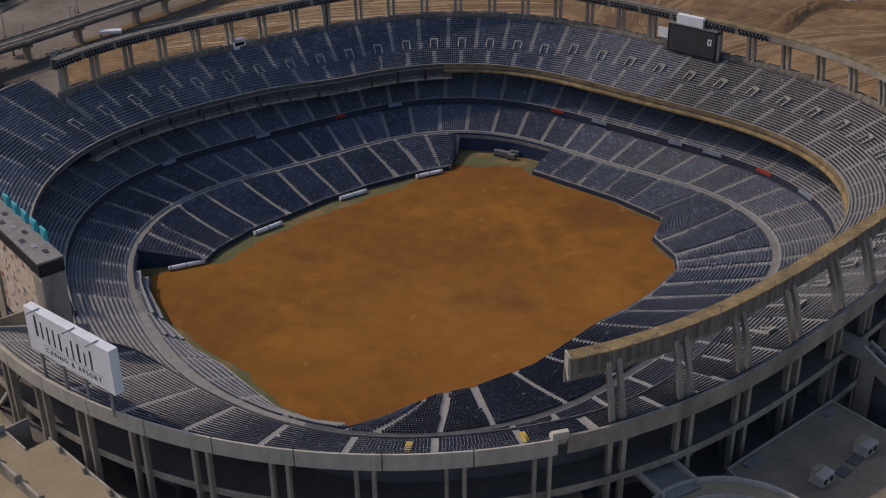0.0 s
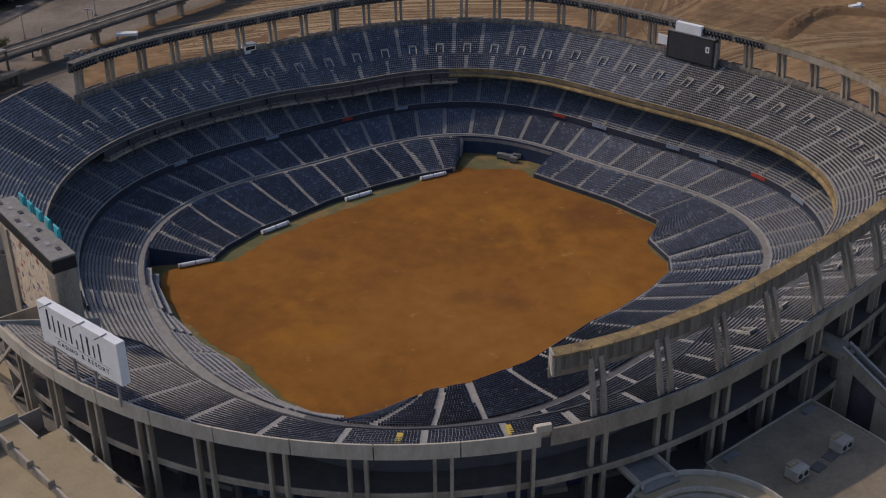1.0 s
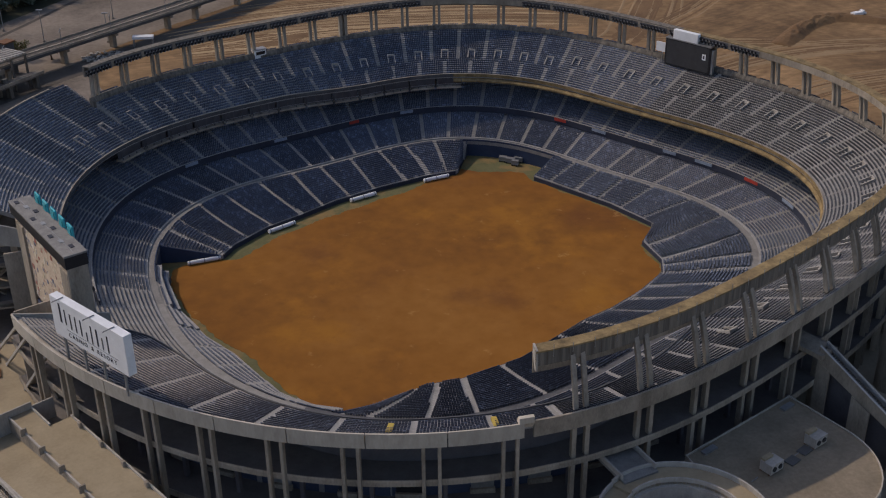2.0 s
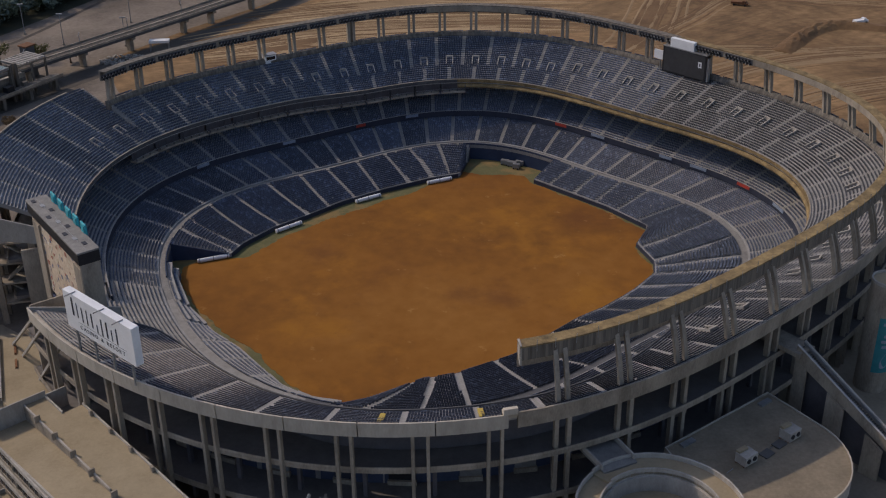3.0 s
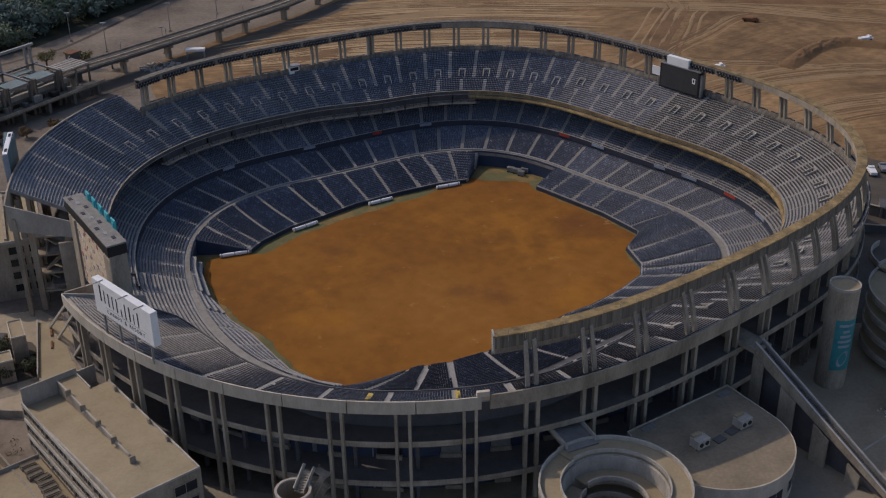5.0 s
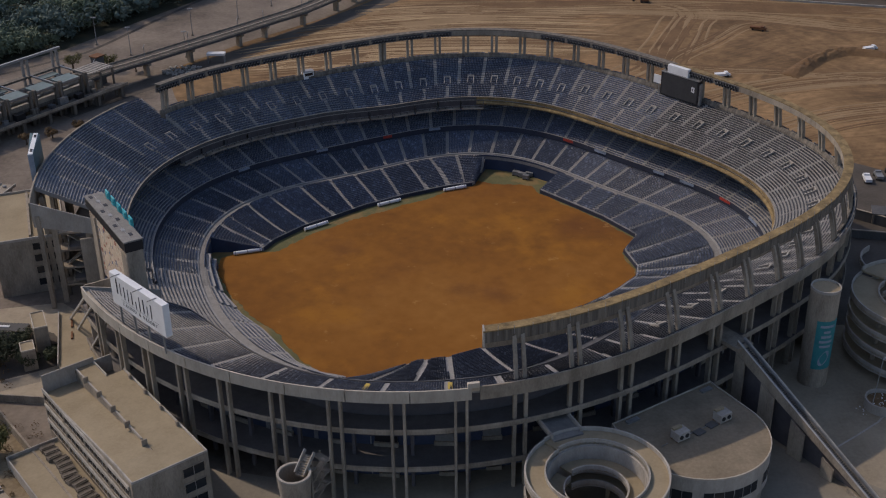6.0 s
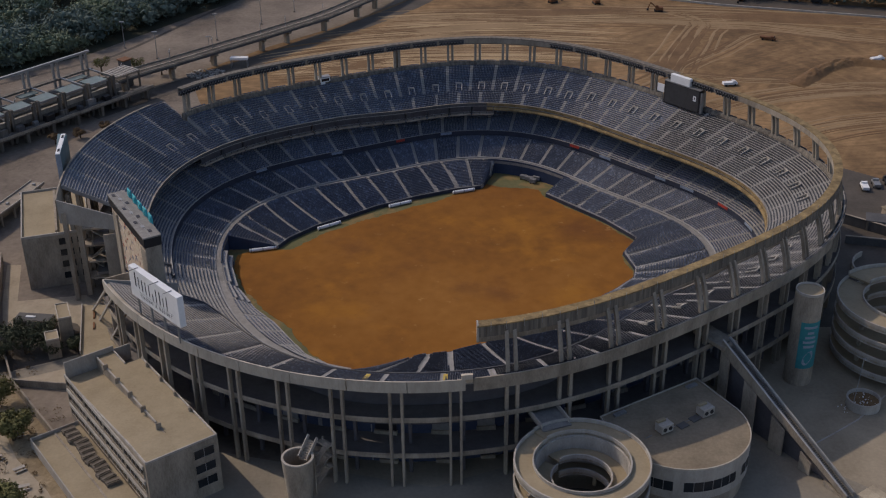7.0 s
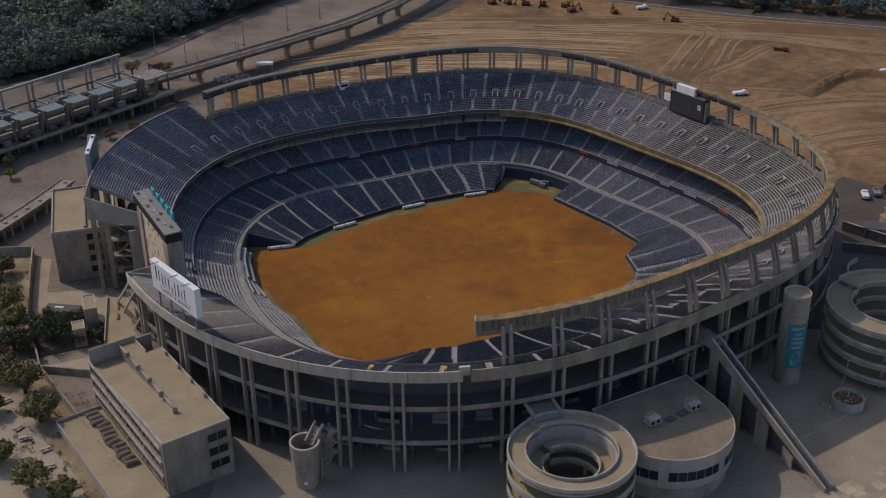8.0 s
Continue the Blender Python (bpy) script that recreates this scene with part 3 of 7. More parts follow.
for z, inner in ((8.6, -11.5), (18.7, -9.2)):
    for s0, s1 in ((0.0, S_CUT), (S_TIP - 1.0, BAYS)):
        tagged(part("concourse_floor", sweep("concourse_floor", s0, s1, floor_profile(z, inner), SHADEFLOOR), SHADEFLOOR), "concrete concourse floor ring, toned dark for its shade", "floor", kind="structure")
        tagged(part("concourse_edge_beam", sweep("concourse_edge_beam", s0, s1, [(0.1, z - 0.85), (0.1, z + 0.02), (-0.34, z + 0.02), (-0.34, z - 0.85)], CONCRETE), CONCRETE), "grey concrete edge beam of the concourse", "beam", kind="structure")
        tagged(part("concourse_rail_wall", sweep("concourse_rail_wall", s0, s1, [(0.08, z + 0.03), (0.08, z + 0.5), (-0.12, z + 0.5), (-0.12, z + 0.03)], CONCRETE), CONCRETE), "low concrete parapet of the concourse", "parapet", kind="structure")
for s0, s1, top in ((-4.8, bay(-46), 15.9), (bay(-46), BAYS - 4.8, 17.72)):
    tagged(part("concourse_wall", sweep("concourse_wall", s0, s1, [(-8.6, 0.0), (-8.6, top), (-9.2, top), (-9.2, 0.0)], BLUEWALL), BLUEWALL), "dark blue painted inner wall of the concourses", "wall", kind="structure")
RIM = [(1.3, 27.0), (1.45, 30.1), (1.1, 30.1), (0.5, 28.9), (0.02, 28.9), (0.02, 26.7)]
for i in range(int(S_TIP), BAYS):
    s0, s1 = max(S_TIP, i - 0.17 + 0.01), min(i + 0.83, BAYS)
    if s1 > s0:
        tagged(part("rim_panel", sweep("rim_panel", s0, s1 - 0.006, RIM, RIMPALE, per_bay=4), RIMPALE), "pale precast concrete rim panel of the upper deck", "parapet", kind="structure")
for s0, s1, mat, low, out in ((0.0, bay(-25), CONCRETE, 24.0, 1.15), (bay(-25), S_ROOF_END, STREAKED, 23.6, -0.6)):
    tagged(part("rim_panel", sweep("rim_panel", s0, s1, [(-0.9, low), (-0.6, 27.6), (-1.0, 27.6), (-1.6, 26.6), (-1.6, low)], mat, shift=lambda s: (out, back_z(s) - 26.9)), mat), "weathered concrete rim wall of the upper deck", "parapet", kind="structure")
tagged(part("rim_panel", sweep("rim_panel", S_NOTCH + 0.1, S_CUT, [(8.1, 24.0), (8.5, 31.0), (8.05, 31.0), (8.02, 24.0)], CONCRETE, shift=lambda s: (0, back_z(s) - 27.6)), CONCRETE), "weathered concrete rim wall of the high seating wing", "parapet", kind="structure")
bm = bmesh.new()
for s, wide in ((S_CUT, True), (S_TIP, False)):
    a, b = spot(np.array([s]), -18.6, 0)[0], spot(np.array([s]), 8.0 if wide else 1.2, 0)[0]
    t = thing("deck_end_wall", "concrete end wall of the upper deck", "wall")
    zb = (back_z(s) + 2.6) if wide else 29.2
    d = Vector((b[0] - a[0], b[1] - a[1], 0)).normalized()
    nrm = Vector((-d.y, d.x, 0)) * (0.3 if wide else -0.3)
    bm2 = bmesh.new()
    quad = [(a[0], a[1], 19.6), (b[0], b[1], zb - (6.5 if wide else 2.4)), (b[0], b[1], zb + 0.9), (a[0], a[1], 22.4)]
    lo = [bm2.verts.new(Vector(q) + nrm * 0.1) for q in quad]
    hi = [bm2.verts.new(Vector(q) + nrm * 1.6) for q in quad]
    bm2.faces.new(lo)
    bm2.faces.new(hi[::-1])
    for i in range(4):
        bm2.faces.new((lo[i], lo[(i + 1) % 4], hi[(i + 1) % 4], hi[i]))
    bmesh.ops.recalc_face_normals(bm2, faces=bm2.faces)
    part("panel", bm2, PALE_CONCRETE, t)

end = thing("rim_end_block", "pale concrete block closing the end of the rim", "block")
ring = [(1.5, 30.1), (1.5, 31.3), (0.3, 31.0), (-0.9, 29.6), (-0.9, 28.4), (0.3, 28.4)]
part("block", sweep("block", BAYS - 0.26, BAYS - 0.02, ring, RIMPALE, per_bay=8), RIMPALE, end)

# back wall of the near upper concourse, run low to keep sun off the floors
def concourse_back(s):
    d, z = up_front(s % BAYS)
    return [(d + 0.6, 13.0), (d + 0.6, z - 0.75), (d + 1.0, z - 0.75), (d + 1.0, 13.0)]


tagged(part("upper_concourse_wall", sweep("upper_concourse_wall", S_TIP, BAYS + 9.0, concourse_back, SHADEWALL), SHADEWALL), "dark back wall of the upper concourse", "wall", kind="structure")

# wall added to keep sun out of the concourse under the deck's tip
p = spot(np.array([S_TIP - 0.6]), -9.0, 0)[0]
th = float(theta(S_TIP - 0.6))
bm = bmesh.new()
box(bm, (0, -0.2, 8.62), (8.2, 0.2, 26.6), pose(p[0], p[1], 0, 0, 0, math.degrees(th)))
tagged(part("concourse_end_wall", bm, CONCRETE), "added concrete end wall that keeps sun out of the concourse", "wall", kind="structure")

# ---- paired outer columns ----
def roof_shift(s):
    return (-1.8 + 2.4 * math.sin(float(theta(s))), 0)


def post_foot(s):
    """Where the posts of the light ring leave the bowl."""
    return max(-1.2, roof_shift(s)[0] - 2.5)


for i in range(BAYS):
    if S_CUT < i + 0.8 < S_TIP:
        continue
    near = i + 0.8 > S_TIP
    wide = S_NOTCH < i + 0.8 < S_CUT
    col = thing("column_pair", "pair of slender grey concrete outer columns", "column", "outer columns")
    for off in (0.53, 0.73) if near else (0.72, 0.93):
        p = spot(np.array([i + off]), 0.45 if near else (post_foot(i + off) if not wide else 6.8), 0)[0]
        bm = bmesh.new()
        box(bm, (-0.65, -0.31 if near else -0.42, 0), (0.55, 0.31 if near else 0.42, 26.9 if near else back_z(i) - 0.8), pose(p[0], p[1], 0, 0, 0, math.degrees(float(theta(i + off)))), 0.06)
        part("column", bm, CONCRETE, col)


# ---- light ring ----
light_ring = thing("light_ring", "weathered concrete light ring carried on paired posts", "roof")
part("outer_beam", sweep("outer_beam", 0.1, S_ROOF_END, [(0, 37.3), (0, 40.0), (-0.5, 40.0), (-0.5, 37.3)], STREAKED, shift=roof_shift), STREAKED, light_ring, "dark weathered concrete fascia with drip streaks")
for s0, s1, mat, tone in ((0.1, bay(35), STAINED, "yellow-brown stained top slab"), (bay(35), S_ROOF_END, STREAKED, "dark weathered top slab")):
    part("top_slab", sweep("top_slab", s0, s1, [(0.05, 40.0), (0.05, 40.3), (-2.5, 40.3), (-2.5, 40.0)], mat, shift=roof_shift), mat, light_ring, tone)
part("inner_beam", sweep("inner_beam", 0.1, bay(-14), [(-2.2, 34.6), (-2.2, 40.0), (-2.5, 40.0), (-2.5, 34.6)], CONCRETE, shift=roof_shift), CONCRETE, light_ring)
part("inner_beam", sweep("inner_beam", bay(-14) + 0.01, S_ROOF_END, [(-2.2, 38.2), (-2.2, 40.0), (-2.5, 40.0), (-2.5, 38.2)], CONCRETE, shift=roof_shift), CONCRETE, light_ring)
bm = bmesh.new()
a, b = spot(np.array([0.1]), roof_shift(0.1)[0], 0)[0], spot(np.array([0.1]), roof_shift(0.1)[0] - 2.5, 0)[0]
m = Matrix.Translation((a[0], a[1], 0)) @ Matrix.Rotation(math.atan2(b[1] - a[1], b[0] - a[0]), 4, "Z")
ring = [(0, 36.3), (0.9, 36.3), (2.4, 38.5), (2.5, 40.5), (0, 40.5)]
lo = [bm.verts.new(m @ Vector((x, 0.0, z))) for x, z in ring]
hi = [bm.verts.new(m @ Vector((x, -0.35, z))) for x, z in ring]
bm.faces.new(lo)
bm.faces.new(hi[::-1])
for i in range(5):
    bm.faces.new((lo[i], lo[(i + 1) % 5], hi[(i + 1) % 5], hi[i]))
bmesh.ops.recalc_face_normals(bm, faces=bm.faces)
part("end_cap", bm, PALE_CONCRETE, light_ring, "pale end cap of the light ring")
for i in range(int(S_ROOF_END)):
    for off in (0.745, 0.905):
        s = i + off
        if s > S_ROOF_END:
            continue
        rs = roof_shift(s)[0]
        foot = post_foot(s)
        zs = np.linspace(0, 1, 7)
        line = [spot(np.array([s]), foot + (rs - 1.3 - foot) * (0.6 * u + 0.4 * u ** 2.5), back_z(s) - 1.3 + (39.9 - back_z(s) + 1.3) * u)[0] for u in zs]
        th = float(theta(s))
        ox, oy = math.cos(th) * 0.46, math.sin(th) * 0.46
        tx, ty = -math.sin(th) * 0.42, math.cos(th) * 0.42
        V, F = [], []
        for p in line:
            V += [(p[0] + sx * ox + sy * tx, p[1] + sx * oy + sy * ty, p[2]) for sx, sy in ((-1, -1), (1, -1), (1, 1), (-1, 1))]
        for q in range(len(line) - 1):
            for c in range(4):
                F.append((4 * q + c, 4 * q + (c + 1) % 4, 4 * q + 4 + (c + 1) % 4, 4 * q + 4 + c))
        part("post", data_mesh("post", V, F, CONCRETE), CONCRETE, light_ring)
# thin rods standing along the fascia
for k in range(30):
    s = 0.4 + k * 0.34
    p = spot(np.array([s]), roof_shift(s)[0] + 0.08, 0)[0]
    bm = bmesh.new()
    box(bm, (-0.05, -0.05, 38.8), (0.05, 0.05, 40.9 + 0.5 * (k % 3 == 0)), pose(p[0], p[1], 0))
    part("rod", bm, METAL, light_ring)
# floodlights on the inner beam
lamp_bm = bmesh.new()
box(lamp_bm, (-0.35, -0.3, -0.3), (0.25, 0.3, 0.3), None, 0.06)
LAMP = mesh_of(lamp_bm, "floodlight", BLACK)
glass_bm = bmesh.new()
box(glass_bm, (-0.4, -0.24, -0.24), (-0.36, 0.24, 0.24))
LAMP_GLASS = mesh_of(glass_bm, "lamp_glass", METAL)
for lo_s, hi_s in ((bay(20), bay(62)), (bay(84), S_ROOF_END - 0.1)):
    s = lo_s
    while s < hi_s:
        bank = thing("floodlight_bank", "bank of small dark floodlights under the light ring", "light", "floodlight banks")
        part("bracket", sweep("bracket", s, s + 0.9, [(-2.55, 38.1), (-2.55, 39.8), (-2.62, 39.8), (-2.62, 38.1)], DARKROW, shift=roof_shift), DARKROW, bank)
        for k in range(8):
            u = s + 0.06 + k * 0.11
            for z in (38.45, 39.35):
                p = spot(np.array([u + (0.05 if z > 39 else 0)]), roof_shift(u)[0] - 2.85, z)[0]
                f = part("floodlight", LAMP, BLACK, bank)
                f.matrix_basis = pose(p[0], p[1], p[2], 0, -22, math.degrees(float(theta(u))))
                part("lamp_glass", LAMP_GLASS, METAL, f)
        s += 1.0


# ---- concession fronts along the near concourses ----
for s in list(np.arange(50.3, 60.8, 1.0)) + list(np.arange(0.3, 11, 1.0)):
    for z, d in ((0.05, -8.55), (8.62, -8.55)):
        p = spot(np.array([s]), d, z)[0]
        c = thing("concession_front", "dark shuttered concession front along the concourse wall", "kiosk", "concession fronts", at=tuple(p), turn=math.degrees(float(theta(s))) - 90)
        k = int(s * 7 + z) % 3
        part("shutter", boxes(((-2.6, 0.02, 1.0), (2.6 - k, 0.3, 2.9))), (BLACK, METAL, SHADENAVY)[k], c)
        part("counter", boxes(((-2.8, 0.02, 0), (2.8 - k, 0.8, 1.0))), CONCRETE, c)
        part("sign_band", boxes(((-2.8, 0.02, 3.1), (2.8 - k, 0.4, 3.9))), (TERRACE, SHADENAVY, METAL)[k], c)
        part("door", boxes(((3.4, 0.02, 0), (4.4, 0.12, 2.2))), METAL, c)
    p = spot(np.array([s + 0.5]), -5.0, 0)[0]
    # darker than the outer columns: interior shade is in the colour
    c = thing("inner_column", "stout concrete column toned dark for the concourse shade", "column", "inner columns")
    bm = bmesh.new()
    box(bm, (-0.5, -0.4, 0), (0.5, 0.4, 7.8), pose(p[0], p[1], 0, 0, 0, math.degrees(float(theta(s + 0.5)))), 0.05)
    part("lower_shaft", bm, SHADEWALL, c)
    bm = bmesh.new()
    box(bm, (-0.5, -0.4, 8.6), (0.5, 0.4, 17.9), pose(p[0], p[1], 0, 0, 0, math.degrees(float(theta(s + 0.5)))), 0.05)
    part("upper_shaft", bm, SHADEWALL, c)


# ---- shapes for buildings ----
GLASS = material("dark_glass", (0.012, 0.014, 0.017), (0.03, 0.034, 0.04), 0.3, 0.15, 4.0, 0.02)
TEAL = material("teal_banner", (0.02, 0.16, 0.18), (0.04, 0.24, 0.26), 0.4, 0.6, 4.0, 0.03)
BRIGHT_TEAL = material("teal_enamel", (0.015, 0.24, 0.3), (0.03, 0.34, 0.4), 0.5, 0.4, 4.0, 0.03)
RED = material("red_banner", (0.3, 0.035, 0.022), (0.45, 0.06, 0.04), 0.5, 0.7, 4.0, 0.03)
PALEBLUE = material("pale_blue_banner", (0.16, 0.2, 0.26), (0.3, 0.34, 0.4), 0.5, 0.7, 4.0, 0.03)
INK = material("dark_lettering", (0.02, 0.02, 0.03), (0.035, 0.035, 0.045), 0.5, 0.6, 4.0, 0.02)
MURAL = material("faded_mural", (0.4, 0.3, 0.22), (0.66, 0.56, 0.42), 0.7, 0.8, 3.0, 0.05, mid=(0.54, 0.43, 0.32))
SLATE = material("slate_teal_panel", (0.05, 0.1, 0.12), (0.09, 0.15, 0.17), 0.4, 0.6, 4.0, 0.03)
YELLOW = material("yellow_paint", (0.4, 0.28, 0.05), (0.5, 0.36, 0.08), 0.5, 0.7, 4.0, 0.03)
RUST = material("rusty_steel", (0.1, 0.045, 0.02), (0.22, 0.1, 0.045), 0.8, 0.85, 4.0, 0.1)
BARK = material("bark", (0.06, 0.042, 0.028), (0.13, 0.095, 0.065), 2.0, 0.95, 8.0, 0.4)
LEAF = material("dusty_leaves", (0.085, 0.085, 0.03), (0.185, 0.163, 0.055), 0.25, 0.8, 3.0, 0.1, random_tone=0.2)
# woodland leaves lifted and blued, so distance haze sits in their colour
OLIVE = material("olive_woodland_leaves", (0.09, 0.118, 0.082), (0.175, 0.205, 0.125), 0.09, 0.85, 1.0, 0.1, random_tone=0.2)
DARKLEAF = material("dark_woodland_leaves", (0.075, 0.1, 0.088), (0.13, 0.166, 0.137), 0.07, 0.9, 1.0, 0.1, random_tone=0.16)
CANOPY = material("greenish_canopy_metal", (0.09, 0.125, 0.125), (0.165, 0.21, 0.205), 0.3, 0.5, 2.0, 0.05)
NIGHTLEAF = material("deep_green_leaves", (0.03, 0.036, 0.02), (0.065, 0.072, 0.038), 0.25, 0.85, 3.0, 0.1, random_tone=0.2)
GREYWOOD = material("weathered_timber", (0.09, 0.074, 0.058), (0.19, 0.162, 0.132), 0.8, 0.95, 4.0, 0.2, random_tone=0.15)
BRUSH = material("dry_brush", (0.09, 0.055, 0.03), (0.2, 0.135, 0.07), 0.8, 0.95, 3.0, 0.2)


def frame_of(p, u):
    """A local frame on the plan: origin p, x along u, z up."""
    u = Vector((u[0], u[1], 0)).normalized()
    return Matrix(((u.x, -u.y, 0, p[0]), (u.y, u.x, 0, p[1]), (0, 0, 1, p[2] if len(p) > 2 else 0), (0, 0, 0, 1)))


def put(name, mat, parent, m, *specs, label="", bevel=0.0):
    """A part made of boxes given in the frame m."""
    bm = bmesh.new()
    for lo, hi in specs:
        box(bm, lo, hi, m, bevel)
    return part(name, bm, mat, parent, label)


def window(parent, m, x0, x1, z0, z1, y, out=-1, bars=1):
    """A dark window in a wall along x at depth y: recessed pane, frame and sill."""
    w = put("window", GLASS, parent, m, ((x0, min(y, y + out * 0.04), z0), (x1, max(y, y + out * 0.04), z1)), label="dark window pane")
    d = out * 0.22
    for lo, hi in (((x0 - 0.15, z1), (x1 + 0.15, z1 + 0.2)), ((x0 - 0.15, z0 - 0.2), (x1 + 0.15, z0)), ((x0 - 0.15, z0), (x0, z1)), ((x1, z0), (x1 + 0.15, z1))):
        put("window_frame", CONCRETE, w, m, ((lo[0], min(y, y + d), lo[1]), (hi[0], max(y, y + d), hi[1])))
    for k in range(1, bars):
        x = x0 + (x1 - x0) * k / bars
        put("mullion", METAL, w, m, ((x - 0.06, min(y, y + out * 0.12), z0), (x + 0.06, max(y, y + out * 0.12), z1)))


def wall_ring(ring, z0, z1, t):
    """A wall of thickness t standing inside a closed plan outline."""
    bm = bmesh.new()
    n = len(ring)
    cx, cy = sum(p[0] for p in ring) / n, sum(p[1] for p in ring) / n
    inner = []
    for x, y in ring:
        d = math.hypot(x - cx, y - cy)
        inner.append((x + (cx - x) * t / d, y + (cy - y) * t / d))
    rows = [[bm.verts.new((*p, z)) for p in r] for r, z in ((ring, z0), (ring, z1), (inner, z1), (inner, z0))]
    for k in range(4):
        a, b = rows[k], rows[(k + 1) % 4]
        for i in range(n):
            j = (i + 1) % n
            bm.faces.new((a[i], a[j], b[j], b[i]))
    bmesh.ops.recalc_face_normals(bm, faces=bm.faces)
    return bm


def disc_ring(cx, cy, r, n=48, a0=0, a1=360):
    return [(cx + r * math.cos(radians(a0 + (a1 - a0) * i / n)), cy + r * math.sin(radians(a0 + (a1 - a0) * i / n))) for i in range(n)]


# ---- office building beside the near columns ----
def office_building():
    t = thing("office_building", "long low concrete building with a tan flat roof and parapets", "building")
    m = frame_of((-95, -76), (27.3, -40.8))
    L, W, Hh = 49.0, 17.8, 15.6
    def wedge(name, x0, x1, y0, y1, za, zb, up, mat, label="", ground=False):
        """A slab whose top climbs along the building from za to zb."""
        bm = bmesh.new()
        lo, hi = ([bm.verts.new(m @ Vector(p)) for p in ((x0, y, 0 if ground else za), (x1, y, 0 if ground else zb), (x1, y, zb + up), (x0, y, za + up))] for y in (y0, y1))
        bm.faces.new(lo)
        bm.faces.new(hi[::-1])
        for k in range(4):
            bm.faces.new((lo[k], lo[(k + 1) % 4], hi[(k + 1) % 4], hi[k]))
        bmesh.ops.recalc_face_normals(bm, faces=bm.faces)
        part(name, bm, mat, t, label)

    bm = bmesh.new()
    box(bm, (8.0, 8.5, 0), (L, W, Hh), m)
    box(bm, (0, 8.5, 0), (8.0, 13.4, Hh), m)
    box(bm, (0, 13.4, 0), (8.0, W, Hh - 4.0), m)
    part("wall", bm, CONCRETE, t)
    wedge("wall", 0, 41.0, 0, 8.5, Hh - 3.4, Hh, 0, CONCRETE, ground=True)
    put("wall", CONCRETE, t, m, ((41.0, 0, 0), (L, 8.5, Hh)))
    wedge("roof", 0.35, 41.0, 0.35, 8.5, Hh - 3.37, Hh, 0.12, ROOFTAN, "sloping lower roof")
    put("roof", ROOFTAN, t, m, ((41.0, 0.35, Hh), (L - 0.35, 8.85, Hh + 0.12)))
    put("roof", ROOFTAN, t, m, ((8.0, 8.85, Hh), (L - 0.35, W - 0.35, Hh + 0.12)))
    put("roof", ROOFTAN, t, m, ((0.35, 8.85, Hh), (8.0, 13.05, Hh + 0.12)))
    wedge("parapet", 0, 41.0, 0, 0.35, Hh - 3.4, Hh, 0.7, PALE_CONCRETE)
    for lo, hi in (((41.0, 0, Hh), (L, 0.35, Hh + 0.7)), ((8.0, W - 0.35, Hh), (L, W, Hh + 0.6)), ((0.35, 13.05, Hh), (8.0, 13.4, Hh + 0.6)), ((0, 0.35, Hh - 3.4), (0.35, 8.5, Hh + 1.6)), ((0, 8.5, Hh), (0.35, 13.4, Hh + 1.6)), ((0, 13.4, Hh - 4.0), (0.35, W, Hh + 0.6)), ((L - 0.35, 0.35, Hh), (L, W - 0.35, Hh + 0.5))):
        put("parapet", PALE_CONCRETE, t, m, (lo, hi), bevel=0.04)
    put("partition_wall", PALE_CONCRETE, t, m, ((0.35, 8.5, Hh), (36.0, 8.85, Hh + 0.5)), bevel=0.04, label="long concrete partition wall on the roof")
    for x in (7, 14.5, 22, 29.5, 38):
        put("buttress", CONCRETE, t, m, ((x, 7.7, Hh - 0.1), (x + 0.35, 8.95, Hh + 1.5)))
    for x in (12, 20, 28, 36):
        put("roof_vent", CONCRETE, t, m, ((x, W - 1.0, Hh + 0.12), (x + 0.9, W - 0.4, Hh + 1.3)), bevel=0.05)
    for z in (2.6, 6.9, 11.2):
        for k in range(4):
            window(t, m, 1.4 + k * 11.7, 12.5 + k * 11.7, z + 0.1, z + 2.0, 0, -1, 5)
        for k in range(4):
            put("spandrel", PALE_CONCRETE, t, m, ((1.0 + k * 11.7, -0.4, z + 2.3), (12.6 + k * 11.7, -0.02, z + 3.3)), bevel=0.05, label="pale projecting spandrel band")
    for z in (3.2, 7.2, 11.4):
        window(t, frame_of((*(m @ Vector((L, 0, 0)))[:2], 0), (0.831, 0.556)), 11.6, 16.6, z, z + 2.4, 0, -1, 2)
    # lower terrace with a row of stacked frames
    tr = thing("lower_terrace", "low tan concrete terrace beside the office building", "terrace")
    put("slab", ROOFTAN, tr, m, ((6, -12.5, 0), (L + 2, -0.4, 2.2)))
    for x0, x1, y0, y1 in ((6, L + 2, -12.8, -12.5), (5.7, 6.0, -12.8, -0.4)):
        put("parapet", PALE_CONCRETE, tr, m, ((x0, y0, 0), (x1, y1, 3.1)), bevel=0.04)
    random.seed(4)
    for k in range(13):
        x = 8 + k * 2.15
        st = thing("crate_frame", "rusty timber and steel crate lying on the terrace", "crate", "crates on the terrace", at=(*(m @ Vector((x, -3.4 + random.uniform(-0.5, 0.5), 0)))[:2], 2.2), turn=-52 + random.uniform(-8, 8))
        wood = GREYWOOD
        for y in (-1.7, 1.5):
            part("side", boxes(((-0.85, y, 0), (0.85, y + 0.2, 0.95))), wood, st)
        for xx in (-0.85, 0.65):
            part("end", boxes(((xx, -1.5, 0), (xx + 0.2, 1.5, 0.95))), wood, st)
        part("lid_board", boxes(((-0.4, -1.6, 0.95), (0.4, 1.6, 1.03))), wood, st)


office_building()


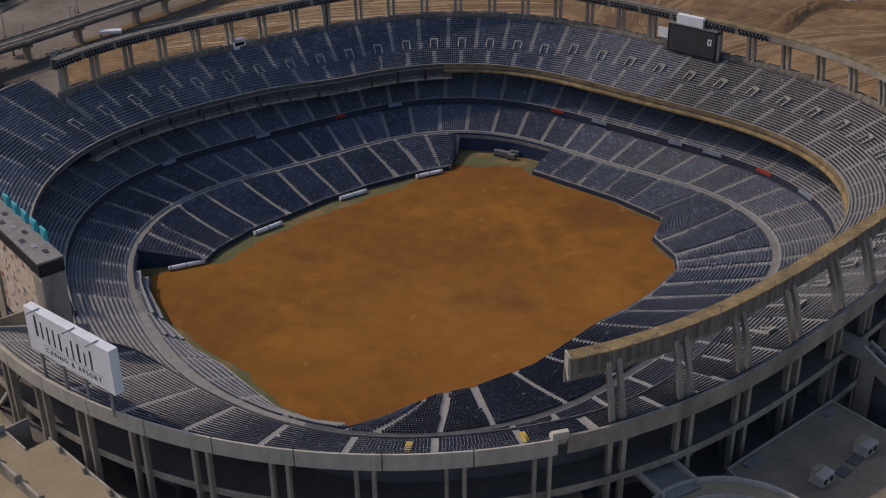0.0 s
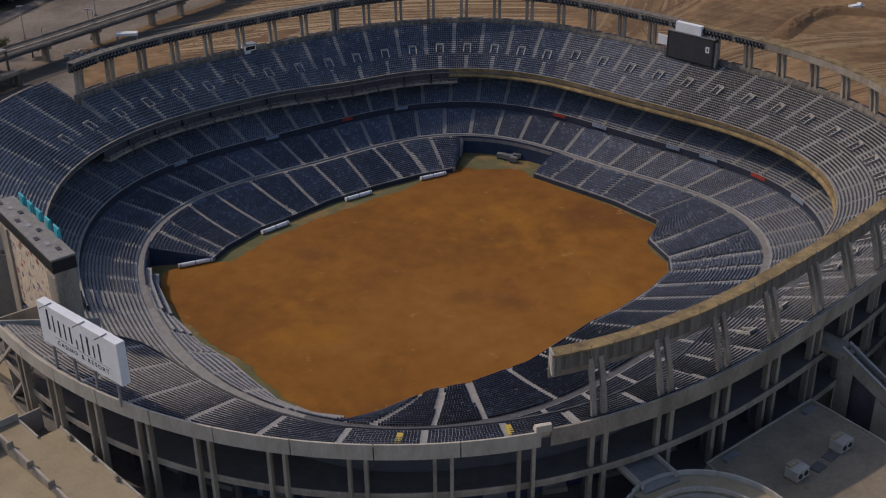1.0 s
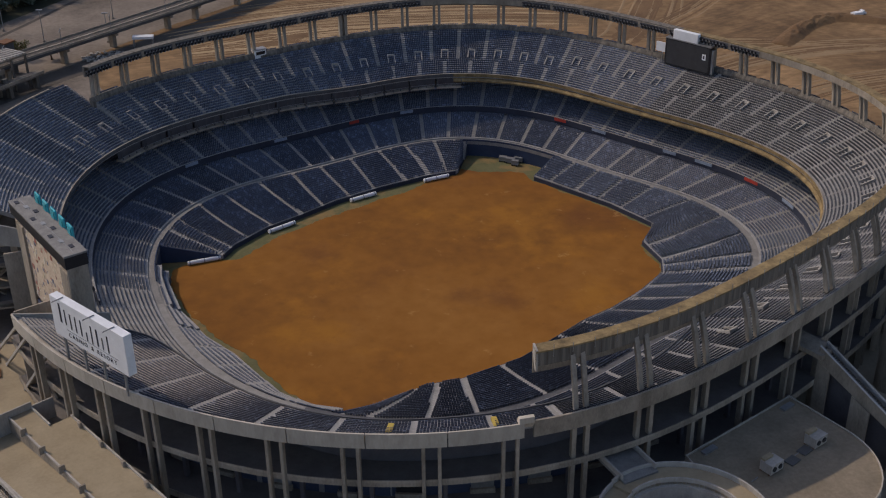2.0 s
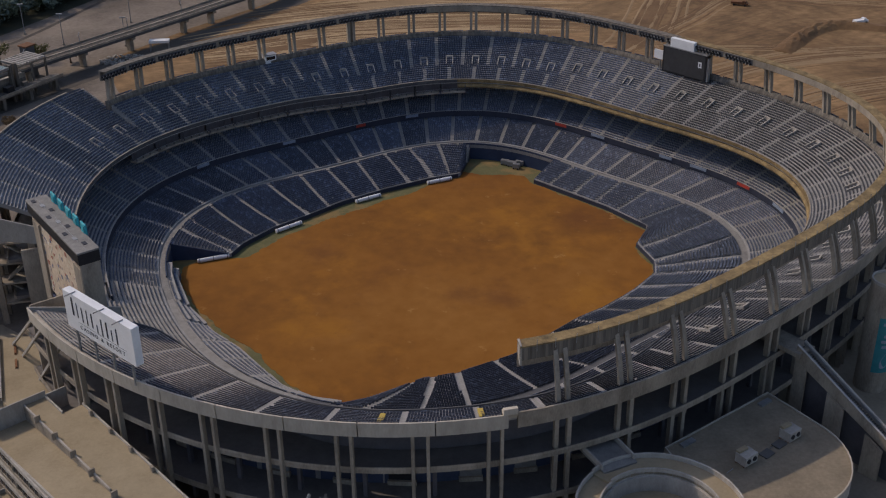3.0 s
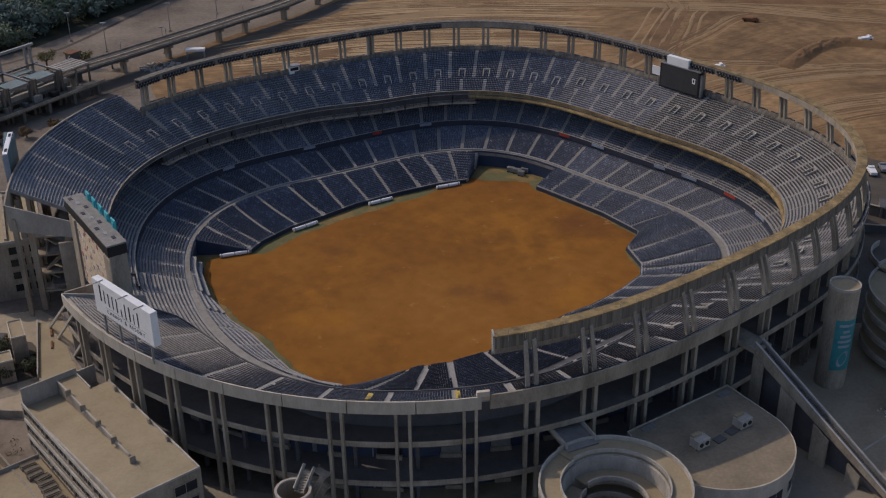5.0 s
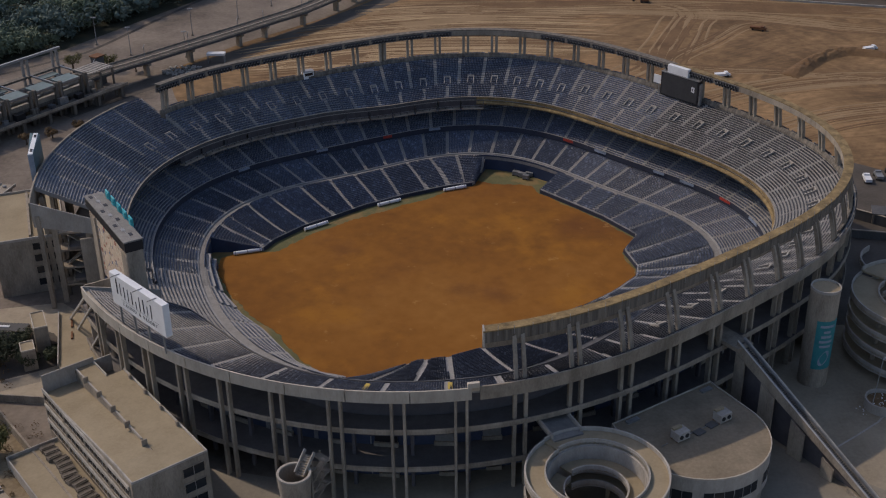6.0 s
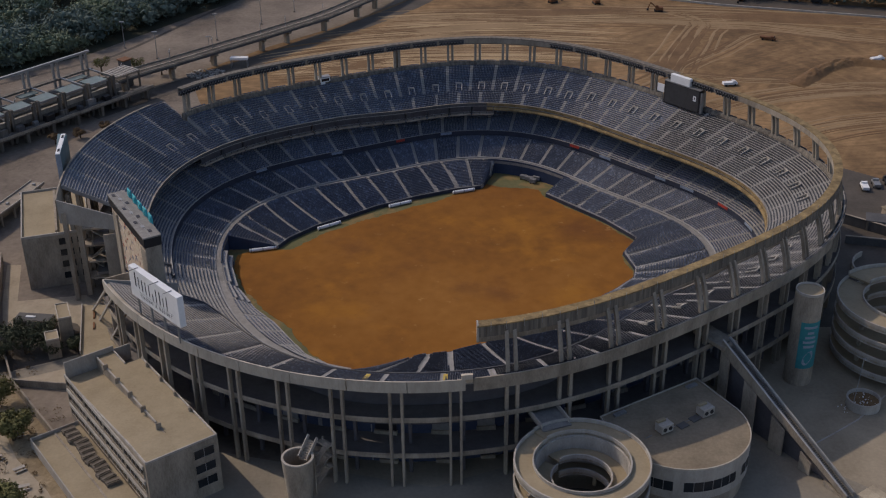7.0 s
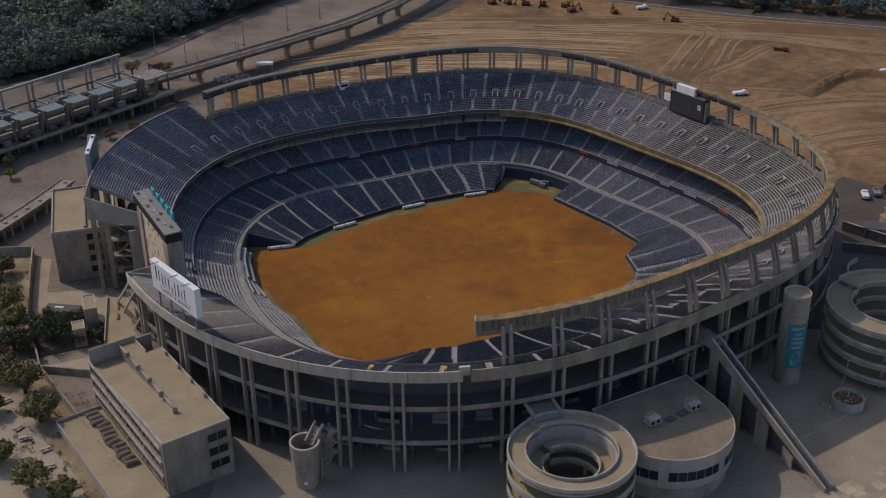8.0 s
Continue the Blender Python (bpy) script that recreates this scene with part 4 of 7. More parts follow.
def side_building():
    t = thing("side_building", "blank concrete building with stacked dark openings", "building")
    m = frame_of((-122.6, -7.3), (19.4, 5.0))
    L, W, Hh = 20.0, 34.5, 17.3
    put("wall", CONCRETE, t, m, ((0, 0, 0), (L, W, Hh)))
    put("roof", ROOFTAN, t, m, ((0.4, 0.4, Hh), (L - 0.4, W - 0.4, Hh + 0.12)))
    for lo, hi in (((0, 0, Hh), (L, 0.4, Hh + 0.8)), ((0, W - 0.4, Hh), (L, W, Hh + 0.8)), ((0, 0.4, Hh), (0.4, W - 0.4, Hh + 0.8)), ((L - 0.4, 0.4, Hh), (L, W - 0.4, Hh + 0.8))):
        put("parapet", PALE_CONCRETE, t, m, (lo, hi), bevel=0.04)
    put("roof_curb", CONCRETE, t, m, ((10.0, 1.5, Hh + 0.12), (10.7, W - 2, Hh + 1.0)), label="low concrete curb along the roof")
    for z in (2.4, 6.3, 10.2, 14.0):
        window(t, m, 10.6, 14.6, z, z + 2.2, 0, -1, 1)
        window(t, m, 16.0, 19.2, z, z + 2.2, 0, -1, 1)
    for k in range(5):
        for z in (3.0, 8.5):
            window(t, frame_of((*(m @ Vector((0, W, 0)))[:2], 0), (5.0, -19.4)), 3 + k * 6.2, 7 + k * 6.2, z, z + 2.0, 0, -1, 2)


side_building()


def stair_wing():
    """Concrete frame tower under the end of the high seating wing."""
    t = thing("stair_tower", "tall open concrete stair tower beneath the seating wing", "tower")
    p = spot(np.array([S_CUT - 0.5]), -1.0, 0)[0]
    m = frame_of((p[0], p[1]), (math.cos(float(theta(S_CUT - 0.5))), math.sin(float(theta(S_CUT - 0.5)))))
    for x in (-6, 3.2):
        for y in (-1.5, 3.0):
            put("pier", CONCRETE, t, m, ((x, y, 0), (x + 1.6, y + 1.0, 24.0)), bevel=0.08)
    for z in (5.5, 11.0, 16.5, 22.0):
        put("landing", CONCRETE, t, m, ((-6, -1.2, z), (4.8, 3.8, z + 0.5)))
    for k in range(3):
        bm = bmesh.new()
        a, b = m @ Vector((-4 + (k % 2) * 6, 1.2, 6 + k * 5.5)), m @ Vector((2 - (k % 2) * 6, 1.2, 11 + k * 5.5))
        beam(bm, a, b, 2.2, 0.4)
        part("stair_flight", bm, CONCRETE, t)
    w = thing("wing_wall", "blank concrete wall below the seating wing", "wall")
    q = spot(np.array([S_CUT + 0.1]), -12.0, 0)[0]
    put("panel", CONCRETE, w, frame_of((q[0], q[1]), (math.cos(float(theta(S_CUT))), math.sin(float(theta(S_CUT))))), ((0, -0.4, 0), (8.5, 0.4, 21.5)), bevel=0.06)


stair_wing()


# ---- left scoreboard ----
def scoreboard():
    t = thing("scoreboard", "long dark scoreboard with a faded mural on its back", "scoreboard")
    m = frame_of((-90.6, -24.4), (14.8, -28.6))
    L, W = 32.2, 4.9
    put("roof", WALKWAY, t, m, ((0, 0, 39.2), (L, W, 39.6)), label="grey flat roof of the scoreboard")
    put("body", BLACK, t, m, ((0.1, 0.1, 36.6), (L - 0.1, W - 0.1, 39.2)), label="black scoreboard casing")
    put("spine", CONCRETE, t, m, ((0.6, 1.0, 15.5), (L - 0.6, W - 1.0, 36.6)))
    put("mural", MURAL, t, m, ((0.4, 0.72, 18.5), (L - 1.0, 0.95, 36.4)), label="faded pinkish mosaic mural")
    random.seed(9)
    cols = [(0.52, 0.36, 0.28), (0.66, 0.58, 0.44), (0.42, 0.36, 0.34), (0.6, 0.5, 0.36), (0.42, 0.17, 0.13), (0.2, 0.21, 0.27), (0.72, 0.66, 0.55)]
    mats = [material("mural_tone", tuple(c * 0.7 for c in q), q, 1.0, 0.8, 4.0, 0.03) for q in cols]
    for k in range(190):
        x, z = random.uniform(0.6, L - 2.4), random.uniform(18.7, 35.2)
        put("mural_patch", mats[k % 7], t, m, ((x, 0.69 - 0.0004 * k, z), (x + random.uniform(0.4, 1.1), 0.73, z + random.uniform(0.4, 1.1))))
    put("end_wall", CONCRETE, t, m, ((L - 0.6, 0.3, 12.0), (L - 0.15, W - 0.3, 36.6)), bevel=0.05)
    for x in (2.0, L - 4.6):
        put("pier", CONCRETE, t, m, ((x, 0.2, 0), (x + 4.0, W - 0.4, 35.4)), bevel=0.1)
    for k in range(9):
        x = 1.4 + k * 3.3
        put("roof_hatch", METAL if k % 3 == 1 else INK, t, m, ((x, 0.8 + (k % 3) * 0.9, 39.6), (x + 1.5, 1.7 + (k % 3) * 0.9, 39.72)))
    put("cable_tray", METAL, t, m, ((0.5, 2.2, 39.6), (L - 0.5, 2.32, 39.68)))
    # a row of teal shapes along the inner edge
    for k in range(5):
        x = 3.5 + k * 4.6
        s = put("teal_shape", BRIGHT_TEAL, t, m, ((x, W - 0.1, 38.6), (x + 3.0, W + 0.4, 41.8)), label="bright teal sign shape", bevel=0.2)
        put("teal_stroke", BRIGHT_TEAL, s, m, ((x + 0.6, W - 0.25, 39.4), (x + 2.4, W - 0.12, 41.2)), bevel=0.05)


scoreboard()


def fin_sign():
    t = thing("fin_sign", "tall box sign with a white top and slate-teal face", "sign")
    m = frame_of((-111.7, 7.6), (-1.8, 15.8))
    bm = bmesh.new()
    prism(bm, [(-112.3, 7.4), (-111.0, 7.7), (-112.5, 23.4), (-115.6, 24.6)], 30.4, 38.6)
    part("box", bm, SLATE, t, "dull teal wedge-shaped sign box")
    put("end_panel", PALEBLUE, t, m, ((-0.3, -0.75, 30.4), (-0.05, 0.75, 38.6)), label="pale weathered end panel")
    put("cap", WHITE, t, m, ((-0.3, -0.6, 38.6), (16.0, 0.7, 38.9)), label="white sheet cap")
    for x in (1.5, 2.6, 12.5, 13.6):
        put("vent", INK, t, m, ((x, -0.35, 38.9), (x + 0.7, 0.3, 39.1)))
    for x in (2.5, 9.0):
        put("bracket", METAL, t, m, ((x, -4.2, 31.2), (x + 0.4, 0.0, 31.6)))
    for x in (2.0, 8.0, 14.0):
        put("leg", METAL, t, m, ((x, -0.3, 24.0), (x + 0.5, 0.3, 30.4)))


fin_sign()


# ---- billboard on the rim ----
def letters(parent, m, word, x, y, z, size, width):
    """Flat dark letters on a panel's face in the built-in font, each a part, spread over the width."""
    made = []
    for c in word:
        curve = bpy.data.curves.new("letter", "FONT")
        curve.body, curve.size, curve.extrude = c, size, 0.02
        ob = bpy.data.objects.new("letter", curve)
        scene.collection.objects.link(ob)
        bpy.context.view_layer.update()
        me = bpy.data.meshes.new_from_object(ob.evaluated_get(bpy.context.evaluated_depsgraph_get()))
        bpy.data.objects.remove(ob)
        xs = [v.co.x for v in me.vertices]
        made.append((me, min(xs), max(xs) - min(xs)) if xs else (None, 0, size * 0.3))
    gap = (width - sum(w for _, _, w in made)) / max(1, len(made) - 1)
    for me, lo, w in made:
        if me:
            me.transform(m @ Matrix.Translation((x - lo, y, z)) @ Matrix.Rotation(radians(90), 4, "X"))
            me.materials.clear()
            me.materials.append(INK)
            part("letter", me, INK, parent)
        x += w + gap


def billboard():
    t = thing("billboard", "white box billboard with dark lettering on the stadium rim", "sign")
    m = frame_of((-75.8, -72.6), (14.3, -17.3))
    L, z0, z1 = 22.4, 34.4, 42.6
    put("panel", WHITE, t, m, ((0, 0.0, z0), (L, 1.7, z1)), bevel=0.06)
    # a row of uneven dark bars over one line of letters
    x = 2.6
    for w, lo, hi in BARS:
        put("dark_bar", INK, t, m, ((x, -0.05, z0 + lo), (x + w, 0.0, z0 + hi)))
        x += 1.6
    put("thin_rule", METAL, t, m, ((4.2, -0.04, z0 + 2.35), (19.8, 0.0, z0 + 2.43)))
    letters(t, m, "CASINO & RESORT", 4.6, -0.03, z0 + 1.05, 1.25, 14.6)
    for x in (1.5, 7.5, 13.5, 19.8):
        put("leg", METAL, t, m, ((x, 0.5, 29.0), (x + 0.4, 0.9, z0)))
    for x in (3, 12.5, 18.5):
        put("lamp_arm", METAL, t, m, ((x, -1.4, z1 + 0.02), (x + 0.12, 1.0, z1 + 0.2)))


BARS = ((0.5, 3.4, 7.4), (0.3, 3.4, 6.6), (0.34, 3.0, 6.3), (0.3, 3.0, 6.3), (0.36, 3.0, 6.3), (0.3, 2.6, 4.4), (0.34, 2.6, 6.3), (0.46, 2.8, 6.3), (0.3, 2.8, 5.2), (0.38, 2.7, 6.2))
billboard()


# props under the deck's tip
pr = thing("deck_props", "pale steel props bracing the tip of the upper deck", "brace")
for a, b in (((-85.5, -58.5, 28.6), (-97.5, -33.0, 7.0)), ((-83, -62.0, 28.4), (-94.4, -38.5, 7.0)), ((-78.0, -67.5, 28.2), (-89.2, -49.0, 7.0)), ((-82.5, -61.5, 22.0), (-81.5, -55, 7.0))):
    bm = bmesh.new()
    beam(bm, a, b, 0.55)
    part("prop", bm, PALE_CONCRETE, pr)
dk = thing("prop_terrace", "tan concrete terrace beneath the deck tip", "terrace")
bm = bmesh.new()
prism(bm, [(-101, -30), (-85, -30), (-72, -60), (-90, -66), (-96, -56)], 0, 7.0)
part("slab", bm, ROOFTAN, dk)
m = frame_of((-101, -30), (5, -26))
put("parapet", PALE_CONCRETE, dk, m, ((0, -0.3, 7.0), (26.5, 0, 7.9)), bevel=0.04)
for x in (5, 11):
    put("timber", RUST, dk, m, ((x, 3.0, 7.0), (x + 3.4, 3.5, 7.4)))

# small roof cabins and retaining walls beside the terrace
for x, y, w, d, h in ((-105.3, -41.0, 3.6, 8.8, 9.0), (-107.6, -47.5, 3.6, 5.0, 6.0)):
    c = thing("roof_cabin", "small pale concrete plant cabin", "cabin", "plant cabins", at=(x, y, 0), turn=19)
    part("wall", boxes(((0, 0, 0), (w, d, h))), CONCRETE, c)
    for lo, hi in (((0, 0, h), (w, 0.25, h + 0.4)), ((0, d - 0.25, h), (w, d, h + 0.4)), ((0, 0.25, h), (0.25, d - 0.25, h + 0.4)), ((w - 0.25, 0.25, h), (w, d - 0.25, h + 0.4))):
        part("coping", boxes((lo, hi)), RIMPALE, c)
    part("roof", boxes(((0.25, 0.25, h), (w - 0.25, d - 0.25, h + 0.1))), ROOFTAN, c)
lw = thing("low_plant_building", "low flat-roofed plant building with a pale hatch", "building")
m = frame_of((-121.4, -31.1), (16.9, -3.0))
put("wall", CONCRETE, lw, m, ((0, 0, 0), (11, 4.5, 3.6)))
put("roof", ASPHALT, lw, m, ((0.2, 0.2, 3.6), (10.8, 4.3, 3.72)))
put("hatch", WHITE, lw, m, ((3.2, 1.8, 3.72), (6.0, 2.6, 3.95)))
for a, b, h in (((-136.5, 12.4), (-130.6, -12.4), 3.4), ((-130.6, -12.4), (-125.6, -32.4), 3.4), ((-125.6, -32.4), (-114.4, -59.7), 2.6), ((-114.4, -59.7), (-81.4, -107.7), 2.4), ((-81.4, -107.7), (-67.5, -130.0), 2.4), ((-136.5, 12.4), (-166.4, 11.7), 3.4), ((-114.5, -59.5), (-97.0, -63.0), 2.2)):
    d = Vector((b[0] - a[0], b[1] - a[1]))
    w = thing("retaining_wall", "concrete retaining wall beside the planted slope", "wall")
    put("panel", CONCRETE, w, frame_of(a, d), ((0, -0.25, 0), (d.length, 0.25, h)), bevel=0.05)


# ---- spiral ramps ----
def spiral_ramp(cx, cy, r_out, r_in, floors, step, top, slope, label):
    """Stacked sloping rings with parapets round an open well."""
    t = thing("spiral_ramp", label, "ramp")
    n = 64
    for f in range(floors):
        z0 = top - step * f
        for name, ra, rb, lo, hi, mat in (("ramp_deck", r_in, r_out, -0.5, 0.0, ROOFTAN), ("outer_parapet", r_out - 0.35, r_out, -0.9, 1.0, PALE_CONCRETE), ("inner_parapet", r_in, r_in + 0.3, -0.9, 0.85, PALE_CONCRETE)):
            V, F = [], []
            for i in range(n + 1):
                a = radians(128 - 360 * i / n)
                z = z0 - slope * i / n
                for r, h in ((ra, lo), (rb, lo), (rb, hi), (ra, hi)):
                    V.append((cx + r * math.cos(a), cy + r * math.sin(a), max(0.02 if h > 0 else 0.0, z + h)))
            for i in range(n):
                for c in range(4):
                    F.append((4 * i + c, 4 * i + (c + 1) % 4, 4 * i + 4 + (c + 1) % 4, 4 * i + 4 + c))
            F += [(0, 1, 2, 3), tuple(4 * n + c for c in (3, 2, 1, 0))]
            me = data_mesh(name, V, F, mat)
            bm = bmesh.new()
            bm.from_mesh(me)
            bmesh.ops.recalc_face_normals(bm, faces=bm.faces)
            bm.to_mesh(me)
            bm.free()
            part(name, me, mat, t)
    for k in range(8):
        a = radians(k * 45 + 20)
        r = (r_in + r_out) / 2
        bm = bmesh.new()
        box(bm, (-0.5, -0.4, 0), (0.5, 0.4, top - step), pose(cx + r * math.cos(a), cy + r * math.sin(a), 0, 0, 0, math.degrees(a)))
        part("pier", bm, CONCRETE, t)
    return t


RX, RY = 29.0, -123.0
near_ramp = spiral_ramp(RX, RY, 15.2, 10.7, 3, 4.8, 16.2, 0.5, "round concrete spiral pedestrian ramp with tan decks")


def helix(name, ra, rb, za, zb, lo, hi, turn, mat, foot=None):
    """A sloping ring from height za to zb through turn degrees."""
    V, F, n = [], [], 56
    for i in range(n + 1):
        a = radians(128 - turn * i / n)
        z = za + (zb - za) * i / n
        for r, h in ((ra, foot if foot is not None else z + lo), (rb, foot if foot is not None else z + lo), (rb, z + hi), (ra, z + hi)):
            V.append((RX + r * math.cos(a), RY + r * math.sin(a), h))
    for i in range(n):
        for c in range(4):
            F.append((4 * i + c, 4 * i + 4 + c, 4 * i + 4 + (c + 1) % 4, 4 * i + (c + 1) % 4))
    F += [(0, 1, 2, 3), tuple(4 * n + c for c in (3, 2, 1, 0))]
    return part(name, data_mesh(name, V, F, mat), mat, near_ramp)


# the wall of the well, the inner ramp in it and its open eye
helix("well_wall", 10.25, 10.7, 15.4, 15.2, 0, 0, 360, PALE_CONCRETE, foot=6.0)
helix("inner_ramp_deck", 6.6, 10.3, 12.2, 11.0, -0.4, 0.0, 355, ROOFTAN)
helix("inner_parapet", 6.6, 6.95, 12.2, 11.0, -0.6, 1.0, 355, PALE_CONCRETE)
helix("inner_ramp_deck", 6.6, 10.3, 8.4, 5.6, -0.4, 0.0, 350, ROOFTAN)
helix("inner_parapet", 6.6, 6.95, 8.4, 5.6, -0.6, 1.1, 350, PALE_CONCRETE)
bm = bmesh.new()
prism(bm, disc_ring(RX, RY, 10.5), 0, 0.3)
part("well_floor", bm, ASPHALT, near_ramp)
# bridge from the concourse to the ramp
bridge = thing("ramp_bridge", "broad concrete footbridge from the concourse to the ramp", "bridge")
m = frame_of((22.4, -102.5), (2.2, -6.8))
put("deck", WALKWAY, bridge, m, ((-1, -3.4, 15.9), (8.6, 3.8, 16.55)))
for y0, y1 in ((-3.5, -3.15), (3.5, 3.85)):
    put("parapet", PALE_CONCRETE, bridge, m, ((1.0, y0, 16.55), (7.9, y1, 17.7)), bevel=0.04)
spiral_ramp(126.5, -63.5, 18.5, 11.5, 4, 4.8, 18.8, 1.2, "large dark concrete spiral ramp with stacked parapets")


ROOFGREY = material("worn_club_roof", (0.16, 0.128, 0.088), (0.29, 0.235, 0.165), 0.15, 0.95, 1.2, 0.1, mid=(0.22, 0.178, 0.125))


# ---- club building ----
def club_building():
    t = thing("club_building", "round-fronted club building with a tan roof and ribbon windows", "building")
    ring = [(63.6, -87.2), (36.8, -101.6)]
    arc = []
    for k in range(25):
        a = radians(190 + 190 * k / 24)
        arc.append((54.8 + 16.5 * math.cos(a), -106.8 + 16.4 * math.sin(a)))
    ring += arc
    H2 = 12.3
    bm = bmesh.new()
    prism(bm, ring, 4.2, H2)
    part("wall", bm, PALE_CONCRETE, t)
    c = (sum(p[0] for p in ring) / len(ring), sum(p[1] for p in ring) / len(ring))
    low = [(c[0] + (x - c[0]) * 0.93, c[1] + (y - c[1]) * 0.93) for x, y in ring]
    bm = bmesh.new()
    prism(bm, low, 0, 4.2)
    part("base", bm, CONCRETE, t)
    inn = [(c[0] + (x - c[0]) * 0.985, c[1] + (y - c[1]) * 0.985) for x, y in ring]
    bm = bmesh.new()
    prism(bm, inn, H2, H2 + 0.15)
    part("roof", bm, ROOFGREY, t)
    part("roof_edge", wall_ring(ring, H2, H2 + 0.45, 0.3), RIMPALE, t, "pale roof edge")
    # ribbon windows along the curve
    for k in range(3, 21):
        if k in (8, 15):
            continue
        (x0, y0), (x1, y1) = arc[k], arc[k + 1]
        d = Vector((x1 - x0, y1 - y0))
        mm = frame_of((x0, y0), d)
        w = put("window", GLASS, t, mm, ((0.06, -0.06, 6.4), (d.length - 0.06, 0.02, 9.0)), label="dark ribbon window")
        put("mullion", METAL, w, mm, ((-0.06, -0.12, 6.4), (0.06, 0.02, 9.0)))
    for x, y, turn in ((51.8, -108.6, 28), (63.0, -102.8, 28)):
        u = thing("rooftop_unit", "boxy pale rooftop air unit with two round fans", "air unit", "rooftop units", at=(x - 1.0, y + 0.6, H2 + 0.15), turn=turn)
        part("body", boxes(((-1.7, -1.3, 0.2), (1.7, 1.3, 2.2))), PALE_CONCRETE, u)
        part("hood", boxes(((-1.5, 0.5, 2.2), (0.9, 1.4, 2.7))), ROOFTAN, u)
        for xx in (-0.8, 0.8):
            bm = bmesh.new()
            bmesh.ops.create_cone(bm, cap_ends=True, segments=16, radius1=0.55, radius2=0.5, depth=0.2, matrix=pose(xx, -1.36, 1.2, 90))
            part("fan", bm, BLACK, u)
        part("skid", boxes(((-1.8, -1.1, 0), (1.8, -0.8, 0.2)), ((-1.8, 0.8, 0), (1.8, 1.1, 0.2))), RUST, u)
    for x, y in ((55.0, -108.0), (58.5, -105.6)):
        put("roof_hatch", ASPHALT, t, frame_of((x, y), (0.85, 0.53)), ((0, 0, H2 + 0.15), (2.6, 1.9, H2 + 0.45)))
    put("roof_grille", METAL, t, frame_of((40.5, -102.2), (0.88, 0.47)), ((0, 0, H2 + 0.15), (3.4, 1.2, H2 + 0.6)))
    put("roof_grille", METAL, t, frame_of((61.8, -91.2), (0.88, 0.47)), ((-1.5, 0, H2 + 0.15), (1.6, 1.2, H2 + 0.6)))
    for k in range(5):
        put("pipe", METAL, t, frame_of((46.0 + k * 3.6, -110.8 + k * 1.9), (0.85, 0.53)), ((0, 0, H2 + 0.15), (1.9, 0.12, H2 + 0.3)))


club_building()


# ---- round tower with a banner ----
def round_tower():
    t = thing("round_tower", "round pale concrete tower with a teal banner", "tower")
    cx, cy, r, h = 95.8, -71.4, 3.6, 27.2
    bm = bmesh.new()
    ring = disc_ring(cx, cy, r)
    prism(bm, ring, 0, h)
    part("shaft", bm, CONCRETE, t)
    part("rim", wall_ring(disc_ring(cx, cy, r + 0.05), h, h + 0.7, 0.3), PALE_CONCRETE, t)
    bm = bmesh.new()
    prism(bm, disc_ring(cx, cy, r - 0.3), h, h + 0.2)
    part("cap", bm, ROOFTAN, t)
    V, F = [], []
    for i in range(13):
        a = radians(-127 + 100 * i / 12)
        for rr, z in ((r + 0.06, 5.6), (r + 0.06, 19.6), (r + 0.01, 19.6), (r + 0.01, 5.6)):
            V.append((cx + rr * math.cos(a), cy + rr * math.sin(a), z))
    for i in range(12):
        for c in range(4):
            F.append((4 * i + c, 4 * i + (c + 1) % 4, 4 * i + 4 + (c + 1) % 4, 4 * i + 4 + c))
    b = part("banner", data_mesh("banner", V, F, TEAL), TEAL, t, "teal banner with pale writing bars")
    for z, w in ((17.8, 30), (16.2, 14), (14.8, 22), (13.4, 28), (12.0, 24)):
        V, F = [], []
        for i in range(7):
            a = radians(-82 - w + 2 * w * i / 6)
            V += [(cx + (r + 0.1) * math.cos(a), cy + (r + 0.1) * math.sin(a), z + q) for q in (0, 0.7)]
        F = [(2 * i, 2 * i + 2, 2 * i + 3, 2 * i + 1) for i in range(6)]
        part("writing_bar", data_mesh("writing_bar", V, F, PALEBLUE), PALEBLUE, b)
    V = [(cx + (r + 0.12) * math.cos(radians(-82 + 22 * math.cos(q))), cy + (r + 0.12) * math.sin(radians(-82 + 22 * math.cos(q))), 8.9 + 2.2 * math.sin(q + 0.5)) for q in [2 * math.pi * k / 16 for k in range(16)]]
    part("emblem", data_mesh("emblem", V, [tuple(range(16))], PALEBLUE), PALEBLUE, b)


round_tower()


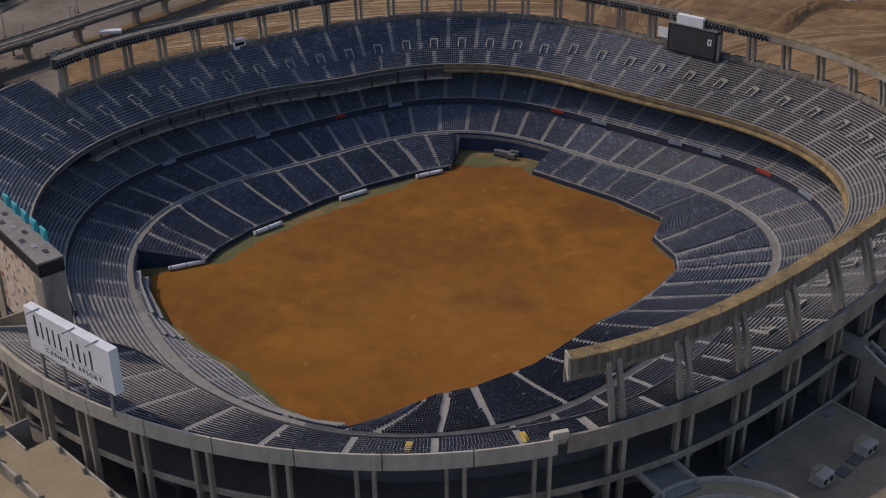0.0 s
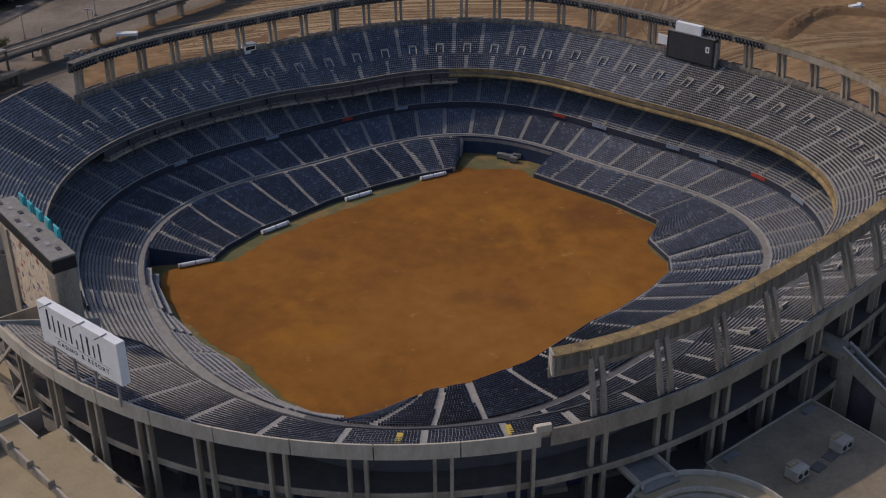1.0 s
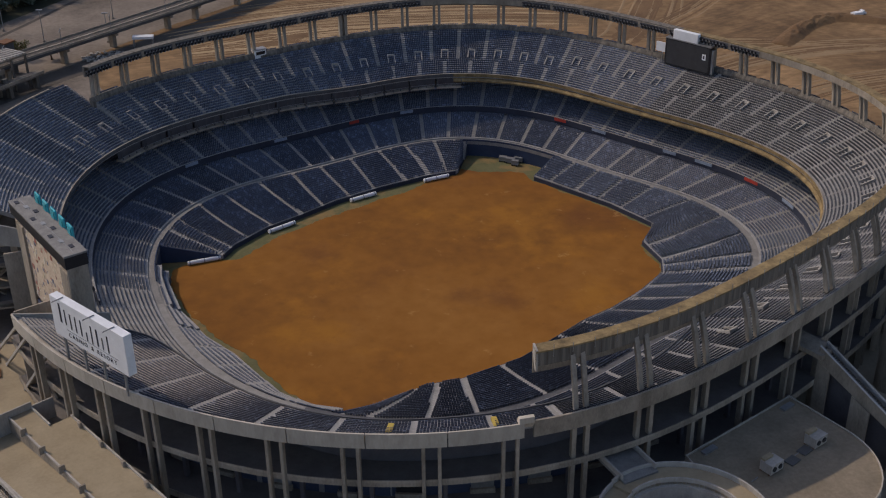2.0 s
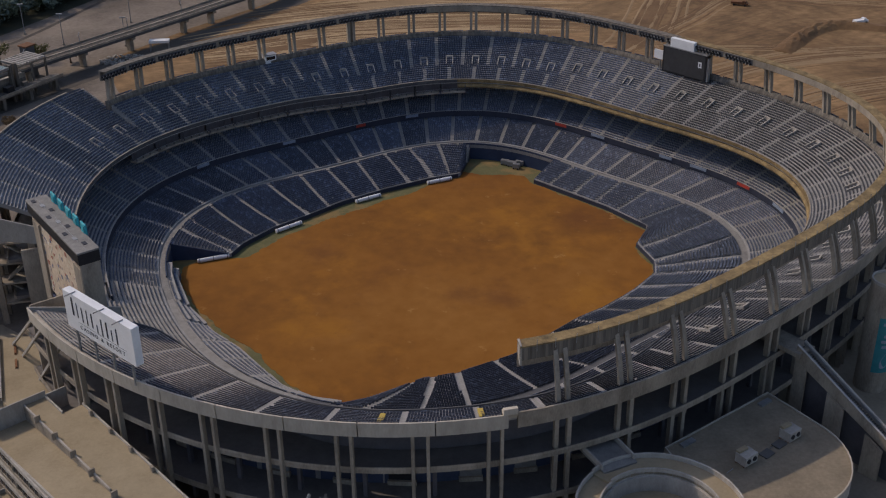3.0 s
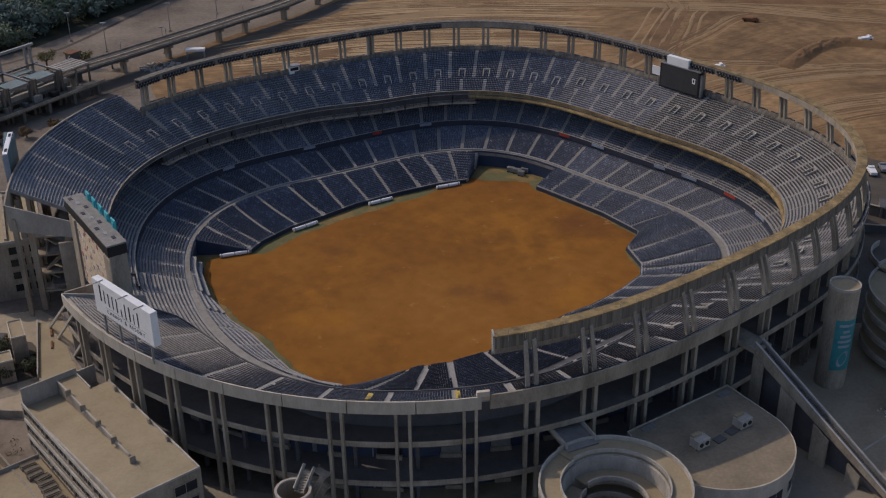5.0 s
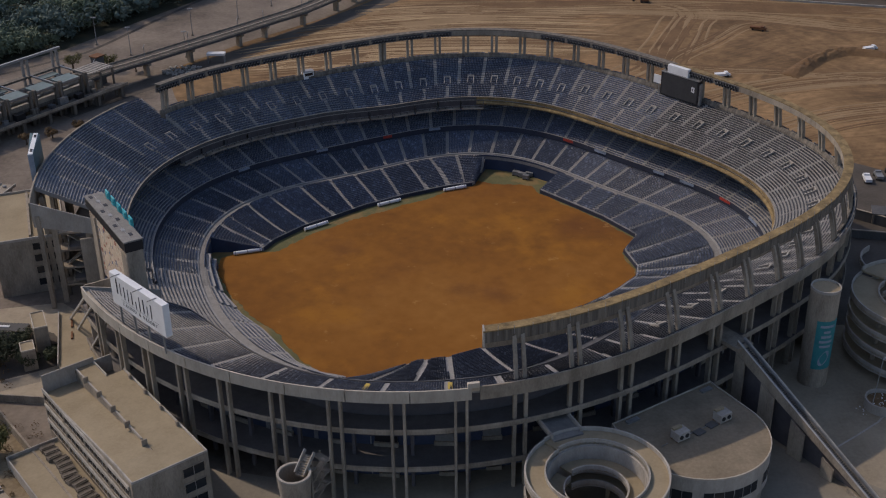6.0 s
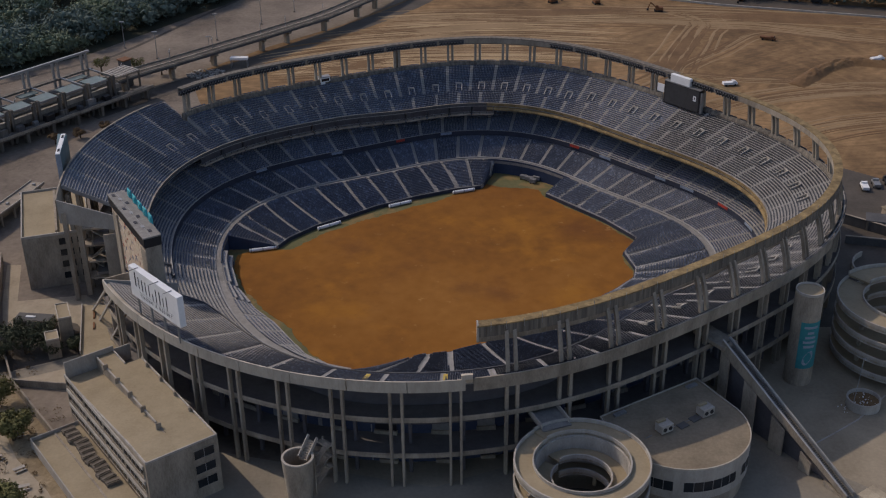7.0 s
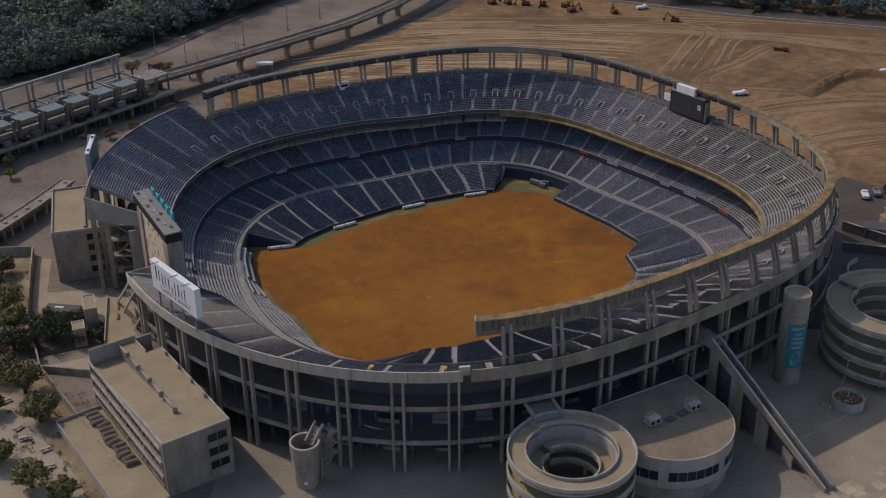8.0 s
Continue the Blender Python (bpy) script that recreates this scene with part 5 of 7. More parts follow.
# ---- escalator ----
def escalator():
    t = thing("escalator", "long concrete-sided escalator climbing to the concourse", "escalator")
    a, b = Vector((71.4, -83.5, 20.6)), Vector((92.4, -120.4, 0.4))
    d = b - a
    side = Vector((-d.y, d.x, 0)).normalized()

    def slab(name, o, w, lo, hi, mat, u0=0.0, u1=1.0, ground=False, label=""):
        """An upright slab along the slope, between two heights over it."""
        p, q = a + d * u0 + side * o, a + d * u1 + side * o
        bm = bmesh.new()
        V = [(p.x, p.y, 0 if ground else max(0, p.z + lo)), (q.x, q.y, 0 if ground else max(0, q.z + lo)), (q.x, q.y, max(0.05, q.z + hi)), (p.x, p.y, max(0.05, p.z + hi))]
        A, B = ([bm.verts.new(Vector(v) + side * s) for v in V] for s in (-w / 2, w / 2))
        bm.faces.new(A)
        bm.faces.new(B[::-1])
        for i in range(4):
            bm.faces.new((A[i], A[(i + 1) % 4], B[(i + 1) % 4], B[i]))
        bmesh.ops.recalc_face_normals(bm, faces=bm.faces)
        return part(name, bm, mat, t, label)

    slab("deck", 0, 2.2, -0.9, -0.15, CONCRETE)
    slab("side_wall", -1.25, 0.3, -2.6, 0.95, CONCRETE, label="deep concrete side wall")
    slab("side_wall", 1.25, 0.3, -1.4, 0.95, CONCRETE)
    for o in (-0.9, 0.9):
        slab("handrail", o, 0.16, 0.2, 1.0, METAL)
    slab("coping", -1.25, 0.4, 0.95, 1.08, PALE_CONCRETE)
    slab("coping", 1.25, 0.4, 0.95, 1.08, PALE_CONCRETE)
    bm = bmesh.new()
    for k in range(84):
        p = a + d * ((k + 0.5) / 84)
        box(bm, (-0.14, -0.75, -0.1), (0.14, 0.75, 0.1), Matrix.Translation(p) @ Matrix.Rotation(math.atan2(d.y, d.x), 4, "Z"))
    tagged(part("steps", bm, RIBBED, t, "dark ribbed escalator steps"), kind="stuff")
    # wall below with dark openings
    slab("back_wall", 0.6, 0.3, 0, -1.2, SHADEWALL, 0.02, 0.9, ground=True)
    for u0, u1 in ((0.0, 0.07), (0.2, 0.3), (0.43, 0.53), (0.66, 0.74), (0.84, 0.98)):
        slab("pier_wall", -1.25, 0.45, 0, -2.3, CONCRETE, u0, u1, ground=True)
    put("landing", CONCRETE, t, frame_of((71.4, -83.5), (-0.5, 0.87)), ((-1.5, -2.6, 19.4), (9.0, 2.6, 20.4)))


RIBBED = material("ribbed_steel_steps", (0.06, 0.06, 0.06), (0.15, 0.145, 0.14), 1.5, 0.5, 6.0, 0.1, metallic=0.4)
escalator()


# ---- stair drum under the near concourse ----
drum = thing("stair_drum", "round tapered concrete stair drum", "stair")
bm = bmesh.new()
bmesh.ops.create_cone(bm, cap_ends=False, segments=40, radius1=2.9, radius2=3.7, depth=12.6, matrix=pose(-34.5, -112.2, 6.3))
part("outer_wall", bm, CONCRETE, drum)
bm = bmesh.new()
bmesh.ops.create_cone(bm, cap_ends=False, segments=40, radius1=2.5, radius2=3.3, depth=12.58, matrix=pose(-34.5, -112.2, 6.3))
bmesh.ops.reverse_faces(bm, faces=bm.faces)
part("inner_wall", bm, CONCRETE, drum)
part("rim", wall_ring(disc_ring(-34.5, -112.2, 3.74), 12.4, 12.75, 0.55), PALE_CONCRETE, drum)
bm = bmesh.new()
prism(bm, disc_ring(-34.5, -112.2, 2.9), 7.0, 7.2)
part("floor", bm, CONCRETE, drum)
for k in range(9):
    put("tread", CONCRETE, drum, frame_of((-33.4, -111.5), (0.55, 0.83)), ((0.42 * k, -1.1, 11.0 + 0.36 * k), (0.42 * k + 0.5, 1.1, 11.4 + 0.36 * k)))
for y in (-1.3, 1.1):
    bm = bmesh.new()
    mm = frame_of((-33.4, -111.5), (0.55, 0.83))
    beam(bm, mm @ Vector((0, y, 11.8)), mm @ Vector((4.2, y, 15.2)), 0.25, 1.0)
    part("stair_wall", bm, PALE_CONCRETE, drum)
put("plate", WHITE, drum, frame_of((-34.9, -115.2), (1, 0)), ((0, -0.08, 1.8), (0.8, 0.08, 2.6)))

# stair flights that climb from the drum to the concourse
sm = frame_of((-31.6, -108.6), (0.72, 0.69))
for z0, z1 in ((2.4, 5.4), (5.4, 8.4), (8.4, 11.4)):
    bm = bmesh.new()
    beam(bm, sm @ Vector((0.2, -0.9, z0)), sm @ Vector((4.2, -0.9, z1)), 1.5, 0.35)
    part("stair_flight", bm, CONCRETE, drum)
    for x in (0.0, 4.2):
        put("landing", CONCRETE, drum, sm, ((x - 0.9, -1.9, z1 - 0.35), (x + 0.9, 1.9, z1)), bevel=0.04)
for x in (-0.8, 4.9):
    for y in (-1.8, 1.5):
        put("stair_post", CONCRETE, drum, sm, ((x, y, 0), (x + 0.35, y + 0.35, 12.0)), bevel=0.04)

# ---- round planter with a pole ----
pl = thing("round_planter", "round concrete planter with scattered pale litter", "planter")
part("wall", wall_ring(disc_ring(108.8, -84.6, 4.3), 0, 2.6, 0.4), PALE_CONCRETE, pl)
bm = bmesh.new()
prism(bm, disc_ring(108.8, -84.6, 3.9), 0, 1.6)
part("soil", bm, BRUSH, pl)
lp = thing("lamp_post", "thin leaning steel lamp post", "lamp post")
bm = bmesh.new()
beam(bm, (105.4, -86.2, 0), (108.0, -82.6, 13.0), 0.16)
part("pole", bm, METAL, lp)
put("lamp_head", METAL, lp, frame_of((107.7, -83.0), (1, 0)), ((0, 0, 12.9), (0.9, 0.6, 13.2)))
random.seed(11)
lt = bmesh.new()
for k in range(46):
    a, r = random.uniform(0, 6.28), random.uniform(0.5, 3.4)
    x, y, z = (108.8 + r * math.cos(a), -84.6 + r * math.sin(a), 1.6) if k > 14 else (104 + random.uniform(-2, 1.5), -86 + random.uniform(-1.5, 2), 0.02)
    s = random.uniform(0.1, 0.3)
    box(lt, (x, y, z), (x + s, y + s * 0.7, z + s * 0.5))
tagged(part("litter", lt, WHITE), "scattered pale litter round the planter", "litter", kind="stuff")


# ---- far video screen and booths ----
def far_screen():
    t = thing("video_screen", "dark video screen with a white cabinet above it", "screen")
    m = frame_of((91.7, 53.5), (-0.612, 0.79))
    put("cabinet", BLACK, t, m, ((-7.8, -0.8, 29.5), (7.8, 0.8, 37.6)), bevel=0.05)
    put("display", SCREEN, t, m, ((-7.2, 0.8, 29.9), (7.2, 0.86, 37.3)))
    put("top_trim", METAL, t, m, ((-7.8, -0.9, 37.6), (7.8, 1.0, 37.9)))
    put("white_cabinet", WHITE, t, m, ((-3.0, -0.7, 37.9), (5.4, 0.8, 40.6)), bevel=0.05)
    e = put("emblem_plate", WHITE, t, m, ((-6.2, 0.86, 33.5), (-5.0, 0.92, 35.3)))
    put("emblem", INK, e, m, ((-5.8, 0.92, 33.9), (-5.4, 0.95, 34.9)))
    put("side_panel", METAL, t, m, ((-8.5, -0.6, 29.5), (-7.85, 0.6, 36.9)))
    put("side_sign", WHITE, t, m, ((8.3, -0.4, 32.7), (11.5, 0.0, 35.5)), label="white side sign beside the screen")
    put("side_post", METAL, t, m, ((9.0, -0.3, 27.7), (9.3, 0.0, 32.7)))
    for x in (-6.5, 0, 6.0):
        put("leg", METAL, t, m, ((x, -0.6, 24.0), (x + 0.5, 0.4, 29.5)))


far_screen()
s = 35.6
p = spot(np.array([s]), -1.0, 29.8)[0]
bth = thing("camera_booth", "small white camera booth at the top of the upper deck", "booth", at=(p[0], p[1], p[2] - 0.6), turn=math.degrees(float(theta(s))))
part("wall", boxes(((-1.2, -1.9, 0), (1.0, 1.9, 2.9))), WHITE, bth)
part("opening", boxes(((-1.26, -1.5, 1.4), (-1.2, 1.5, 2.4))), GLASS, bth)
part("roof", boxes(((-1.5, -2.1, 2.9), (1.2, 2.1, 3.1))), METAL, bth)

# concrete pier among the far posts
p = spot(np.array([32.8]), 0.6, 0)[0]
pc = thing("stair_pier", "broad concrete pier standing among the roof posts", "pier")
put("shaft", CONCRETE, pc, frame_of((p[0], p[1]), (math.cos(float(theta(32.8))), math.sin(float(theta(32.8))))), ((-1.0, -1.3, 0), (0.8, 1.3, 39.8)), bevel=0.08)

# ---- banners on the middle deck front ----
for s0, s1, mat, tone in ((16.85, 17.4, RED, "red"), (24.75, 25.25, RED, "faded red"), (15.0, 15.65, PALEBLUE, "pale blue"), (18.7, 19.35, PALEBLUE, "pale blue"), (20.1, 20.6, PALEBLUE, "pale blue"), (23.0, 23.6, PALEBLUE, "pale blue"), (30.8, 31.3, PALEBLUE, "pale blue"), (33.0, 33.4, RED, "faded red"), (36.0, 36.5, PALEBLUE, "pale blue"), (39.5, 40.0, PALEBLUE, "pale blue")):
    tagged(part("deck_banner", sweep("deck_banner", s0, s1, [(-22.5, 9.9), (-22.5, 10.8), (-22.34, 10.8), (-22.34, 9.9)], mat, per_bay=6), mat), tone + " cloth banner on the middle deck front", "banner", "deck banners")

# ---- rolled tarps along the field ----
for a, b in (((-57.4, 12.2), (-48.9, 14.0)), ((-35.8, 26.4), (-28.4, 30.8)), ((-11.7, 41.8), (-4.0, 45.2)), ((11.2, 51.2), (19.0, 53.4))):
    A, B = Vector((*a, 0.75)), Vector((*b, 0.75))
    t = thing("rolled_tarp", "long rolled white tarp lying beside the seats", "tarp", "rolled tarps")
    bm = bmesh.new()
    mt = Matrix.Translation((A + B) / 2) @ (B - A).to_track_quat("Z", "X").to_matrix().to_4x4()
    bmesh.ops.create_cone(bm, cap_ends=True, segments=20, radius1=0.58, radius2=0.58, depth=(B - A).length, matrix=mt)
    part("roll", bm, WHITE, t)
    for k in (0.06, 0.5, 0.94):
        q = A + (B - A) * k
        bm = bmesh.new()
        bmesh.ops.create_cone(bm, cap_ends=True, segments=20, radius1=0.62, radius2=0.62, depth=0.25, matrix=Matrix.Translation(q) @ (B - A).to_track_quat("Z", "X").to_matrix().to_4x4())
        part("strap", bm, METAL, t)

# ---- carts in the outfield corner ----
for x, y, l in ((37.6, 61.8, 2.4), (39.6, 60.2, 2.8), (42.2, 60.4, 2.6), (40.6, 58.2, 2.2), (34.8, 66.6, 1.8)):
    c = thing("equipment_cart", "grey covered equipment cart on the turf", "cart", "equipment carts", at=(x, y, 0.1), turn=-28)
    part("bed", boxes(((-l / 2, -0.8, 0.4), (l / 2, 0.8, 0.6))), METAL, c)
    part("cover", boxes(((-l / 2, -0.75, 0.6), (l / 2, 0.75, 1.7))), METAL, c)
    for xx in (-l / 2 + 0.4, l / 2 - 0.4):
        for yy in (-0.75, 0.75):
            bm = bmesh.new()
            bmesh.ops.create_cone(bm, cap_ends=True, segments=12, radius1=0.25, radius2=0.25, depth=0.18, matrix=pose(xx, yy, 0.25, 90))
            part("wheel", bm, BLACK, c)

# ---- rim details ----
for s in (BAYS - 0.55, BAYS - 1.9):
    p = spot(np.array([s]), -2.2, 28.2)[0]
    y = thing("yellow_stair", "yellow painted stair in the upper deck", "stair", at=tuple(p), turn=math.degrees(float(theta(s))))
    for k in range(5):
        part("tread", boxes(((-2.4 + k * 0.8, -0.5, -0.9 + k * 0.26), (-1.6 + k * 0.8, 0.5, -0.2 + k * 0.26))), YELLOW, y)


# ---- ground surfaces round the stadium ----
LOT = material("worn_parking_lot", (0.1, 0.08, 0.062), (0.25, 0.205, 0.16), 0.035, 0.95, 0.6, 0.15, mid=(0.175, 0.142, 0.112), spread=(0.34, 0.66))
LANE = material("worn_lane_asphalt", (0.18, 0.156, 0.122), (0.3, 0.262, 0.205), 0.06, 0.92, 1.0, 0.12)
# dark asphalt, also laid where ground lies in shade
ROAD_AND_SHADE = material("dark_road_and_shade", (0.055, 0.046, 0.038), (0.11, 0.094, 0.078), 0.08, 0.92, 1.0, 0.12)
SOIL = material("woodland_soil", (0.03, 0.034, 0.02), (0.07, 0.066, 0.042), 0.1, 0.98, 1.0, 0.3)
SLOPE = material("planted_slope_earth", (0.15, 0.11, 0.065), (0.36, 0.285, 0.185), 0.09, 0.98, 1.0, 0.4, mid=(0.24, 0.185, 0.115), spread=(0.36, 0.64))
YARD = material("dusty_yard", (0.24, 0.2, 0.145), (0.4, 0.34, 0.255), 0.12, 0.95, 1.0, 0.2, mid=(0.33, 0.275, 0.2))


def patch(name, label, category, ring, z, mat):
    bm = bmesh.new()
    prism(bm, ring, -0.3, z)
    bmesh.ops.recalc_face_normals(bm, faces=bm.faces)
    return tagged(part(name, bm, mat), label, category, kind="structure")


patch("parking_lot", "worn brown-grey parking lot between stadium and woods", "parking lot", [(-102.8, -396.4), (-732.6, -374.4), (-510.0, 110.6), (-230.8, 157.7), (-182.1, 194.9), (-152.1, 220.0), (-110.4, 278.5), (-77.0, 322.1), (-39.4, 384.0), (44.9, 371.3), (7.3, 305.0), (-31.9, 256.4), (-67.0, 224.5), (-99.7, 186.8), (-91.3, 152.4), (-58.7, 65.7), (-12.2, -53.2)], 0.02, LOT)
patch("plaza", "dusty concrete plaza at the foot of the stadium", "plaza", [(-60, -330), (-30, -85), (60, -75), (105, -20), (112, 20), (150, 40), (190, 10), (250, -120), (270, -330)], 0.028, PAVING)
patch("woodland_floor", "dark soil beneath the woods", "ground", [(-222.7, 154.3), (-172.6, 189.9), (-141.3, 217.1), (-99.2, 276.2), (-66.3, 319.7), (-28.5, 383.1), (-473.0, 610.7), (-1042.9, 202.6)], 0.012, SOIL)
patch("slope_bed", "planted earth slope beside the stadium", "ground", [(-136.4, 10.9), (-125.3, -33.3), (-114.6, -60.5), (-81.4, -108.3), (-65.3, -132.5), (-161.4, -192.1), (-199.1, -37.6), (-166.7, 9.7)], 0.04, SLOPE)
patch("yard", "pale dusty yard below the planted slope", "ground", [(-115.9, -71.2), (-134.3, -73.0), (-146.3, -105.7), (-104.0, -146.3), (-79.8, -130.3), (-94.4, -105.1), (-105.1, -91.9)], 0.05, YARD)
patch("side_court", "dusty tan court beside the plant buildings", "ground", [(-134.3, 9.7), (-129.6, -13.5), (-124.1, -33.4), (-113.3, -59.6), (-83.2, -67.4), (-65.9, -59.2), (-75.9, -41.6), (-105.0, -11.7), (-125.0, -13.9), (-129.8, 9.3)], 0.052, YARD)
patch("service_yard", "dark ground of the service yard beside the stadium", "ground", [(108.0, -46.0), (150.0, -48.0), (178.0, -20.0), (192.0, 30.0), (168.0, 51.0), (155.8, 63.0), (134.0, 42.0), (118.0, 14.0)], 0.034, ROAD_AND_SHADE)
# shade between the trees and cabins, laid as a dark ground patch
patch("side_yard_shade", "dark patch for the shade beneath dense trees", "ground", [(-136.0, -44.0), (-123.3, -35.1), (-122.1, -26.8), (-114.2, -23.7), (-104.0, -28.5), (-95.2, -42.8), (-104.8, -47.6), (-116.7, -52.4), (-136.0, -57.0)], 0.056, ROAD_AND_SHADE)
patch("side_road", "worn tan-grey lane beside the planted beds", "road", [(-140.0, -57.4), (-117.2, -53.0), (-104.0, -48.0), (-102.5, -52.4), (-116.0, -57.5), (-140.0, -62.5)], 0.058, LANE)
# darker plaza lane
patch("plaza_lane", "darker ground across the plaza", "road", [(64.4, -84.5), (98.9, -117.4), (87.7, -136.7), (18.8, -154.8), (-60.5, -149.3), (-55.8, -92.4), (-3.4, -109.7)], 0.036, LANE)


def strip(name, label, category, pts, width, z, mat, kind="structure"):
    bm = bmesh.new()
    L, R = [], []
    for i, p in enumerate(pts):
        a, b = Vector(pts[max(0, i - 1)]), Vector(pts[min(len(pts) - 1, i + 1)])
        n = Vector((-(b - a).y, (b - a).x)).normalized() * width / 2
        L.append((p[0] + n.x, p[1] + n.y))
        R.append((p[0] - n.x, p[1] - n.y))
    prism(bm, L + R[::-1], -0.2, z)
    bmesh.ops.recalc_face_normals(bm, faces=bm.faces)
    return tagged(part(name, bm, mat), label, category, kind=kind)


ROAD = [(-19.7, 381.0), (57.5, 341.2), (134.8, 299.2), (168.9, 281.3), (243.1, 253.1), (353.7, 214.6), (668.6, 151.6)]
strip("far_road", "grey road along the far edge of the site", "road", ROAD, 16, 0.05, ROAD_AND_SHADE)
strip("road_barrier", "pale concrete barrier beside the far road", "barrier", [(x - 3, y - 10) for x, y in ROAD[1:]], 0.7, 1.0, PALE_CONCRETE)
DARKSAND = material("damp_graded_earth", (0.1, 0.055, 0.026), (0.2, 0.12, 0.058), 0.06, 0.98, 0.8, 0.3)
PALESAND = material("pale_dry_earth", (0.2, 0.132, 0.068), (0.31, 0.21, 0.115), 0.06, 0.98, 0.8, 0.2)


def flow(pts, n=8):
    """A smooth line through the points."""
    line = []
    for i in range(len(pts) - 1):
        p0, p1, p2, p3 = (Vector(pts[max(0, min(len(pts) - 1, i + q))]) for q in (-1, 0, 1, 2))
        for k in range(n):
            t = k / n
            line.append(0.5 * (2 * p1 + (p2 - p0) * t + (2 * p0 - 5 * p1 + 4 * p2 - p3) * t * t + (3 * p1 - p0 - 3 * p2 + p3) * t ** 3))
    return line + [Vector(pts[-1])]


def tyre_tracks(pts, width, count, seed, mat, label):
    """A bundle of low ruts and berms, each a shallow ridge that wavers along the way and fades out at its ends."""
    rng = random.Random(seed)
    line = flow(pts)
    V, F = [], []
    for r in range(count):
        off, w = rng.gauss(0, width * 0.3), rng.uniform(0.25, 0.9)
        i0, i1 = int(rng.uniform(0, 0.35) * len(line)), int(rng.uniform(0.6, 1.0) * len(line))
        ph = rng.uniform(0, 50)
        base = None
        for i in range(i0, i1):
            a, b = line[max(0, i - 1)], line[min(len(line) - 1, i + 1)]
            nn = Vector((-(b - a).y, (b - a).x)).normalized()
            o = off + 1.6 * noise.noise((i * 0.13, ph, 0))
            fade = min(1, (i - i0) / 3, (i1 - 1 - i) / 3)
            c = line[i] + nn * o
            n0 = len(V)
            for q, z in ((-w, 0.012), (0, 0.012 + 0.16 * fade * w), (w, 0.012)):
                V.append((c.x + nn.x * q * max(0.05, fade), c.y + nn.y * q * max(0.05, fade), z))
            if base is not None:
                F += [(base, base + 1, n0 + 1, n0), (base + 1, base + 2, n0 + 2, n0 + 1)]
            base = n0
    tagged(part("tyre_tracks", data_mesh("tyre_tracks", V, F, mat), mat), label, "track", kind="stuff")


TRACKS = (([(62.5, 124.3), (110.9, 167.0), (123.9, 190.1), (141.4, 226.5), (148.0, 240.3), (144.9, 255.4), (122.5, 276.8)], 16, 10), ([(59.5, 250.7), (111.6, 247.1), (151.3, 238.0), (174.9, 233.8), (204.7, 218.1), (226.0, 207.7), (343.6, 159.2)], 9, 12), ([(94.6, 175.6), (124.9, 166.5), (144.4, 160.5), (170.6, 153.6), (232.4, 128.1), (330.0, 73.1)], 8, 12),
          ([(58.8, 276.8), (102.2, 270.7), (166.5, 259.7), (254.3, 234.0), (384.4, 190.5)], 18, 14), ([(121.6, 150.8), (124.7, 175.5), (149.1, 199.2), (168.2, 219.8), (184.2, 223.8)], 12, 6), ([(-67.4, 195.5), (-35.1, 207.8), (3.3, 213.3), (60.4, 208.8), (108.9, 197.1)], 22, 22), ([(-45.7, 225.2), (-11.8, 231.8), (44.3, 235.1), (114.4, 220.7)], 22, 22),
          ([(-64.8, 182.7), (-24.6, 184.1), (27.2, 175.9), (78.7, 159.0)], 16, 16), ([(-17.2, 261.0), (21.6, 263.1), (74.1, 258.4), (125.9, 249.1)], 16, 14), ([(116.3, 118.1), (156.8, 136.9), (205.4, 140.8), (288.9, 124.6)], 14, 14), ([(137.4, 87.0), (179.0, 104.1), (238.2, 104.3), (330.0, 73.1)], 14, 12))
STRAW = material("bleached_dry_earth", (0.3, 0.205, 0.11), (0.43, 0.31, 0.175), 0.06, 0.98, 0.8, 0.2)
for k, (pts, w, count) in enumerate(TRACKS):
    if k in (5, 6, 7, 8):
        tyre_tracks(pts, w * 1.5, count * 2, 500 + k, STRAW, "bleached tyre berms across the scraped earth")
        tyre_tracks(pts, w * 1.5, count * 2, 600 + k, DARKSAND, "dark wavering tyre ruts across the graded earth")
    tyre_tracks(pts, w, count, 300 + k, DARKSAND, "dark wavering tyre ruts across the graded earth")
    tyre_tracks(pts, w * 1.1, count, 400 + k, PALESAND, "pale dry tyre berms across the graded earth")


def blot(x, y, rx, ry, turn, seed, mat, label):
    """A low spread of earth with a ragged edge."""
    bm = bmesh.new()
    c = bm.verts.new((x, y, 0.16))
    ring, rim = [], []
    for i in range(40):
        a = 2 * math.pi * i / 40
        k = 1 + 0.45 * noise.noise((math.cos(a) * 2.2, math.sin(a) * 2.2, seed)) + 0.2 * noise.noise((math.cos(a) * 7, math.sin(a) * 7, seed))
        u, w = rx * k * math.cos(a), ry * k * math.sin(a)
        ct, st = math.cos(radians(turn)), math.sin(radians(turn))
        rim.append(bm.verts.new((x + u * ct - w * st, y + u * st + w * ct, 0.006)))
        ring.append(bm.verts.new((x + (u * ct - w * st) * 0.7, y + (u * st + w * ct) * 0.7, 0.13)))
    for i in range(40):
        j = (i + 1) % 40
        bm.faces.new((rim[i], rim[j], ring[j], ring[i]))
        bm.faces.new((ring[i], ring[j], c))
    tagged(part("earth_spread", bm, mat), label, "earth")


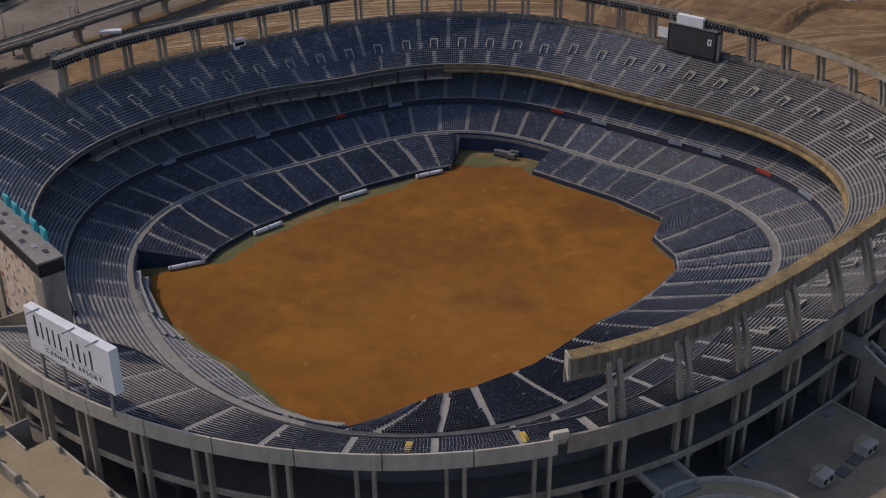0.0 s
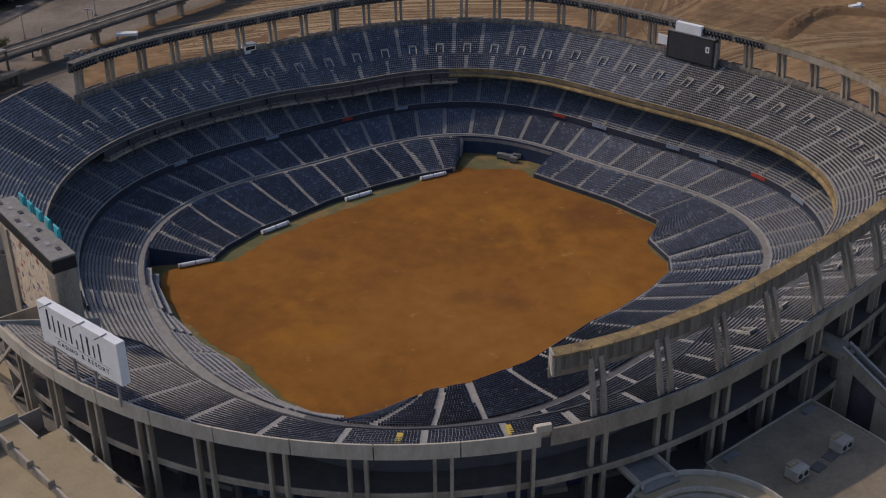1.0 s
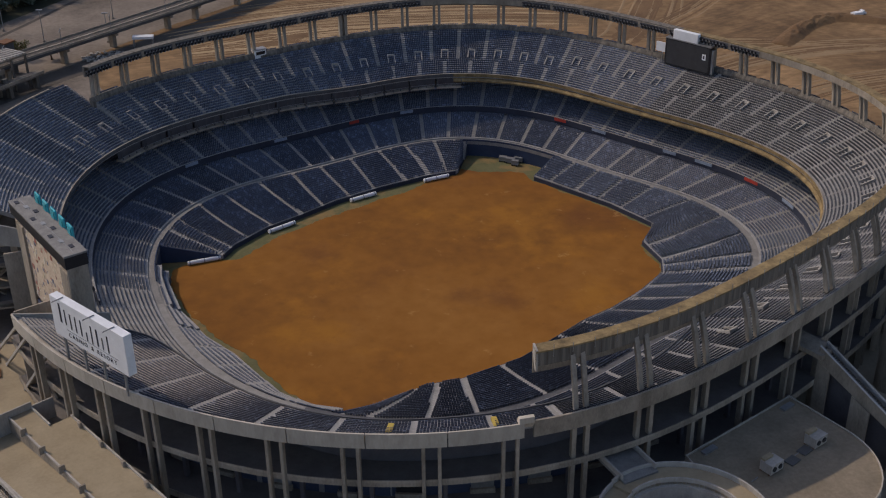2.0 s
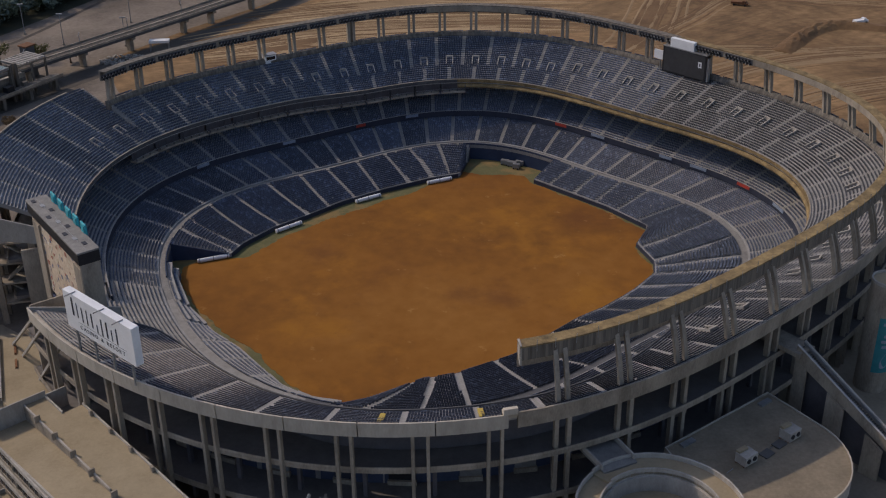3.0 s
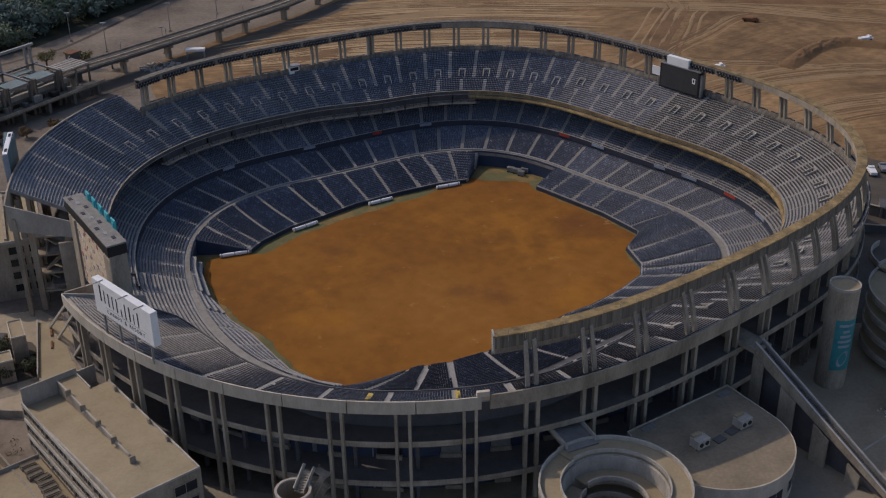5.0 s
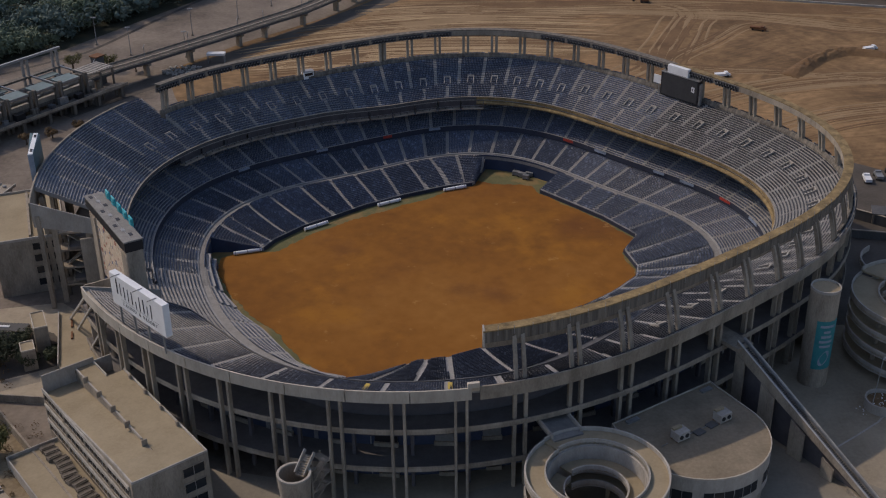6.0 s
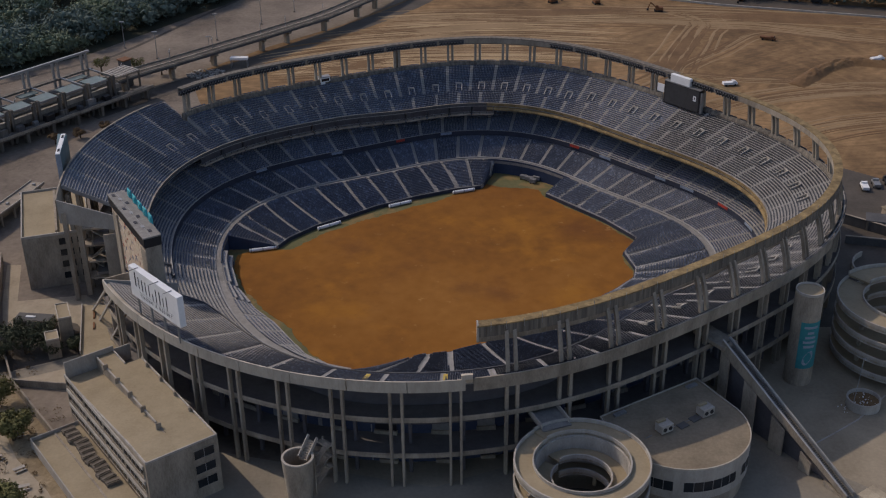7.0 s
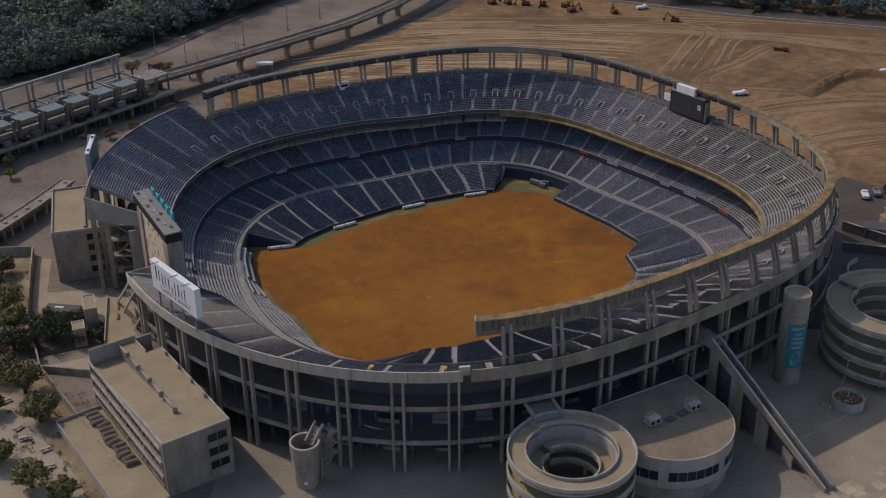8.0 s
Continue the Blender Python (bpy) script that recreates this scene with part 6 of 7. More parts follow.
blot(117.0, 179.4, 17, 7, 60, 1.0, DARKSAND, "damp dark spread of turned earth")
blot(131.1, 208.0, 20, 6, 60, 2.0, DARKSAND, "damp dark spread of turned earth")
blot(196.7, 246.4, 50, 9, -12, 3.0, DARKSAND, "damp dark spread of turned earth")
blot(0.0, 224.9, 40, 7, 18, 4.0, PALESAND, "pale dry spread of scraped earth")
blot(28.8, 244.9, 34, 6, 10, 5.0, PALESAND, "pale dry spread of scraped earth")
blot(81.0, 266.9, 36, 6, 0, 6.0, DARKSAND, "damp dark spread of turned earth")
blot(-23.7, 193.2, 18, 5, 30, 7.0, DARKSAND, "damp dark spread of turned earth")
# service road beside the viaduct, coloured as its cast shadow, and the lane along the woods
strip("service_road", "service road with the viaduct's shadow in its dark colour", "road", flow([(-134.9, 139.5), (-107.1, 168.7), (-85.5, 189.6), (-60.9, 214.5), (-41.9, 235.2), (-15.3, 264.2), (9.0, 296.2), (30.9, 338.3)]), 12, 0.03, ROAD_AND_SHADE)
strip("lot_edge_lane", "narrow dark lane along the edge of the parking lot", "road", flow([(-184.7, 180.5), (-146.2, 211.4), (-135.2, 223.8), (-110.0, 269.9), (-80.6, 322.6), (-54.7, 369.0)]), 2.2, 0.034, ROAD_AND_SHADE)

# low ridge of heaped earth
bm = bmesh.new()
bmesh.ops.create_grid(bm, x_segments=60, y_segments=14, size=1)
RIDGE = flow([(166.4, 149.8), (171.4, 154.1), (178.1, 161.2), (185.4, 168.6), (193.0, 173.5), (202.3, 176.9), (213.8, 173.2), (229.7, 164.3)], 10)
for v in bm.verts:
    u, w = v.co.x, v.co.y
    k = (u + 1) / 2 * (len(RIDGE) - 1.001)
    i = int(k)
    c = RIDGE[i].lerp(RIDGE[i + 1], k - i)
    dd = (RIDGE[i + 1] - RIDGE[i]).normalized()
    z = 2.6 * (1 - w * w) ** 1.5 * (1 - u * u) ** 0.5 + 0.9 * noise.noise((u * 12, w * 3, 2)) * (1 - w * w) * (1 - u * u)
    v.co = (c.x - dd.y * w * 5, c.y + dd.x * w * 5, z - 0.05)
tagged(part("earth_ridge", bm, DARKSAND), "low curved ridge of heaped earth", "earth mound")


# ---- trolley viaduct ----
VIA = [(-239.3, 34.0), (-197.9, 81.3), (-159.8, 124.9), (-125.0, 165.3), (-107.0, 182.6), (-90.1, 198.9), (-69.7, 218.5), (-58.6, 229.6), (-41.1, 247.4), (-25.0, 269.4), (-15.7, 283.8), (2.5, 319.1), (18.8, 366.6)]


def along(pts, step):
    out = []
    for a, b in zip(pts, pts[1:]):
        d = math.dist(a, b)
        n = max(1, int(d / step))
        out += [(a[0] + (b[0] - a[0]) * k / n, a[1] + (b[1] - a[1]) * k / n) for k in range(n)]
    return out + [pts[-1]]


def ribbon(pts, offs, zs):
    """A closed box ribbon along pts: offs from side to side, zs low to high."""
    V, F = [], []
    for i, p in enumerate(pts):
        a, b = Vector(pts[max(0, i - 1)]), Vector(pts[min(len(pts) - 1, i + 1)])
        n = Vector((-(b - a).y, (b - a).x)).normalized()
        for o, z in ((offs[0], zs[0]), (offs[1], zs[0]), (offs[1], zs[1]), (offs[0], zs[1])):
            V.append((p[0] + n.x * o, p[1] + n.y * o, z))
    for i in range(len(pts) - 1):
        for c in range(4):
            F.append((4 * i + c, 4 * i + (c + 1) % 4, 4 * i + 4 + (c + 1) % 4, 4 * i + 4 + c))
    F += [(3, 2, 1, 0), tuple(4 * (len(pts) - 1) + c for c in range(4))]
    return V, F


def viaduct():
    t = thing("trolley_viaduct", "elevated concrete trolley viaduct on T-shaped piers", "viaduct")
    line = [tuple(p) for p in flow(VIA, 4)]
    for name, offs, zs, mat in (("deck", (-4.4, 4.4), (6.9, 7.7), FRONTWALL), ("girder", (-2.6, 2.6), (5.9, 6.9), FRONTWALL), ("parapet", (-4.5, -4.25), (7.7, 8.5), CONCRETE), ("parapet", (4.25, 4.5), (7.7, 8.5), CONCRETE), ("track_bed", (-3.4, -0.6), (7.7, 7.9), ROAD_AND_SHADE), ("track_bed", (0.6, 3.4), (7.7, 7.9), ROAD_AND_SHADE), ("walkway", (-0.45, 0.45), (7.7, 8.2), CONCRETE)):
        V, F = ribbon(line, offs, zs)
        part(name, data_mesh(name, V, F, mat), mat, t)
    for i, p in enumerate(along(VIA, 24)[1:-1]):
        q = along(VIA, 24)[i + 2]
        m = frame_of(p, (q[0] - p[0], q[1] - p[1]))
        put("pier", CONCRETE, t, m, ((-0.9, -1.3, 0), (0.9, 1.3, 5.0)), ((-1.0, -3.0, 5.0), (1.0, 3.0, 5.9)), bevel=0.15)
    for i, p in enumerate(along(VIA, 40)[1:-1]):
        put("catenary_mast", METAL, t, frame_of(p, (1, 0)), ((-0.12, -0.12, 8.2), (0.12, 0.12, 13.5)), ((-0.08, -2.4, 13.0), (0.08, 2.4, 13.2)))


viaduct()


def station():
    t = thing("trolley_station", "elevated trolley station with portal frames and greenish canopies", "station")
    m = frame_of((-125.0, 165.3), (-39.4, -45.6))
    L = 96
    for y in (-9, 4.8):
        put("platform", STREAKED, t, m, ((8, y, 6.0), (L, y + 4.2, 8.6)))
    put("lower_deck", STREAKED, t, m, ((-4, 10.9, 4.4), (L + 4, 15.0, 5.4)), label="lower access deck")
    put("deck_edge", CONCRETE, t, m, ((-4, 15.0, 5.0), (L + 4, 15.3, 6.1)), label="weathered edge beam")
    for k in range(9):
        put("deck_pier", STREAKED, t, m, ((-2 + k * 12, 12.0, 0), (-0.6 + k * 12, 14.4, 4.4)), bevel=0.1)
    put("platform_paving", PALE_CONCRETE, t, m, ((8, 6.4, 8.6), (L, 8.9, 8.66)), label="pale platform paving")
    put("platform_edge", CONCRETE, t, m, ((8, 9.0, 7.4), (L, 9.18, 9.2)))
    for k in range(6):
        x = 9.5 + k * 14.5
        f = thing_part("portal_frame", t, "tall paired steel portal frame")
        for dx in (0, 2.4):
            put("post", METAL, f, m, ((x + dx, -10.9, 0), (x + dx + 0.8, -10.0, 19.4)))
        put("crossbeam", METAL, f, m, ((x, -10.0, 11.6), (x + 0.6, 9.0, 12.3)))
    put("top_beam", METAL, t, m, ((8, -11.0, 19.0), (L, -9.9, 19.9)))
    put("mid_beam", STREAKED, t, m, ((8, -11.6, 11.4), (L, -9.2, 12.2)))
    for k in range(7):
        x = 12 + k * 12.3
        for dx in (0, 2.2):
            put("column", STREAKED, t, m, ((x + dx, 9.2, 0), (x + dx + 1.2, 10.8, 14.0)), bevel=0.1)
        put("canopy", CANOPY, t, m, ((x + 3.45, 3.2, 12.9), (x + 12.25, 10.4, 13.3)), label="dull greenish canopy roof")
        put("fascia", METAL, t, m, ((x + 3.5, 10.4, 12.5), (x + 12.0, 10.6, 13.4)))
        if k % 2 == 0:
            put("canopy", CANOPY, t, m, ((x + 2, -9.0, 10.6), (x + 10.5, -5.0, 11.0)))
    for k in range(10):
        x = 10 + k * 8.6
        put("pier", STREAKED, t, m, ((x, -8.4, 0), (x + 1.4, 8.4, 6.0)), bevel=0.1)
    for k in range(12):
        x = 10 + k * 7
        put("platform_box", (STREAKED, BLACK, METAL, FRONTWALL)[k % 4], t, m, ((x, 11.0, 5.4), (x + 2.0 + k % 3, 12.6 + k % 2, 6.9 + 0.5 * (k % 3))))
        put("bench", METAL, t, m, ((x + 1, -7.6 + 13 * (k % 2), 8.6), (x + 4.5, -7.0 + 13 * (k % 2), 9.5)))
    for a in (-0.6, 10.4):
        put("rafter_beam", CONCRETE, t, m, ((-1.4, a + 0.1, 12.2), (11.6, a + 0.4, 12.6)))
    for a, b in ((-1.2, 0.2), (-1.2, 10.3), (5.0, 0.2), (5.0, 10.3)):
        put("rafter_post", STREAKED, t, m, ((a, b - 0.3, 0), (a + 0.7, b + 0.3, 12.2)))
    # pale rafters at the open end
    for k in range(9):
        put("rafter", PALE_CONCRETE, t, m, ((-1.0 + k * 1.4, 0.5, 12.6), (-0.3 + k * 1.4, 10.5, 12.9)))
    for y in (-4.9, 4.8):
        put("rail", METAL, t, m, ((8, y, 8.6), (L, y + 0.1, 9.7)))
    kiosk = thing("lift_kiosk", "small dark lift kiosk with a rusty roof", "kiosk")
    put("wall", FRONTWALL, kiosk, m, ((-9, -8.6, 0), (-5, -5.0, 12.0)))
    put("roof", RUST, kiosk, m, ((-9.4, -9.0, 12.0), (-4.6, -4.6, 12.5)))
    rt = thing("round_turret", "round concrete turret at the station's end", "tower")
    q = m @ Vector((L + 2, 19, 0))
    bm = bmesh.new()
    prism(bm, disc_ring(q.x, q.y, 3.2, 28), 0, 3.6)
    part("wall", bm, STREAKED, rt)
    part("rim", wall_ring(disc_ring(q.x, q.y, 3.3, 28), 3.6, 4.3, 0.4), CONCRETE, rt)


def thing_part(name, parent, label):
    ob = new(name)
    ob.parent = parent
    return tagged(ob, label)


station()


# ---- vegetation ----
def leaf_cloud(V, F, c, r, n, size, rng, flat=0.75, tilt=0.28):
    """Small leaf quads scattered through an uneven ball."""
    for _ in range(n):
        d = Vector((rng.gauss(0, 1), rng.gauss(0, 1), rng.gauss(0, 1))).normalized()
        k = r * (0.55 + 0.45 * rng.random() ** 0.5) * (0.75 + 0.5 * (noise.noise((c[0] + d.x * 2, c[1] + d.y * 2, c[2] + d.z * 2)) + 0.5))
        p = Vector(c) + Vector((d.x * k, d.y * k, d.z * k * flat))
        a = (d.cross(Vector((rng.gauss(0, 1), rng.gauss(0, 1), rng.gauss(0, 1)))).normalized() + Vector((rng.gauss(0, 1), rng.gauss(0, 1), rng.gauss(0, 1))) * tilt) * size * rng.uniform(0.6, 1.3)
        b = d.cross(a)
        if b.length < 1e-3:
            continue
        b = b.normalized() * size * rng.uniform(0.5, 1.0)
        i = len(V)
        V += [tuple(p - a * 0.5), tuple(p + b * 0.5), tuple(p + a * 0.5 + d * size * 0.2), tuple(p - b * 0.5)]
        F.append((i, i + 1, i + 2, i + 3))


def tree(x, y, h, r, seed, mat=None, label="broad dusty green tree", clumps=16, per=110, size=0.55):
    rng = random.Random(seed)
    t = thing("tree", label, "tree", at=(x, y, 0))
    bm = bmesh.new()
    bmesh.ops.create_cone(bm, cap_ends=True, segments=10, radius1=0.09 * r + 0.08, radius2=0.05 * r + 0.04, depth=h * 0.5, matrix=pose(0, 0, h * 0.25))
    part("trunk", bm, BARK, t)
    V, F = [], []
    for k in range(clumps):
        a = k * 2.4 + rng.uniform(-0.3, 0.3)
        q = r * (0.25 + 0.55 * rng.random())
        c = (q * math.cos(a), q * math.sin(a), h * rng.uniform(0.52, 0.88))
        leaf_cloud(V, F, c, r * rng.uniform(0.3, 0.48), per, size, rng)
        if k < 6:
            bm = bmesh.new()
            beam(bm, (0, 0, h * 0.4), (c[0] * 0.9, c[1] * 0.9, c[2] * 0.95), 0.05 * r)
            part("limb", bm, BARK, t)
    part("crown", data_mesh("crown", V, F, mat or LEAF), mat or LEAF, t)
    return t


NEAR_TREES = [(-134.8, -25.3, 8, 6.4), (-142.6, -14.4, 7, 5.6), (-128.2, -37.2, 7, 5.0), (-115.8, -70.1, 8.5, 6.0), (-107.8, -83.9, 7.5, 5.2), (-124.4, -61.9, 7, 5.0), (-102.5, -111.3, 7, 4.6), (-93.2, -116.6, 5.6, 3.6), (-113.6, -101.4, 6, 4.2), (-142.9, -1.3, 6, 4.6), (-121.8, -79.5, 5.4, 3.8), (-135.9, -84.0, 7, 5.0), (-142.3, -44.4, 6, 4.6), (-151.9, -29.0, 7, 5.4)]
for k, (x, y, h, r) in enumerate(NEAR_TREES):
    tree(x, y, h, r, 100 + k, clumps=22, per=120, size=0.7)
for k, (x, y, h, r) in enumerate([(-114.9, -43.6, 8, 5.5), (-110.2, -39.4, 7, 4.6), (-118.8, -39.2, 7.5, 4.8), (-125.6, -47.2, 6, 4.8), (-131.0, -49.0, 6, 4.6), (-121.4, -47.6, 5.5, 3.8), (-107.4, -44.6, 5, 3.4), (-100.7, -43.7, 5, 2.6)]):
    tree(x, y, h, r, 140 + k, NIGHTLEAF, "dense dark green tree between the plant buildings")
for k, (x, y, h, r) in enumerate([(-139.8, 190.4, 9, 5.0), (-124.8, 190.5, 8, 4.4), (-112.5, 187.8, 6, 3.4), (-166.7, 87.1, 5, 3.0), (-163.1, 76.1, 4, 2.4), (-142.0, 109.7, 4.5, 2.8), (-133.5, 115.0, 4, 2.6), (-209.8, 62.4, 4, 2.4), (-124.9, 121.8, 4, 2.4)]):
    tree(x, y, h, r, 160 + k, label="brownish scrubby tree on the parking lot", mat=BRUSH if k in (2, 5, 6, 8) else None, clumps=11, per=70)
# shrubs on the slope
rng = random.Random(5)
V, F = [], []
for k in range(170):
    u, w = rng.random(), rng.uniform(1.5, 26)
    x, y = -135.2 + 59.2 * u - w * 0.8, 3.9 - 119.5 * u - w * 0.55
    leaf_cloud(V, F, (x, y, 0.5), rng.uniform(0.5, 1.5), 26, 0.4, rng)
tagged(part("shrubs", data_mesh("shrubs", V, F, BRUSH), BRUSH), "dry brown shrubs on the planted slope", "shrub", kind="stuff")
# far woods
def crown_clumps(V, F, x, y, h, r, rng, clumps, leaves=24):
    """A broad crown of small uneven clumps that rise from low skirts to a rounded top."""
    for c in range(clumps):
        a, q = rng.uniform(0, 6.28), r * rng.random() ** 0.6 * 0.75
        cz = h * (0.28 + 0.55 * (1 - (q / r) ** 2) * rng.uniform(0.6, 1.1))
        k = r * rng.uniform(0.2, 0.4)
        o = (x + q * math.cos(a), y + q * math.sin(a), cz)
        n0 = len(V)
        ph = rng.uniform(0, 90)
        for vx, vy, vz in BALL_V:
            e = 0.52 * k * (1 + 0.8 * noise.noise((vx * 1.9 + ph, vy * 1.9, vz * 1.9)))
            V.append((o[0] + vx * e, o[1] + vy * e, o[2] + vz * e * 0.8))
        F.extend([(i + n0, j + n0, l + n0) for i, j, l in BALL_F])
        leaf_cloud(V, F, o, k * 1.5, leaves, 0.2 * k + 0.55, rng, 0.8, 0.9)


bm = bmesh.new()
bmesh.ops.create_icosphere(bm, subdivisions=1, radius=1)
BALL_V = [tuple(v.co) for v in bm.verts]
BALL_F = [tuple(v.index for v in f.verts) for f in bm.faces]
bm.free()


def woods(label, spots, seed, mat):
    rng = random.Random(seed)
    V, F = [], []
    for x, y in spots:
        h = 4.5 + 14 * rng.random() ** 1.4
        r = h * rng.uniform(0.4, 0.75)
        crown_clumps(V, F, x, y, h, r, rng, 9)
        leaf_cloud(V, F, (x, y, h * 0.58), r * 0.95, 60, 0.9, rng, 0.85, 0.9)
    me = data_mesh("woods", V, F, mat)
    me.polygons.foreach_set("use_smooth", [True] * len(me.polygons))
    tagged(part("woods", me, mat), label, "woods", kind="stuff")


rng = random.Random(6)
edge = [(-232.5, 158.6), (-183.8, 195.7), (-154.4, 221.5), (-112.5, 279.8), (-79.0, 323.2), (-41.1, 386.4)]
spots = []
for k in range(1700):
    u = rng.random() ** 0.8 * 4.999
    i = int(u)
    a, b = edge[i], edge[i + 1]
    x, y = a[0] + (b[0] - a[0]) * (u - i), a[1] + (b[1] - a[1]) * (u - i)
    w = 5 + rng.random() ** 1.3 * 210
    if noise.noise((x / 40 - w / 40, y / 40, 0)) < -0.42 and w > 30:
        continue
    spots.append((x - w * 0.86, y + w * 0.42))
olive = [p for p in spots if noise.noise((p[0] / 30, p[1] / 30, 4)) + 0.25 * rng.uniform(-1, 1) > 0.12]
chosen = set(olive)
woods("dense dark green riverside woods", [p for p in spots if p not in chosen], 61, DARKLEAF)
woods("paler olive trees among the riverside woods", olive, 63, OLIVE)
spots = []
for k in range(520):
    x = 10 + 447 * rng.random()
    spots.append((x, 335 - 0.379 * (x - 50) + 90 * rng.random() ** 2))
woods("dark tree line beyond the far road", spots, 62, DARKLEAF)
for k, (x, y) in enumerate([(-233.1, 271.4), (-279.9, 231.0), (-226.9, 254.0), (-292.9, 262.5)]):
    w = thing("warehouse", "pale flat building among the woods", "building", at=(x, y, 0), turn=25)
    part("wall", boxes(((-11, -6, 0), (11, 6, 5))), PALE_CONCRETE, w)
    part("roof", boxes(((-11.4, -6.4, 5), (11.4, 6.4, 5.4))), WHITE, w)


# ---- vehicles and machines on the earth ----
def truck(x, y, turn, mat, label, l=6.5, w=2.3):
    t = thing("truck", label, "truck", at=(x, y, 0), turn=turn)
    part("bed", boxes(((-l / 2, -w / 2, 0.7), (l * 0.15, w / 2, 1.7))), mat, t)
    part("cab", boxes(((l * 0.15, -w / 2, 0.6), (l / 2, w / 2, 1.4)), ((l * 0.17, -w / 2 + 0.15, 1.4), (l * 0.36, w / 2 - 0.15, 2.2))), mat, t)
    part("windscreen", boxes(((l * 0.36, -w / 2 + 0.25, 1.42), (l * 0.38, w / 2 - 0.25, 2.1))), GLASS, t)
    for xx in (-l * 0.32, l * 0.32):
        for yy in (-w / 2, w / 2):
            bm = bmesh.new()
            bmesh.ops.create_cone(bm, cap_ends=True, segments=12, radius1=0.48, radius2=0.48, depth=0.3, matrix=pose(xx, yy, 0.48, 90))
            part("wheel", bm, BLACK, t)


def digger(x, y, turn, label):
    t = thing("excavator", label, "excavator", "earth-moving machines", at=(x, y, 0), turn=turn)
    for yy in (-1.6, 1.0):
        part("track", boxes(((-2.2, yy, 0), (2.2, yy + 0.6, 0.9))), BLACK, t)
    part("body", boxes(((-2.2, -1.4, 0.9), (1.6, 1.4, 2.4))), RUST, t)
    part("cab", boxes(((0.3, 0.2, 2.4), (1.7, 1.4, 3.4))), RUST, t)
    bm = bmesh.new()
    beam(bm, (1.5, -0.5, 2.0), (4.2, -0.5, 4.6), 0.5)
    part("boom", bm, RUST, t)
    bm = bmesh.new()
    beam(bm, (4.2, -0.5, 4.6), (5.6, -0.5, 1.2), 0.4)
    part("arm", bm, RUST, t)
    part("bucket", boxes(((5.1, -1.0, 0.4), (6.2, 0.0, 1.4))), BLACK, t)


truck(138.5, 152.5, 8, WHITE, "white pickup truck parked on bare earth")
truck(214.0, 178.8, 15, WHITE, "white pickup truck near the earth ridge")
truck(118.2, 288.5, 20, WHITE, "white service truck among the machines")
truck(173.7, 213.0, -30, RUST, "dark brown truck on the graded earth", 7.5)
for k, (x, y) in enumerate([(36.8, 303.4), (45.6, 303.0), (55.2, 299.9), (64.6, 297.3), (77.0, 293.9), (79.2, 285.4), (101.8, 281.4), (131.5, 264.5), (179.3, 279.0)]):
    digger(x, y, 40 + 70 * k, "brown excavator standing on the earthworks")
# parked row beside the far road
for k in range(6):
    truck(161.0 + k * 11.27, 293.0 - k * 4.32, -25, (METAL, RUST, BLACK)[k % 3], ("grey", "brown", "black")[k % 3] + " truck parked beside the far road", 6.0)

# ---- light poles on the lot ----
for x, y, h in ((-157.3, 43.5, 14), (-118.1, 210.9, 13), (-93.1, 236.8, 13), (-73.3, 260.9, 13), (-136.3, 228.1, 13), (-92.5, 204.8, 12), (-57.8, 281.1, 13)):
    p = thing("light_pole", "tall thin steel parking lot light pole", "light pole", "parking lot poles", at=(x, y, 0))
    bm = bmesh.new()
    bmesh.ops.create_cone(bm, cap_ends=True, segments=8, radius1=0.2, radius2=0.12, depth=h, matrix=pose(0, 0, h / 2))
    part("pole", bm, METAL, p)
    part("lamp_head", boxes(((-1.2, -0.35, h - 0.1), (1.2, 0.35, h + 0.25))), METAL, p)
    part("base", boxes(((-0.5, -0.5, 0), (0.5, 0.5, 0.8))), CONCRETE, p)

# site office and rubble beyond the light ring
so = thing("site_office", "white site canopy on thin legs", "shelter", at=(-78.2, 196.3, 0), turn=-4)
part("roof", boxes(((-4, -1.5, 3.6), (4, 1.5, 4.6))), WHITE, so)
for x in (-3.8, 3.5):
    for y in (-1.4, 1.1):
        part("leg", boxes(((x, y, 0), (x + 0.3, y + 0.3, 3.6))), METAL, so)
rng = random.Random(8)
bm = bmesh.new()
for k in range(150):
    a, r = rng.uniform(0, 6.28), 9 * rng.random() ** 0.5
    s = rng.uniform(0.3, 1.1)
    box(bm, (-s / 2, -s / 2, 0), (s / 2, s / 2, s * 0.6), pose(-92.2 + r * math.cos(a), 187.0 + r * 0.7 * math.sin(a), 0, 0, 0, rng.uniform(0, 90)))
tagged(part("rubble", bm, PALE_CONCRETE), "heap of pale broken concrete rubble", "rubble", kind="stuff")


# ---- yard furniture below the slope ----
for k, (x, y, turn) in enumerate([(-110.0, -91.5, 20), (-103.2, -96.5, 35), (-92.1, -111.5, 30), (-107.0, -82.3, 10), (-113.0, -86.8, 60), (-100.4, -103.5, 15), (-119.9, -74.2, 40)]):
    t = thing("picnic_table", "pale weathered picnic table standing in the dusty yard", "table", "yard tables", at=(x, y, 0.05), turn=turn)
    part("tabletop", boxes(((-1.4, -0.5, 0.75), (1.4, 0.5, 0.85))), PALE_CONCRETE, t)
    for yy in (-1.1, 0.75):
        part("bench", boxes(((-1.4, yy, 0.42), (1.4, yy + 0.35, 0.5))), PALE_CONCRETE, t)
    for xx in (-1.0, 0.85):
        part("trestle", boxes(((xx, -1.0, 0), (xx + 0.15, 1.0, 0.42)), ((xx, -0.2, 0.42), (xx + 0.15, 0.2, 0.75))), RUST, t)

